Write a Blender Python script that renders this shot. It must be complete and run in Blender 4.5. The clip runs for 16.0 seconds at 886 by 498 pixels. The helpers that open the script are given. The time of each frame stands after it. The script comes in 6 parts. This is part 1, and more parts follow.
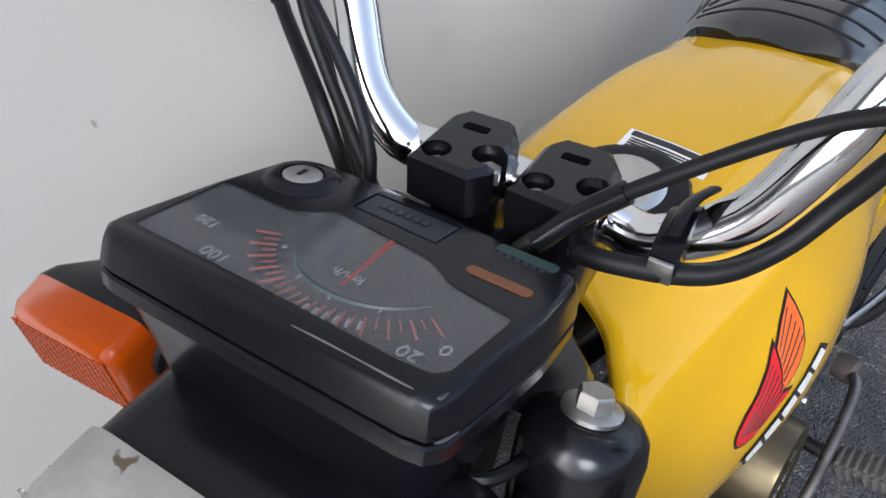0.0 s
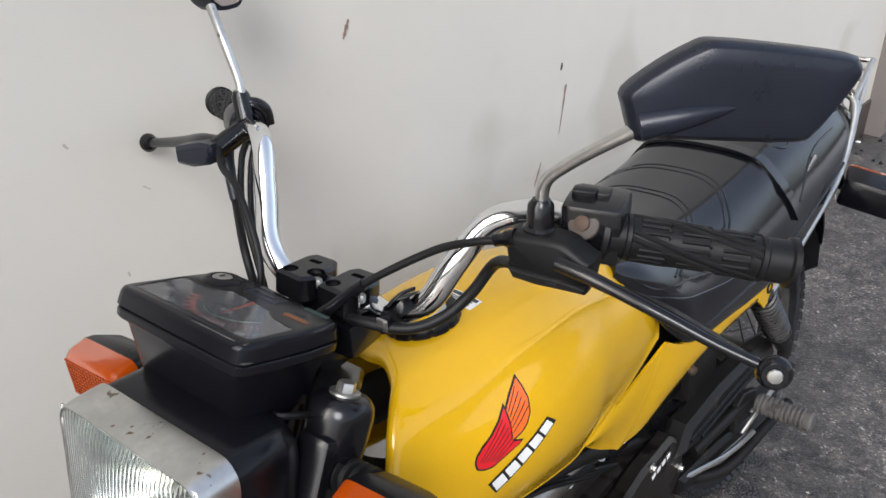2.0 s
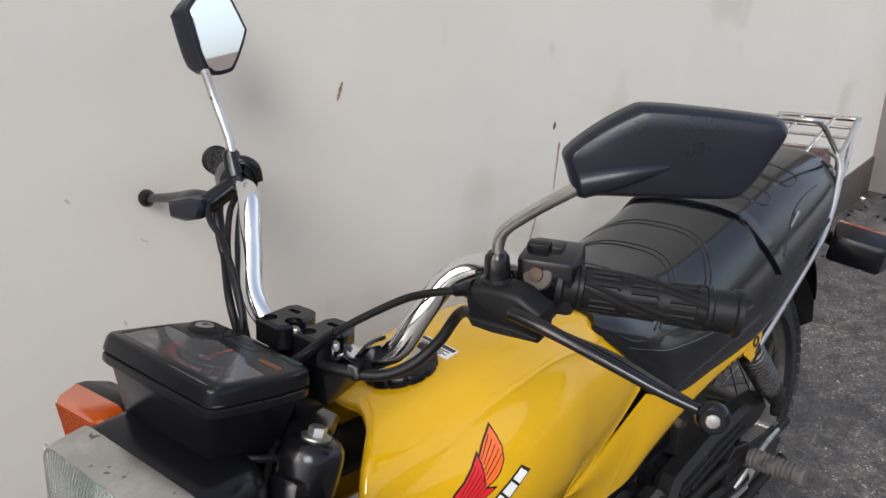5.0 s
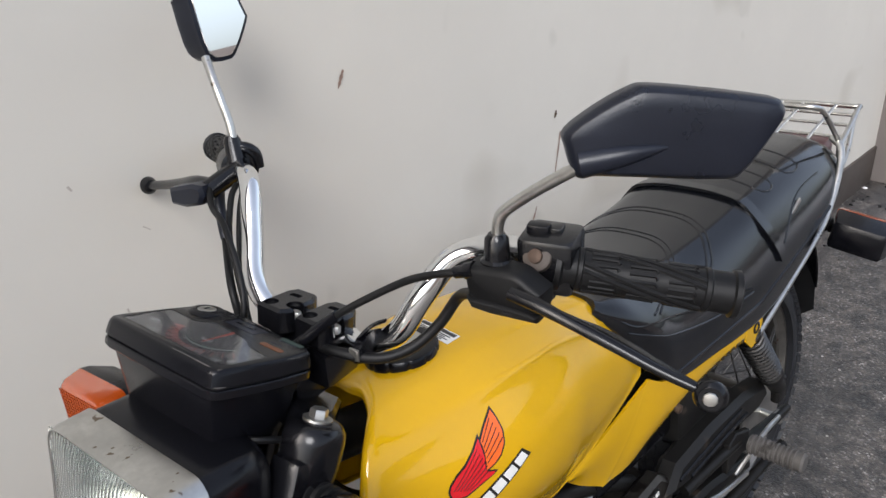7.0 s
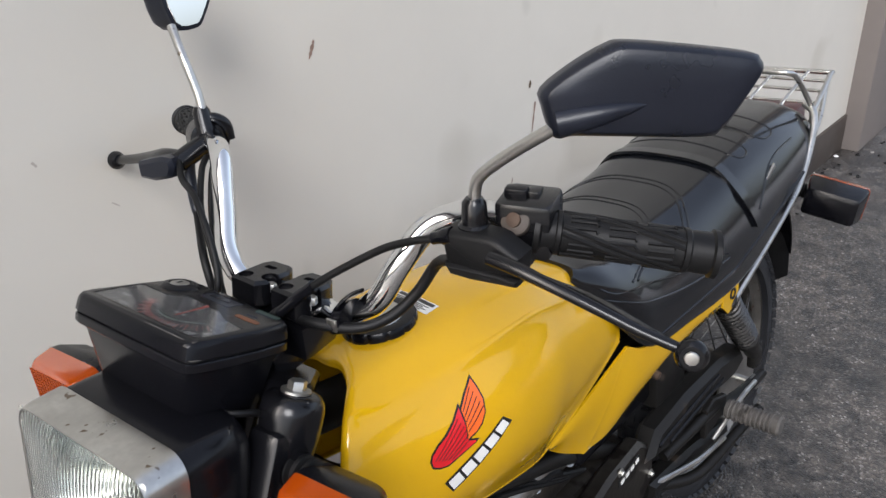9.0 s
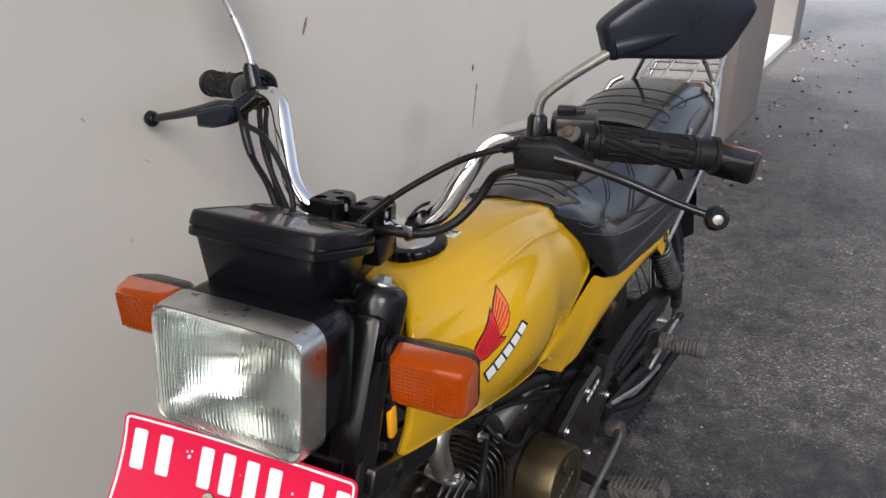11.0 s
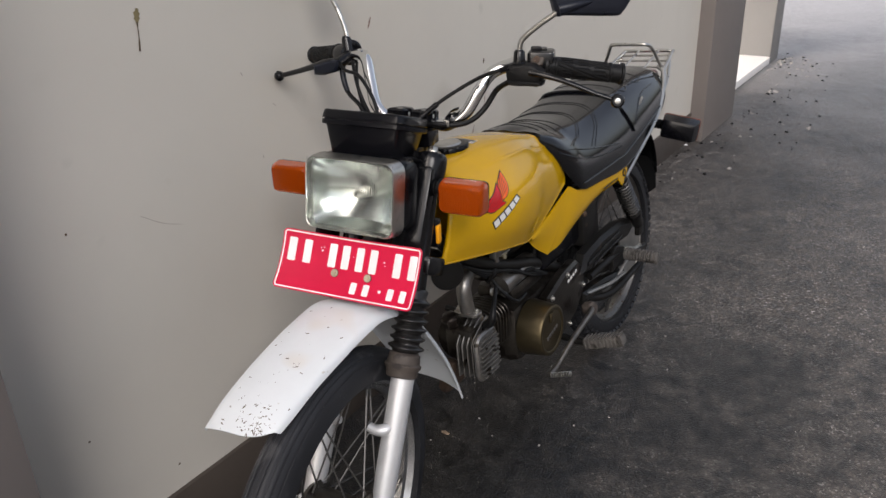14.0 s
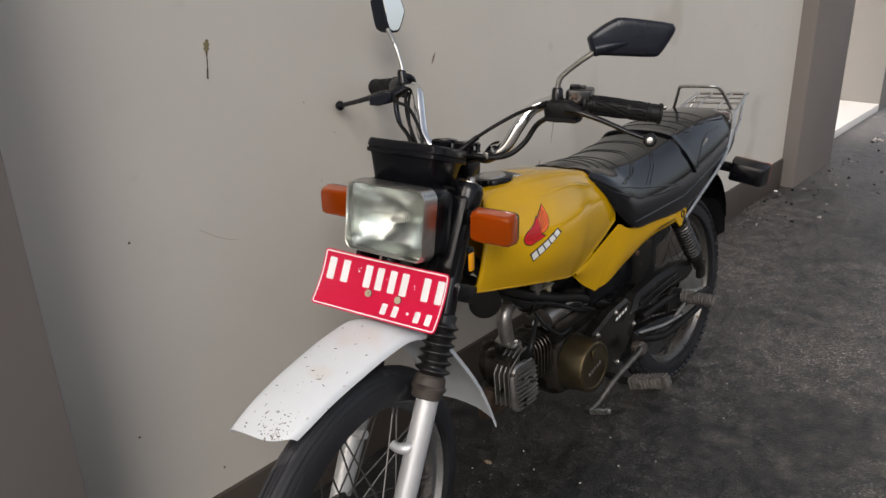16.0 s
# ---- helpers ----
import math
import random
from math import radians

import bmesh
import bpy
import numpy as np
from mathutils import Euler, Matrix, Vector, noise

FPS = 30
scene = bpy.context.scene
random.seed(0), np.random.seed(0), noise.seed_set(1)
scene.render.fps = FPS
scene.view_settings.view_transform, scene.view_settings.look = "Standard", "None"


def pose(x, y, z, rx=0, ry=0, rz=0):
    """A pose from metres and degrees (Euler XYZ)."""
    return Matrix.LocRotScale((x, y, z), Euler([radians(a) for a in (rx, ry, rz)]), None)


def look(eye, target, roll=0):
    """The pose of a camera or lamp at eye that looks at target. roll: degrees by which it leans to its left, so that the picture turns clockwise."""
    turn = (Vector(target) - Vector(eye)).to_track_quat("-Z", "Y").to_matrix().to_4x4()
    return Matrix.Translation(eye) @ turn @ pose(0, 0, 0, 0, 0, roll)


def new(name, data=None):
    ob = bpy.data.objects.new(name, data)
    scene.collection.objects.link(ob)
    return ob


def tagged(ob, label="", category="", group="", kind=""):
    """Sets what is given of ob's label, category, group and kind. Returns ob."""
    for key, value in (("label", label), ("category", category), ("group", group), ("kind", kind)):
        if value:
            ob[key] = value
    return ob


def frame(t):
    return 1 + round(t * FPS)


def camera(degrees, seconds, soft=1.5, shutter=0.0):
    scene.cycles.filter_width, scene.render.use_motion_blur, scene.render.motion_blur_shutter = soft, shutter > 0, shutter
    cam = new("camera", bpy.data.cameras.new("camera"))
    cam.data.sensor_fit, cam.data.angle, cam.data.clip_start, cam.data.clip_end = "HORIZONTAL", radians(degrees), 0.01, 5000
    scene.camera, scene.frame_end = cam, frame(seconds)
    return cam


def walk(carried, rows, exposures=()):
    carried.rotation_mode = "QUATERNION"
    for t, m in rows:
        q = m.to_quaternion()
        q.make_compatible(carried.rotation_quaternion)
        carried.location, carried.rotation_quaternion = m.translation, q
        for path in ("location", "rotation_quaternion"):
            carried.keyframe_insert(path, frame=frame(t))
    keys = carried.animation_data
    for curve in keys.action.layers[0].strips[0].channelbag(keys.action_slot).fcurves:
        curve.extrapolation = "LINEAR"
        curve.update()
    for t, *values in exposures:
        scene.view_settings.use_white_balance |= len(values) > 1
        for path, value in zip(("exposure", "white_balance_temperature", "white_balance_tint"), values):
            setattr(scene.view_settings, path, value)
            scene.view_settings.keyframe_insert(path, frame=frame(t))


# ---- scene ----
cam = camera(58.4, 16.0)
PATH = [
    (0, (0.546, 0.139, 1.178), (-0.377, 1.13, -0.293), -4.4),
    (0.5, (0.606, 0.112, 1.24), (-0.377, 1.172, -0.142), -4.6),
    (1, (0.695, 0.087, 1.299), (-0.366, 1.238, 0.054), -4.7),
    (1.5, (0.812, 0.04, 1.313), (-0.309, 1.235, 0.167), -3.8),
    (2, (0.888, 0.005, 1.32), (-0.327, 1.225, 0.303), -2.7),
    (2.5, (0.917, -0.002, 1.325), (-0.344, 1.225, 0.374), -2.7),
    (3, (0.928, 0.006, 1.329), (-0.348, 1.247, 0.417), -2.8),
    (3.5, (0.931, 0.006, 1.33), (-0.352, 1.257, 0.442), -2.7),
    (6, (0.947, 0.015, 1.333), (-0.343, 1.251, 0.434), -3.2),
    (6.5, (0.948, 0.011, 1.329), (-0.341, 1.247, 0.428), -3.3),
    (7, (0.947, 0.008, 1.326), (-0.341, 1.239, 0.417), -3.3),
    (7.5, (0.946, 0.006, 1.325), (-0.339, 1.232, 0.405), -3.3),
    (8, (0.946, 0.012, 1.313), (-0.312, 1.252, 0.376), -3.8),
    (8.5, (0.946, 0.015, 1.314), (-0.286, 1.265, 0.354), -3.7),
    (9, (0.943, 0.01, 1.313), (-0.286, 1.262, 0.352), -3.6),
    (9.2, (0.947, 0.003, 1.317), (-0.278, 1.261, 0.359), -3.5),
    (11.3, (0.91, -0.296, 1.297), (-0.045, 1.188, 0.356), -0.3),
    (11.5, (0.976, -0.328, 1.292), (0.015, 1.149, 0.347), 0.4),
    (12, (1.135, -0.449, 1.277), (0.074, 0.951, 0.321), 0.3),
    (12.5, (1.165, -0.562, 1.296), (0.03, 0.781, 0.344), -1.2),
    (13, (1.121, -0.716, 1.29), (0.026, 0.666, 0.347), -2.4),
    (13.5, (1.145, -0.799, 1.31), (0.14, 0.661, 0.383), -2.2),
    (14, (1.251, -0.8, 1.329), (0.216, 0.688, 0.483), -2.1),
    (14.5, (1.332, -0.795, 1.341), (0.212, 0.654, 0.537), -1.4),
    (15, (1.338, -0.802, 1.336), (0.077, 0.543, 0.56), -2.5),
    (15.5, (1.352, -0.775, 1.332), (0.077, 0.568, 0.575), -2.4),
    (16, (1.375, -0.763, 1.332), (0.123, 0.6, 0.573), -1.9),
]
EXPOSURES = [(0, 2.26, 5850, 11.5), (0.5, 2.26, 6000, 11.0), (1.0, 2.28, 6150, 10.5), (1.5, 2.29, 6200, 10.0), (2.5, 2.13, 6350, 10.7), (3.7, 2.07, 6400, 11.2), (6, 2.07, 6350, 11.2), (9.2, 2.07, 6300, 11.2), (11.3, 1.76, 6450, 13.2), (12.5, 1.7, 6500, 13.2), (14, 1.48, 6650, 12.7), (16, 1.36, 6800, 11.7)]
walk(cam, [(t, look(eye, target, roll)) for t, eye, target, roll in PATH], EXPOSURES)

# ---- world, sun, exposure ----
world = bpy.data.worlds.new("overcast_sky")
scene.world = world
world.use_nodes = True
_n, _l = world.node_tree.nodes, world.node_tree.links
_sky = _n.new("ShaderNodeTexSky")
_sky.sky_type = "NISHITA"
_sky.sun_disc = False
_sky.sun_elevation = radians(38)
_sky.sun_rotation = radians(200)
_sky.air_density, _sky.dust_density, _sky.ozone_density = 1.0, 6.0, 0.6
_cloud = _n.new("ShaderNodeHueSaturation")
_cloud.inputs["Saturation"].default_value = 0.58
_l.new(_sky.outputs[0], _cloud.inputs["Color"])
_l.new(_cloud.outputs[0], _n["Background"].inputs[0])
_n["Background"].inputs[1].default_value = 0.095

sun_data = bpy.data.lights.new("sun", "SUN")
sun_data.energy, sun_data.angle, sun_data.color = 0.58, radians(26), (1.0, 0.98, 0.955)
sun = new("sun", sun_data)
sun.matrix_world = look((5.6, -6.0, 7.0), (0, 0, 0.6))


# ---- materials ----
def mat(name, color, rough=0.5, metal=0.0, var=0.12, scale=8.0, fine=120.0, bump=0.1, dist=0.001, specks=None, coat=0.0, streak=None, rvar=0.15, spec=0.5, island=False):
    """A procedural surface: base colour varied at two scales, grain relief, optional specks (colour, scale, amount)."""
    m = bpy.data.materials.new(name)
    m.use_nodes = True
    nt = m.node_tree
    n, l = nt.nodes, nt.links
    b = n["Principled BSDF"]
    co = n.new("ShaderNodeTexCoord").outputs["Object"]

    def tex(sc, detail=4.0, rough_=0.6):
        t = n.new("ShaderNodeTexNoise")
        t.inputs["Scale"].default_value, t.inputs["Detail"].default_value, t.inputs["Roughness"].default_value = sc, detail, rough_
        l.new(co, t.inputs["Vector"])
        return t.outputs["Fac"]

    def ramp(src, lo, hi, a, c):
        r = n.new("ShaderNodeMapRange")
        r.inputs[1].default_value, r.inputs[2].default_value, r.inputs[3].default_value, r.inputs[4].default_value = lo, hi, a, c
        l.new(src, r.inputs[0])
        return r.outputs[0]

    def mix(fac, a, c, kind="MIX"):
        x = n.new("ShaderNodeMix")
        x.data_type, x.blend_type = "RGBA", kind
        if isinstance(fac, float):
            x.inputs[0].default_value = fac
        else:
            l.new(fac, x.inputs[0])
        for i, v in ((6, a), (7, c)):
            if isinstance(v, tuple):
                x.inputs[i].default_value = (*v, 1)
            else:
                l.new(v, x.inputs[i])
        return x.outputs[2]

    big, small = tex(scale), tex(fine, 3.0)
    dark = tuple(c * (1 - var) for c in color)
    light = tuple(min(1, c * (1 + var)) for c in color)
    col = mix(ramp(big, 0.3, 0.7, 0, 1), dark, light)
    col = mix(ramp(small, 0.3, 0.7, 0, 0.5), col, tuple(c * (1 - var * 0.7) for c in color))
    for colour, sc, amount in specks or ():
        col = mix(ramp(tex(sc, 2.0, 0.5), 1 - amount - 0.02, 1 - amount + 0.03, 0, 1), col, colour)
    l.new(col, b.inputs["Base Color"])
    b.inputs["Metallic"].default_value = metal
    l.new(ramp(big, 0.25, 0.75, max(0.02, rough - rvar * rough), min(1, rough + rvar * rough)), b.inputs["Roughness"])
    b.inputs["Coat Weight"].default_value = coat
    b.inputs["Coat Roughness"].default_value = 0.08
    b.inputs["Specular IOR Level"].default_value = spec
    if bump:
        bp = n.new("ShaderNodeBump")
        bp.inputs["Strength"].default_value, bp.inputs["Distance"].default_value = bump, dist
        l.new(small, bp.inputs["Height"])
        l.new(bp.outputs[0], b.inputs["Normal"])
    return m


WALL = mat("wall_paint", (0.60, 0.566, 0.502), 0.75, var=0.05, scale=1.3, fine=9, bump=0.05, dist=0.004, specks=[((0.52, 0.485, 0.42), 2.2, 0.36), ((0.54, 0.51, 0.45), 7.0, 0.30)])
PILLAR = mat("pillar_paint", (0.19, 0.166, 0.153), 0.7, var=0.06, scale=2.0, fine=14, bump=0.06, dist=0.004)
JAMB = mat("jamb_paint", (0.19, 0.185, 0.18), 0.7, var=0.06, scale=2.0, fine=14, bump=0.06, dist=0.004)
SKIRT = mat("skirting_paint", (0.066, 0.052, 0.042), 0.6, var=0.15, scale=5, fine=40, bump=0.1, dist=0.003)


def asphalt_mat():
    """Worn asphalt: stones of many greys in dark binder, dark and dusty patches."""
    m = bpy.data.materials.new("asphalt")
    m.use_nodes = True
    n, l = m.node_tree.nodes, m.node_tree.links
    b = n["Principled BSDF"]
    co = n.new("ShaderNodeTexCoord").outputs["Object"]

    def node(kind, **inputs):
        x = n.new(kind)
        for k, v in inputs.items():
            x.inputs[k.replace("_", " ")].default_value = v
        return x

    warp = node("ShaderNodeTexNoise", Scale=60.0, Detail=3.0)
    l.new(co, warp.inputs["Vector"])
    shift = n.new("ShaderNodeVectorMath")
    shift.operation = "MULTIPLY_ADD"
    l.new(warp.outputs["Color"], shift.inputs[0])
    shift.inputs[1].default_value = (0.006, 0.006, 0.006)
    l.new(co, shift.inputs[2])
    vor = node("ShaderNodeTexVoronoi", Scale=210.0)
    l.new(shift.outputs[0], vor.inputs["Vector"])
    hue = n.new("ShaderNodeSeparateColor")
    l.new(vor.outputs["Color"], hue.inputs[0])
    stone = n.new("ShaderNodeValToRGB")
    els = stone.color_ramp.elements
    els[0].position, els[0].color = 0.0, (0.021, 0.0182, 0.0157, 1)
    els[1].position, els[1].color = 1.0, (0.29, 0.275, 0.255, 1)
    for p, c in ((0.45, (0.049, 0.0425, 0.0365)), (0.72, (0.089, 0.076, 0.064)), (0.84, (0.105, 0.089, 0.077)), (0.95, (0.160, 0.148, 0.138))):
        x = els.new(p)
        x.color = (*c, 1)
    l.new(hue.outputs[0], stone.inputs[0])
    patch = node("ShaderNodeTexNoise", Scale=1.3, Detail=6.0, Roughness=0.65)
    l.new(co, patch.inputs["Vector"])
    tone = n.new("ShaderNodeMapRange")
    tone.inputs[1].default_value, tone.inputs[2].default_value, tone.inputs[3].default_value, tone.inputs[4].default_value = 0.35, 0.68, 0.26, 1.65
    l.new(patch.outputs["Fac"], tone.inputs[0])
    mul = n.new("ShaderNodeMix")
    mul.data_type, mul.blend_type = "RGBA", "MULTIPLY"
    mul.inputs[0].default_value = 1.0
    l.new(stone.outputs[0], mul.inputs[6])
    l.new(tone.outputs[0], mul.inputs[7])
    # colour multiplied down inside a ragged oval around the motorcycle's front half
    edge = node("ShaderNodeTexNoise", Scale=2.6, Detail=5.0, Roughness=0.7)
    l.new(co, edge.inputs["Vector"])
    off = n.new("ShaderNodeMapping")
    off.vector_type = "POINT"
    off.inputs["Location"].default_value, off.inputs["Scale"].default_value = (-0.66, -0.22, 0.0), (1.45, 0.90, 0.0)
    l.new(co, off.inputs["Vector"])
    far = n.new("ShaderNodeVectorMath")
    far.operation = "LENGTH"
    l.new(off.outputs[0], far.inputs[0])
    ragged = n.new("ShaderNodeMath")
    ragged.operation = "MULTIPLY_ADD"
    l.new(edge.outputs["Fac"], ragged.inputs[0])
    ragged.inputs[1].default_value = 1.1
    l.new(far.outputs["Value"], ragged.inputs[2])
    dark_oval = n.new("ShaderNodeMapRange")
    dark_oval.inputs[1].default_value, dark_oval.inputs[2].default_value, dark_oval.inputs[3].default_value, dark_oval.inputs[4].default_value = 0.98, 1.85, 0.17, 1.0
    l.new(ragged.outputs[0], dark_oval.inputs[0])
    darkened = n.new("ShaderNodeMix")
    darkened.data_type, darkened.blend_type = "RGBA", "MULTIPLY"
    darkened.inputs[0].default_value = 1.0
    mid = node("ShaderNodeTexNoise", Scale=13.0, Detail=6.0, Roughness=0.75)
    l.new(co, mid.inputs["Vector"])
    dust = n.new("ShaderNodeMapRange")
    dust.inputs[1].default_value, dust.inputs[2].default_value, dust.inputs[3].default_value, dust.inputs[4].default_value = 0.42, 0.70, 0.0, 0.55
    l.new(mid.outputs["Fac"], dust.inputs[0])
    mix = n.new("ShaderNodeMix")
    mix.data_type = "RGBA"
    mix.inputs[7].default_value = (0.101, 0.088, 0.076, 1)
    l.new(dust.outputs[0], mix.inputs[0])
    l.new(mul.outputs[2], mix.inputs[6])
    # hand-sized damp and dusty blotches
    blot = node("ShaderNodeTexNoise", Scale=21.0, Detail=4.0, Roughness=0.6, Distortion=0.8)
    l.new(co, blot.inputs["Vector"])
    blotch = n.new("ShaderNodeMapRange")
    blotch.inputs[1].default_value, blotch.inputs[2].default_value, blotch.inputs[3].default_value, blotch.inputs[4].default_value = 0.36, 0.64, 0.46, 1.45
    l.new(blot.outputs["Fac"], blotch.inputs[0])
    spotted = n.new("ShaderNodeMix")
    spotted.data_type, spotted.blend_type = "RGBA", "MULTIPLY"
    spotted.inputs[0].default_value = 1.0
    l.new(mix.outputs[2], spotted.inputs[6])
    l.new(blotch.outputs[0], spotted.inputs[7])
    l.new(spotted.outputs[2], darkened.inputs[6])
    l.new(dark_oval.outputs[0], darkened.inputs[7])
    # open daylight painted in: asphalt colour paled with y towards the far end
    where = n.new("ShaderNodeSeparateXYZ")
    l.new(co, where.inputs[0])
    far_ramp = n.new("ShaderNodeMath")
    far_ramp.operation = "MULTIPLY_ADD"
    l.new(patch.outputs["Fac"], far_ramp.inputs[0])
    far_ramp.inputs[1].default_value = 3.0
    l.new(where.outputs[1], far_ramp.inputs[2])
    paled = n.new("ShaderNodeMapRange")
    paled.interpolation_type = "SMOOTHSTEP"
    paled.inputs[1].default_value, paled.inputs[2].default_value, paled.inputs[3].default_value, paled.inputs[4].default_value = 4.2, 11.0, 0.0, 0.9
    l.new(far_ramp.outputs[0], paled.inputs[0])
    # mix that lays the far daylight into the base colour
    paler = n.new("ShaderNodeMix")
    paler.data_type = "RGBA"
    paler.inputs[7].default_value = (0.40, 0.40, 0.41, 1)
    l.new(paled.outputs[0], paler.inputs[0])
    l.new(darkened.outputs[2], paler.inputs[6])
    l.new(paler.outputs[2], b.inputs["Base Color"])
    damp = n.new("ShaderNodeMapRange")
    damp.inputs[1].default_value, damp.inputs[2].default_value, damp.inputs[3].default_value, damp.inputs[4].default_value = 0.36, 0.64, 0.32, 0.56
    l.new(blot.outputs["Fac"], damp.inputs[0])
    l.new(damp.outputs[0], b.inputs["Roughness"])
    b.inputs["Specular IOR Level"].default_value = 0.7
    hsum = n.new("ShaderNodeMath")
    hsum.operation = "MULTIPLY_ADD"
    l.new(vor.outputs["Distance"], hsum.inputs[0])
    hsum.inputs[1].default_value = -120.0
    l.new(hue.outputs[1], hsum.inputs[2])
    bump = n.new("ShaderNodeBump")
    bump.inputs["Strength"].default_value, bump.inputs["Distance"].default_value = 0.3, 0.0022
    l.new(hsum.outputs[0], bump.inputs["Height"])
    l.new(bump.outputs[0], b.inputs["Normal"])
    return m


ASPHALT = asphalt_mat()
CONCRETE = mat("pale_concrete", (0.72, 0.70, 0.67), 0.8, var=0.05, scale=2, fine=40)
YELLOW = mat("yellow_paint", (0.60, 0.338, 0.004), 0.07, var=0.04, scale=6, fine=260, bump=0.01, dist=0.0005, coat=0.2, spec=0.38)
CHROME = mat("chrome", (0.78, 0.78, 0.77), 0.09, 1.0, var=0.08, scale=20, fine=160, bump=0.02, dist=0.0004)
CHROME_DULL = mat("dull_chrome", (0.55, 0.54, 0.51), 0.3, 1.0, var=0.2, scale=25, fine=160, bump=0.05, dist=0.0005, specks=[((0.2, 0.16, 0.12), 90, 0.3)])
STEEL = mat("zinc_steel", (0.5, 0.49, 0.46), 0.38, 1.0, var=0.2, scale=40, fine=200)
PLASTIC = mat("black_plastic", (0.0042, 0.0043, 0.0058), 0.24, var=0.25, scale=14, fine=420, bump=0.12, dist=0.0004, spec=0.26)
PLASTIC_GREY = mat("faded_black_plastic", (0.0082, 0.0100, 0.0165), 0.30, spec=0.34, var=0.25, scale=18, fine=520, bump=0.25, dist=0.0005)
ENAMEL = mat("black_enamel", (0.004, 0.004, 0.005), 0.22, var=0.2, scale=10, fine=300, bump=0.06, dist=0.0004, spec=0.4)
PEG_RUBBER = mat("dusty_rubber", (0.075, 0.069, 0.063), 0.7, var=0.3, scale=30, fine=300, bump=0.2, dist=0.0006, specks=[((0.03, 0.026, 0.022), 40, 0.36)])
RUBBER = mat("rubber", (0.006, 0.006, 0.0063), 0.48, var=0.25, scale=20, fine=300, bump=0.2, dist=0.0006, spec=0.22)
TYRE = mat("tyre_rubber", (0.019, 0.0198, 0.0225), 0.55, spec=0.3, var=0.35, scale=11, fine=190, bump=0.3, dist=0.001, specks=[((0.042, 0.042, 0.044), 16, 0.34), ((0.10, 0.098, 0.095), 120, 0.25)])
VINYL = mat("seat_vinyl", (0.0040, 0.0046, 0.0062), 0.13, var=0.2, scale=9, fine=70, bump=0.05, dist=0.0006, spec=0.56)
WHITE = mat("white_plastic", (0.66, 0.685, 0.70), 0.36, var=0.04, scale=6, fine=80, bump=0.03, dist=0.0005, specks=[((0.20, 0.17, 0.14), 95, 0.22), ((0.64, 0.63, 0.60), 5, 0.40), ((0.50, 0.48, 0.44), 60, 0.25)])
PLATE_RED = mat("plate_red", (0.56, 0.006, 0.045), 0.42, spec=0.2, var=0.08, scale=12, fine=90, bump=0.03, dist=0.0006)
PLATE_WHITE = mat("plate_white", (0.78, 0.76, 0.76), 0.45, var=0.05, scale=30, fine=200)
SILVER = mat("silver_paint", (0.62, 0.625, 0.63), 0.42, 0.5, var=0.06, scale=10, fine=200, bump=0.02, dist=0.0004)
ALLOY = mat("dusty_alloy", (0.30, 0.285, 0.265), 0.36, 0.9, var=0.4, scale=16, fine=150, bump=0.3, dist=0.0012, specks=[((0.06, 0.05, 0.04), 28, 0.36)])
DARK_ALLOY = mat("grimy_alloy", (0.062, 0.055, 0.047), 0.34, 0.85, var=0.35, scale=18, fine=120, bump=0.4, dist=0.0015, specks=[((0.025, 0.02, 0.017), 22, 0.42)])
BRONZE = mat("bronze_cover", (0.125, 0.100, 0.058), 0.30, 0.9, var=0.18, scale=12, fine=160, bump=0.06, dist=0.0006)
FRAME_BLACK = mat("frame_black", (0.008, 0.0074, 0.0068), 0.45, spec=0.28, var=0.3, scale=12, fine=90, bump=0.15, dist=0.001, specks=[((0.035, 0.027, 0.021), 18, 0.30)])
STICKER_RED = mat("sticker_red", (0.60, 0.014, 0.02), 0.25, var=0.05, scale=30, fine=200, bump=0)
STICKER_ORANGE = mat("sticker_orange", (0.80, 0.13, 0.02), 0.25, var=0.05, scale=30, fine=200, bump=0)
STICKER_WHITE = mat("sticker_white", (0.75, 0.74, 0.70), 0.3, var=0.05, scale=30, fine=200, bump=0)
STICKER_BLACK = mat("sticker_black", (0.012, 0.012, 0.012), 0.3, var=0.1, scale=30, fine=200, bump=0)
DIAL = mat("dial_face", (0.010, 0.010, 0.0115), 0.6, spec=0.25, var=0.1, scale=30, fine=300, bump=0)
SPOKE_STEEL = mat("dark_spoke_steel", (0.12, 0.115, 0.11), 0.5, 0.9, var=0.2, scale=40, fine=200)
DIAL_ORANGE = mat("dial_orange", (0.13, 0.042, 0.012), 0.5, var=0.1, bump=0)
DIAL_RED = mat("dial_red", (0.20, 0.028, 0.016), 0.5, var=0.05, bump=0)
DIAL_GREEN = mat("dial_green", (0.010, 0.030, 0.024), 0.5, var=0.05, bump=0)
DIAL_GREY = mat("dial_grey", (0.17, 0.175, 0.175), 0.5, var=0.05, bump=0)
DIRT = mat("stain_brown", (0.09, 0.06, 0.035), 0.9, var=0.3, scale=60, fine=300, bump=0)
RUST = mat("rust", (0.070, 0.044, 0.030), 0.7, 0.3, var=0.35, scale=60, fine=300)
WORN_ENAMEL = mat("chipped_enamel", (0.005, 0.005, 0.006), 0.25, var=0.2, scale=10, fine=300, bump=0.1, dist=0.0005, specks=[((0.42, 0.40, 0.37), 55, 0.30)])
PLUG = mat("yellowed_plastic", (0.42, 0.38, 0.26), 0.5, var=0.12, scale=40, fine=200)
SPRING = mat("spring_steel", (0.11, 0.107, 0.104), 0.28, 0.9, var=0.25, scale=30, fine=200, bump=0.05, dist=0.0004)
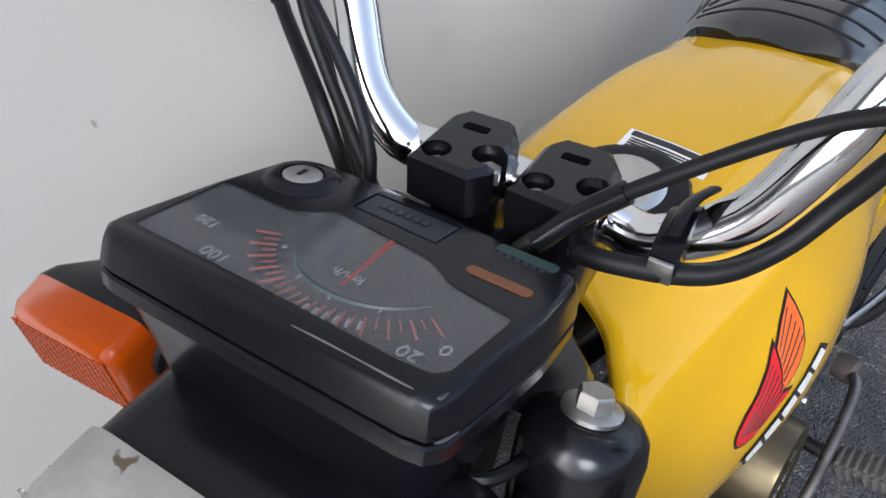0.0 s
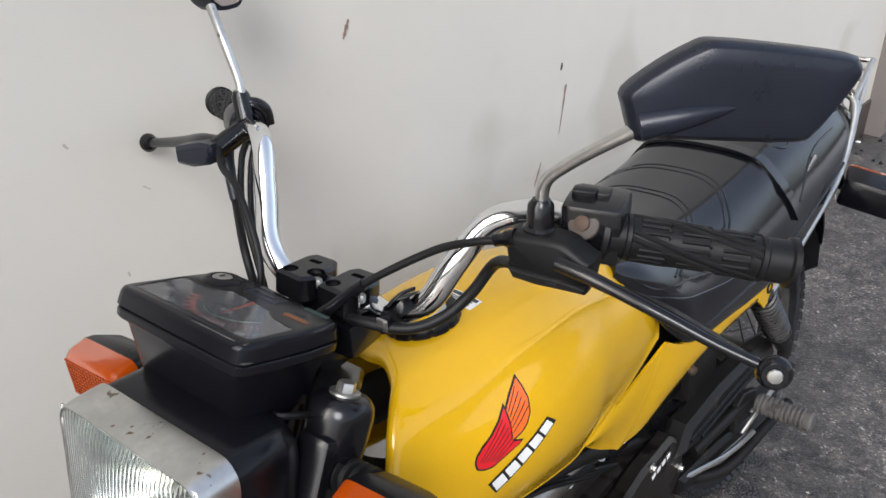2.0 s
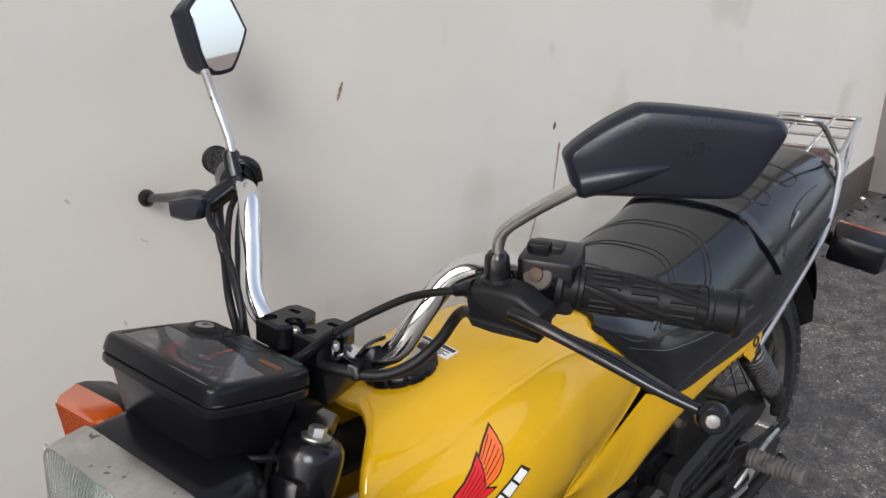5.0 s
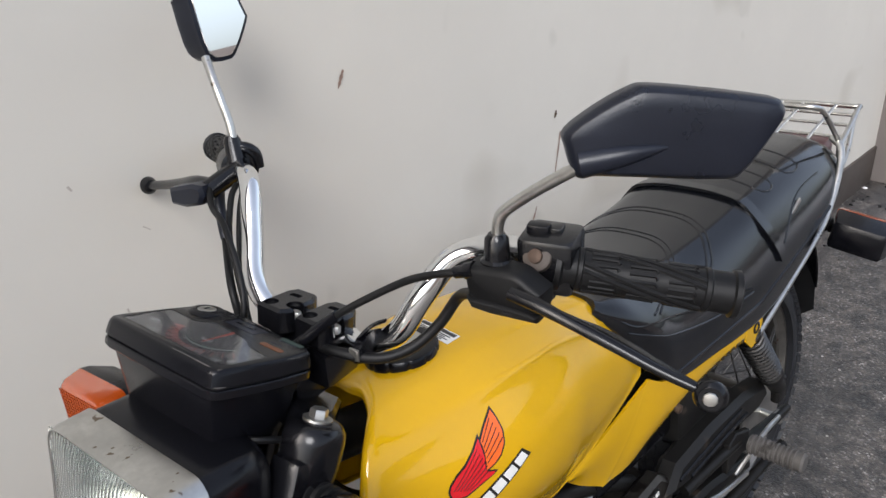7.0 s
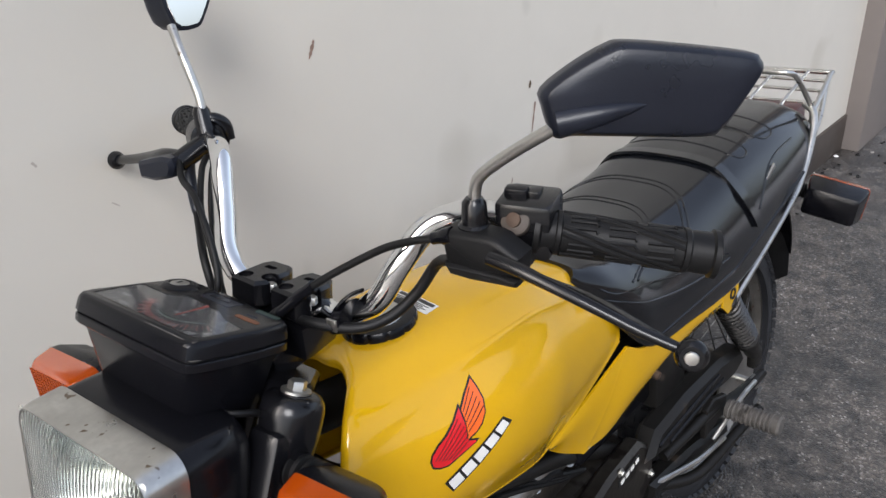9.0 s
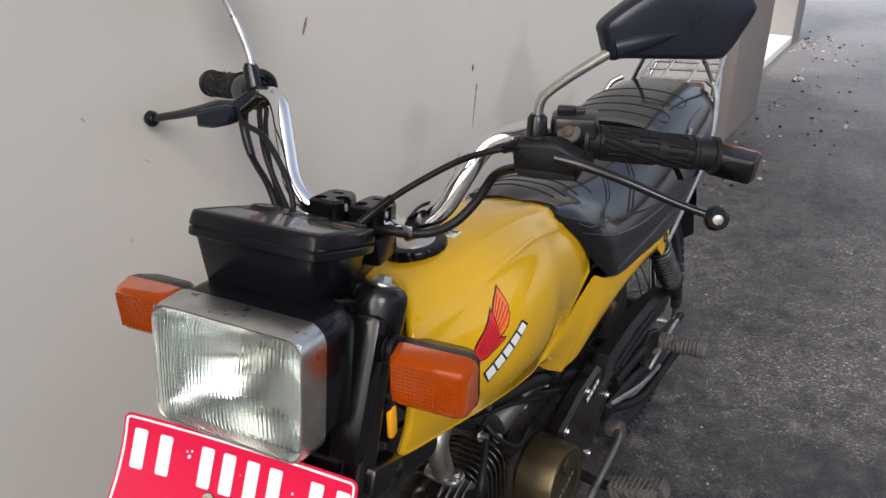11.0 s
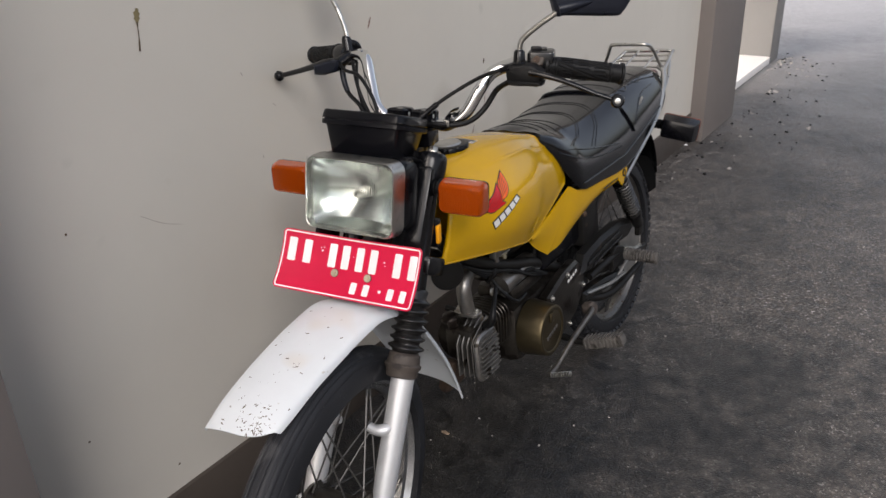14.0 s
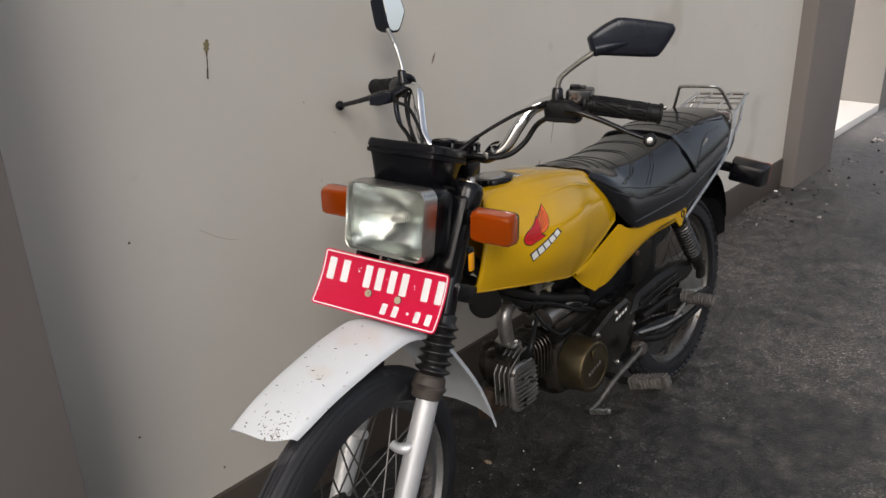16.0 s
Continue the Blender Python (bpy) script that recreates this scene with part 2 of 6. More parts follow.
GAITER = mat("gaiter_rubber", (0.010, 0.0095, 0.0095), 0.34, var=0.3, scale=25, fine=200, bump=0.15, dist=0.0005, specks=[((0.035, 0.03, 0.026), 30, 0.32)])
RIM_STEEL = mat("tarnished_rim_steel", (0.20, 0.19, 0.175), 0.38, 0.9, var=0.3, scale=20, fine=160, bump=0.06, dist=0.0005, specks=[((0.10, 0.07, 0.05), 60, 0.34)])
DUSTY_RUBBER = mat("brown_dusty_rubber", (0.060, 0.048, 0.040), 0.7, var=0.35, scale=30, fine=220, bump=0.3, dist=0.0008, specks=[((0.025, 0.02, 0.018), 35, 0.38)])
WORN_STEEL = mat("worn_dark_steel", (0.20, 0.185, 0.165), 0.42, 0.9, var=0.35, scale=45, fine=220, bump=0.15, dist=0.0005, specks=[((0.07, 0.05, 0.035), 50, 0.34)])
RIM_CHROME = mat("clean_rim_chrome", (0.62, 0.62, 0.62), 0.24, 1.0, var=0.12, scale=18, fine=160, bump=0.03, dist=0.0004)
MAROON = mat("tail_maroon", (0.07, 0.012, 0.014), 0.3, var=0.15, scale=20, fine=200, bump=0.03, dist=0.0004)


def clear_mat(name, color, rough=0.05, transmission=1.0, ior=1.45, ridge=0.0, ridge_scale=300.0):
    m = bpy.data.materials.new(name)
    m.use_nodes = True
    n, l = m.node_tree.nodes, m.node_tree.links
    b = n["Principled BSDF"]
    b.inputs["Base Color"].default_value = (*color, 1)
    b.inputs["Roughness"].default_value = rough
    b.inputs["Transmission Weight"].default_value = transmission
    b.inputs["IOR"].default_value = ior
    if ridge:
        t = n.new("ShaderNodeTexNoise")
        t.inputs["Scale"].default_value = ridge_scale
        p = n.new("ShaderNodeBump")
        p.inputs["Strength"].default_value, p.inputs["Distance"].default_value = ridge, 0.001
        l.new(n.new("ShaderNodeTexCoord").outputs["Object"], t.inputs["Vector"])
        l.new(t.outputs["Fac"], p.inputs["Height"])
        l.new(p.outputs[0], b.inputs["Normal"])
    return m


GLASS = clear_mat("lens_glass", (0.98, 1.0, 0.985), 0.04, 1.0, 1.40)
DIAL_GLASS = clear_mat("dial_glass", (0.78, 0.78, 0.78), 0.07, 0.97, 1.25, 0.05, 60)
ORANGE = clear_mat("orange_lens", (0.34, 0.050, 0.0015), 0.08, 0.25, 1.3, 0.05, 200)
ORANGE.node_tree.nodes["Principled BSDF"].inputs["Specular IOR Level"].default_value = 0.25
AMBER = clear_mat("amber_reflector", (1.0, 0.42, 0.015), 0.10, 0.15)
RED_LENS = clear_mat("red_lens", (0.7, 0.02, 0.02), 0.12, 0.3)
MIRROR = mat("mirror_silver", (0.88, 0.89, 0.9), 0.02, 1.0, var=0.01, bump=0, rvar=0.0)
REFLECTOR = mat("reflector_silver", (0.52, 0.55, 0.53), 0.17, 0.95, var=0.02, bump=0)


# ---- geometry helpers ----
class Geo:
    """Gathers vertices and faces of one mesh."""

    def __init__(self):
        self.v, self.f = [], []

    def add(self, verts, faces):
        o = len(self.v)
        self.v += [tuple(p) for p in verts]
        self.f += [tuple(i + o for i in q) for q in faces]
        return self

    def join(self, other, m=None):
        return self.add([m @ Vector(p) for p in other.v] if m else other.v, other.f)

    def mirrored(self):
        return Geo().add([(-x, y, z) for x, y, z in self.v], [tuple(reversed(q)) for q in self.f])


def part(name, geo, material, parent=None, label="", m=None, smooth=38):
    """Links a Geo as one mesh object under a thing or a part."""
    me = bpy.data.meshes.new(name)
    me.from_pydata(geo.v, [], geo.f)
    me.materials.append(material)
    for p in me.polygons:
        p.use_smooth = smooth > 0
    if smooth > 0:
        me.set_sharp_from_angle(angle=radians(smooth))
    me.update()
    ob = new(name, me)
    if parent:
        ob.parent = parent
    if m:
        ob.matrix_basis = m
    return tagged(ob, label)


def box(c, s, bevel=0.0, m=None, seg=2):
    bm = bmesh.new()
    bmesh.ops.create_cube(bm, size=1)
    bmesh.ops.scale(bm, vec=s, verts=bm.verts)
    if bevel:
        bmesh.ops.bevel(bm, geom=bm.edges[:], offset=bevel, segments=seg, profile=0.5, affect="EDGES")
    t = Matrix.Translation(c) @ m if m else Matrix.Translation(c)
    g = Geo().add([t @ v.co for v in bm.verts], [[v.index for v in f.verts] for f in bm.faces]) if bm.verts.index_update() is None else None
    bm.free()
    return g


def spline(pts, sub=6, closed=False):
    """Points of a Catmull-Rom curve through pts."""
    p = [np.array(q, float) for q in pts]
    if sub <= 1 or len(p) < 3:
        return p
    out, n = [], len(p)
    for i in range(n if closed else n - 1):
        if closed:
            a, b, c, d = p[i - 1], p[i], p[(i + 1) % n], p[(i + 2) % n]
        else:
            b, c = p[i], p[i + 1]
            a = p[i - 1] if i else 2 * b - c
            d = p[i + 2] if i + 2 < n else 2 * c - b
        for k in range(sub):
            t = k / sub
            out.append(0.5 * (2 * b + (c - a) * t + (2 * a - 5 * b + 4 * c - d) * t * t + (3 * b - a - 3 * c + d) * t ** 3))
    if not closed:
        out.append(p[-1])
    return out


def tube(pts, r, n=10, sub=6, closed=False, caps=True, flat=1.0):
    """A round bar along a smooth curve; r a number or one radius for each given point."""
    if isinstance(r, (int, float)):
        r = [r] * len(pts)
    path = spline([(*p, q) for p, q in zip(pts, r)], sub, closed)
    P = [Vector(q[:3]) for q in path]
    R = [q[3] for q in path]
    k = len(P)
    up, V, Fc = None, [], []
    for i in range(k):
        a = P[(i + 1) % k] if closed or i + 1 < k else P[i]
        b = P[i - 1] if closed or i else P[i]
        d = (a - b).normalized()
        if up is None:
            up = d.orthogonal().normalized()
        up = (up - d * up.dot(d)).normalized()
        side = d.cross(up)
        for j in range(n):
            t = 2 * math.pi * j / n
            V.append(P[i] + (up * math.cos(t) + side * math.sin(t) * flat) * R[i])
    for i in range(k if closed else k - 1):
        o, q = i * n, ((i + 1) % k) * n
        for j in range(n):
            Fc.append((o + j, o + (j + 1) % n, q + (j + 1) % n, q + j))
    if caps and not closed:
        Fc.append(tuple(reversed(range(n))))
        Fc.append(tuple(range((k - 1) * n, k * n)))
    return Geo().add(V, Fc)


def cone(p0, p1, r0, r1=None, n=20):
    return tube([p0, p1], [r0, r0 if r1 is None else r1], n, 1)


def lathe(origin, axis, profile, n=32, closed=False):
    """Turns a profile of (along, radius) round an axis."""
    a = Vector(axis).normalized()
    u = a.orthogonal().normalized()
    w = a.cross(u)
    o = Vector(origin)
    V, Fc, k = [], [], len(profile)
    for d, r in profile:
        for j in range(n):
            t = 2 * math.pi * j / n
            V.append(o + a * d + (u * math.cos(t) + w * math.sin(t)) * r)
    for i in range(k if closed else k - 1):
        q = (i + 1) % k
        for j in range(n):
            Fc.append((i * n + j, i * n + (j + 1) % n, q * n + (j + 1) % n, q * n + j))
    if not closed:
        Fc.append(tuple(reversed(range(n))))
        Fc.append(tuple(range((k - 1) * n, k * n)))
    return Geo().add(V, Fc)


def loft(rings, cap=True, closed=True):
    n = len(rings[0])
    V = [p for r in rings for p in r]
    Fc = []
    for i in range(len(rings) - 1):
        for j in range(n if closed else n - 1):
            k = (j + 1) % n
            Fc.append((i * n + j, i * n + k, (i + 1) * n + k, (i + 1) * n + j))
    if cap and closed:
        Fc.append(tuple(reversed(range(n))))
        Fc.append(tuple(range((len(rings) - 1) * n, len(rings) * n)))
    return Geo().add(V, Fc)


def inset(poly, d):
    """A closed outline moved inwards by d (counter-clockwise outline)."""
    out, n = [], len(poly)
    for i in range(n):
        a, b, c = (np.array(poly[(i + k) % n], float) for k in (-1, 0, 1))
        e, f = b - a, c - b
        e, f = e / (np.linalg.norm(e) + 1e-9), f / (np.linalg.norm(f) + 1e-9)
        m1, m2 = np.array((-e[1], e[0])), np.array((-f[1], f[0]))
        s = m1 + m2
        out.append(b + s * d / max(0.35, 1 + m1 @ m2))
    return out


def slab(poly, origin, ux, uy, thick, bevel=0.0):
    """An outline in the plane (origin, ux, uy), given depth along ux x uy, with eased edges on both sides."""
    ux, uy = Vector(ux).normalized(), Vector(uy).normalized()
    w, o = ux.cross(uy), Vector(origin)
    area = sum(poly[i - 1][0] * poly[i][1] - poly[i][0] * poly[i - 1][1] for i in range(len(poly)))
    poly = list(poly) if area > 0 else list(reversed(poly))
    small = inset(poly, bevel) if bevel else poly
    lay = [(small, 0), (poly, bevel), (poly, thick - bevel), (small, thick)] if bevel else [(poly, 0), (poly, thick)]
    return loft([[o + ux * p[0] + uy * p[1] + w * h for p in q] for q, h in lay])


def sheet(grid, thick):
    """A shell from a grid of points, given thickness along its normals."""
    g = np.array(grid, float)
    du, dv = np.gradient(g, axis=0), np.gradient(g, axis=1)
    nrm = np.cross(du, dv)
    nrm /= np.linalg.norm(nrm, axis=2, keepdims=True) + 1e-12
    h = g - nrm * thick
    a, b = g.shape[:2]
    idx = lambda i, j, s: s * a * b + i * b + j
    F = []
    for i in range(a - 1):
        for j in range(b - 1):
            F.append((idx(i, j, 0), idx(i + 1, j, 0), idx(i + 1, j + 1, 0), idx(i, j + 1, 0)))
            F.append((idx(i, j, 1), idx(i, j + 1, 1), idx(i + 1, j + 1, 1), idx(i + 1, j, 1)))
    rim = [(i, 0) for i in range(a)] + [(a - 1, j) for j in range(1, b)] + [(i, b - 1) for i in range(a - 2, -1, -1)] + [(0, j) for j in range(b - 2, 0, -1)]
    for k in range(len(rim)):
        p, q = rim[k], rim[(k + 1) % len(rim)]
        F.append((idx(*q, 0), idx(*p, 0), idx(*p, 1), idx(*q, 1)))
    return Geo().add(np.concatenate([g.reshape(-1, 3), h.reshape(-1, 3)]), F)


def smooth_grid(rows, su=5, sv=5):
    """A finer grid through a coarse one, smooth both ways."""
    fine = [spline(r, sv) for r in rows]
    cols = [spline([r[j] for r in fine], su) for j in range(len(fine[0]))]
    return [[cols[j][i] for j in range(len(cols))] for i in range(len(cols[0]))]


def round_rect(w, h, r, n=5):
    out = []
    for cx, cy, a in ((w / 2 - r, h / 2 - r, 0), (-w / 2 + r, h / 2 - r, 90), (-w / 2 + r, -h / 2 + r, 180), (w / 2 - r, -h / 2 + r, 270)):
        for k in range(n + 1):
            t = radians(a + 90 * k / n)
            out.append((cx + r * math.cos(t), cy + r * math.sin(t)))
    return out


def bolt(p, axis, r=0.006, h=0.005, washer=True):
    """A hexagon bolt head with its washer."""
    a = Vector(axis).normalized()
    p = Vector(p)
    g = Geo()
    if washer:
        g.join(lathe(p, a, [(0, r * 1.6), (r * 0.25, r * 1.6), (r * 0.3, r * 1.5)], 20))
    g.join(lathe(p + a * r * 0.28, a, [(0, r), (h * 0.85, r), (h, r * 0.88)], 6))
    return g


# ---- setting ----
def structure(ob, label, category):
    return tagged(ob, label, category, kind="structure")


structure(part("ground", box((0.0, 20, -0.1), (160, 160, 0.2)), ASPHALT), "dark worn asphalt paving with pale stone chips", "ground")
# long wall with an opening near its far end
structure(part("wall_west", box((-0.1, 0.255, 2.1), (0.2, 6.49, 4.2)), WALL), "cream painted plaster wall, scuffed and marked", "wall")
structure(part("lintel", box((-0.1, 4.695, 3.25), (0.2, 1.51, 1.9)), WALL), "plaster lintel above the side opening", "wall")
structure(part("baseboard", box((0.004, 1.49, 0.076), (0.012, 3.734, 0.152), 0.002), SKIRT), "dark brown painted skirting along the wall foot", "skirting")
structure(part("pillar_near", box((0.05, -0.728, 2.1), (0.28, 0.70, 4.2), 0.004), PILLAR), "taupe painted pilaster standing proud of the wall", "pillar")
structure(part("pillar_middle", box((-0.0625, 3.650, 2.1), (0.275, 0.58, 4.2), 0.006), PILLAR), "taupe painted pilaster beside the side opening", "pillar")
structure(part("pillar_far", box((-0.265, 5.575, 2.1), (0.37, 0.25, 4.2), 0.006), JAMB), "grey painted pilaster at the far jamb", "pillar")
structure(part("threshold", box((-1.735, 4.695, 0.0265), (3.31, 1.508, 0.053), 0.004), CONCRETE), "white tiled threshold in the side opening", "floor")
# added out of view: blocks low sky and darkens side reflections
structure(part("unseen_wall_opposite", box((7.4, 2.0, 1.0), (0.2, 16.0, 2.0)), PILLAR), "unseen taupe wall added across the yard to block low sky", "wall")
# another added wall, never in view, cutting low light from behind the camera
structure(part("unseen_wall_south", box((4.2, -12.0, 0.6), (16.0, 0.2, 1.2)), WALL), "unseen plaster wall added across the near end to block low sky", "wall")

# ---- motorcycle: frame of the bike: x to its left, y to its rear, z up; it leans on the wall, bars turned to its left ----
motorcycle = new("motorcycle")
motorcycle.matrix_basis = pose(0.4482, -0.005, -0.006, 0, -5.03, 0.63) @ Matrix.Scale(1.015, 4)
tagged(motorcycle, "small yellow motorcycle with black seat, leaning beside the wall", "motorcycle")
RAKE = radians(27.5)
STEER_AXIS = Vector((0, math.sin(RAKE), math.cos(RAKE)))
PIVOT = Vector((0, 0.35, 0.80))
STEER = Matrix.Translation(PIVOT) @ Matrix.Rotation(radians(11), 4, STEER_AXIS) @ Matrix.Translation(-PIVOT)


def on_bike(name, geo, material, label="", parent=None, smooth=38):
    return part(name, geo, material, parent or motorcycle, label, None, smooth)


def on_fork(name, geo, material, label="", parent=None, smooth=38):
    return part(name, geo, material, parent or motorcycle, label, STEER if parent is None else None, smooth)


def fork_y(z):
    return 0.284 + (z - 0.887) * 0.532


def both(g):
    return Geo().join(g).join(g.mirrored())


# wheels
AXLE_F, AXLE_R = Vector((0.034, -0.036, 0.311)), Vector((0, 1.28, 0.296))


def ring(c, prof, n=72):
    """A closed (across, radius) profile turned round the x axis through c."""
    return lathe(c, (1, 0, 0), prof, n, closed=True)


def tyre_profile(w, ro, ri, ribs):
    pts = []
    n = 73 if ribs else 25
    for k in range(n):
        deg = -8 + 196 * k / (n - 1)
        t = radians(deg)
        x, r = w * math.cos(t), ri + (ro - ri) * max(0.0, math.sin(t)) ** 0.75
        if ribs and 28 < deg < 152:
            off = abs(((deg - 90) / 15.5) % 1 - 0.5)
            r -= 0.0018 if off < 0.11 else 0.0
        pts.append((x, r))
    return pts


def wheel(name, centre, m, tyre_w, label, knobs, rim_material, size=1.0):
    lift = 0.0165 if not knobs else 0.0
    prof = [(x, r + lift) for x, r in ((-0.024, 0.238), (-0.024, 0.226), (-0.012, 0.220), (-0.009, 0.212), (0.009, 0.212), (0.012, 0.220), (0.024, 0.226), (0.024, 0.238), (0.018, 0.236), (0.008, 0.226), (-0.008, 0.226), (-0.018, 0.236))]
    w = part(name, ring((0, 0, 0), prof), rim_material, motorcycle, label, m @ Matrix.Translation(centre) @ Matrix.Scale(size, 4))
    t = ring((0, 0, 0), tyre_profile(tyre_w, 0.303 if not knobs else 0.289, 0.232 + lift, not knobs))
    part("tyre", t, TYRE, w, "worn black tyre")
    hub = lathe((0, 0, 0), (1, 0, 0), [(-0.062, 0.012), (-0.062, 0.05), (-0.052, 0.056), (-0.045, 0.045), (0.03, 0.042), (0.036, 0.058), (0.05, 0.06), (0.056, 0.05), (0.062, 0.014)], 40)
    part("hub", hub, DARK_ALLOY, w, "grimy alloy hub")
    part("axle", cone((-0.11, 0, 0), (0.11, 0, 0), 0.008).join(bolt((0.1, 0, 0), (1, 0, 0), 0.011, 0.01)).join(bolt((-0.1, 0, 0), (-1, 0, 0), 0.011, 0.01)), STEEL, w)
    for side, lean in ((1, 0.5), (1, -0.5), (-1, 0.5), (-1, -0.5)):
        a = Vector((side * 0.047, 0.05 * math.sin(0.0), 0.05))
        b = Vector((side * 0.006, (0.213 + lift) * math.sin(lean), (0.213 + lift) * math.cos(lean)))
        proto = tube([a, b], 0.0017, 5, 1)
        proto.join(cone(b, b + (a - b).normalized() * 0.014, 0.003, 0.003, 6))
        me = None
        for k in range(9):
            ang = 2 * math.pi * (k + (0.0 if lean > 0 else 0.5)) / 9 + (0.17 if side < 0 else 0)
            rot = Matrix.Rotation(ang, 4, "X")
            if me is None:
                s = part("spoke", proto, SPOKE_STEEL, w, "", rot)
                me = s.data
            else:
                s = new("spoke", me)
                s.parent, s.matrix_basis = w, rot
    if knobs:
        g = Geo()
        for k in range(64):
            a = 2 * math.pi * k / 64
            for x, tilt, rr in ((-0.021, 0.45, 0.286), (0.0, 0, 0.290), (0.021, -0.45, 0.286), (0.034, -1.0, 0.272), (-0.034, 1.0, 0.272)):
                off = 0.5 if abs(x) in (0.021,) else 0
                m2 = Matrix.Rotation(a + off * 2 * math.pi / 64, 4, "X") @ Matrix.Translation((x, 0, rr)) @ Matrix.Rotation(-tilt, 4, "Y")
                g.join(box((0, 0, 0), (0.013, 0.017, 0.008)), m2)
        part("tread", g, TYRE, w, "blocky tread", None, 0)
    return w


front_wheel = wheel("front_wheel", AXLE_F, STEER, 0.034, "spoked front wheel with dull chrome rim", False, RIM_CHROME, 1.012)
rear_wheel = wheel("rear_wheel", AXLE_R, Matrix.Identity(4), 0.038, "spoked rear wheel with tarnished steel rim", True, RIM_STEEL, 0.979)

# fork
D = Vector((0, -0.532, -1)).normalized()
for sx in (1, -1):
    P = lambda z: Vector((0.034 - 0.014 * max(0.0, (z - 0.56) / 0.32) + sx * 0.067, fork_y(z), z))
    on_fork("fork_tube", tube([P(0.882), P(0.655)], 0.0185, 18, 1), ENAMEL, "black upper fork tube")
    low = P(0.30)
    slider = lathe(P(0.575), D, [(0, 0.0205), (0.017, 0.0205), (0.2, 0.0205), (0.23, 0.0195), (0.285, 0.019), (0.30, 0.016), (0.312, 0.012)], 24)
    slider.join(cone(P(0.33), P(0.33) + Vector((0, -0.035, 0.015)), 0.012, 0.010))
    leg = on_fork("fork_slider", slider, SILVER, "silver painted lower fork leg")
    boss = tube([P(0.466), P(0.466) + Vector((-sx * 0.010, -0.020, -0.002)), P(0.466) + Vector((-sx * 0.026, -0.026, -0.002)), P(0.466) + Vector((-sx * 0.038, -0.026, 0.002))], [0.012, 0.0115, 0.0095, 0.0085], 14, 3)
    on_fork("boss", boss, SILVER, "", leg)
    # bellows, each fold a little tilted, over two dusty collars
    rg = random.Random(11 + sx)
    side_v = Vector((1, 0, 0))
    back_v = D.cross(side_v)
    rings = []

    def fold(d, r, lean=0.0, turn=0.0):
        o = P(0.66) + D * d
        rings.append([o + side_v * r * math.cos(a) + back_v * r * math.sin(a) + D * lean * math.cos(a - turn) for a in (2 * math.pi * j / 28 for j in range(28))])

    fold(-0.016, 0.0205)
    fold(-0.012, 0.0235)
    for k in range(6):
        d, lean, turn = k * 0.0158, 0.0022 * (rg.random() - 0.3), rg.random() * 6.28
        big = 0.0295 + 0.0012 * rg.random() + 0.0004 * k
        for dd, r in ((0.0, 0.0222), (0.0030, 0.0245), (0.0058, big - 0.0006), (0.0074, big), (0.0090, big - 0.0012), (0.0125, 0.0240)):
            fold(d + dd, r, lean, turn)
    fold(0.0965, 0.0222)
    gaiter = on_fork("fork_gaiter", loft(rings), GAITER, "ribbed black rubber fork gaiter", None, 60)
    collar = lathe(P(0.66) + D * 0.0955, D, [(0, 0.0235), (0.004, 0.0275), (0.018, 0.0290), (0.021, 0.0325), (0.026, 0.0318), (0.030, 0.0285), (0.041, 0.0275), (0.044, 0.0235)], 28)
    on_fork("gaiter_collar", collar, DUSTY_RUBBER, "brown dusty rubber collar", gaiter)

# triple clamp with fork bolts
tc = slab([(-0.062, -0.012), (-0.055, -0.020), (-0.03, -0.022), (0.07, -0.022), (0.080, -0.018), (0.084, -0.008), (0.078, 0.012), (0.050, 0.055), (-0.04, 0.060), (-0.064, 0.02)], (0, 0.296, 0.856), (1, 0, 0), (0, 0.883, -0.47), 0.02, 0.004)
on_fork("top_yoke", tc, ENAMEL, "black cast top fork yoke")
for sx in (1, -1):
    top = Vector((0.020 + sx * 0.067, 0.284, 0.884))
    on_fork("fork_collar", lathe(top - STEER_AXIS * 0.026, STEER_AXIS, [(-0.036, 0.0215), (-0.030, 0.0245), (-0.010, 0.0268), (0.012, 0.0275), (0.0195, 0.0262), (0.0245, 0.0225), (0.0265, 0.0175)], 32), ENAMEL, "smooth black cast fork cap")
    on_fork("fork_bolt", bolt(top + STEER_AXIS * 0.001, STEER_AXIS, 0.0082, 0.008), STEEL, "zinc hexagon fork bolt with washer")
on_fork("bottom_yoke", box((0.028, fork_y(0.70) + 0.03, 0.70), (0.185, 0.075, 0.035), 0.008, Matrix.Rotation(-RAKE, 4, "X")), ENAMEL, "black bottom fork yoke")
on_fork("yoke_cover", box((-0.01, 0.335, 0.872), (0.10, 0.055, 0.03), 0.006), PLASTIC, "black rubber filler behind the panel")
on_fork("steering_stem", cone((0, 0.325, 0.885), (0, fork_y(0.69) + 0.04, 0.69), 0.022), ENAMEL)
# fork shrouds that carry the lamp
for sx in (1, -1):
    on_fork("lamp_bracket", box((sx * 0.088, 0.225, 0.80), (0.035, 0.04, 0.15), 0.008, Matrix.Rotation(-RAKE, 4, "X")), ENAMEL, "black headlamp bracket")

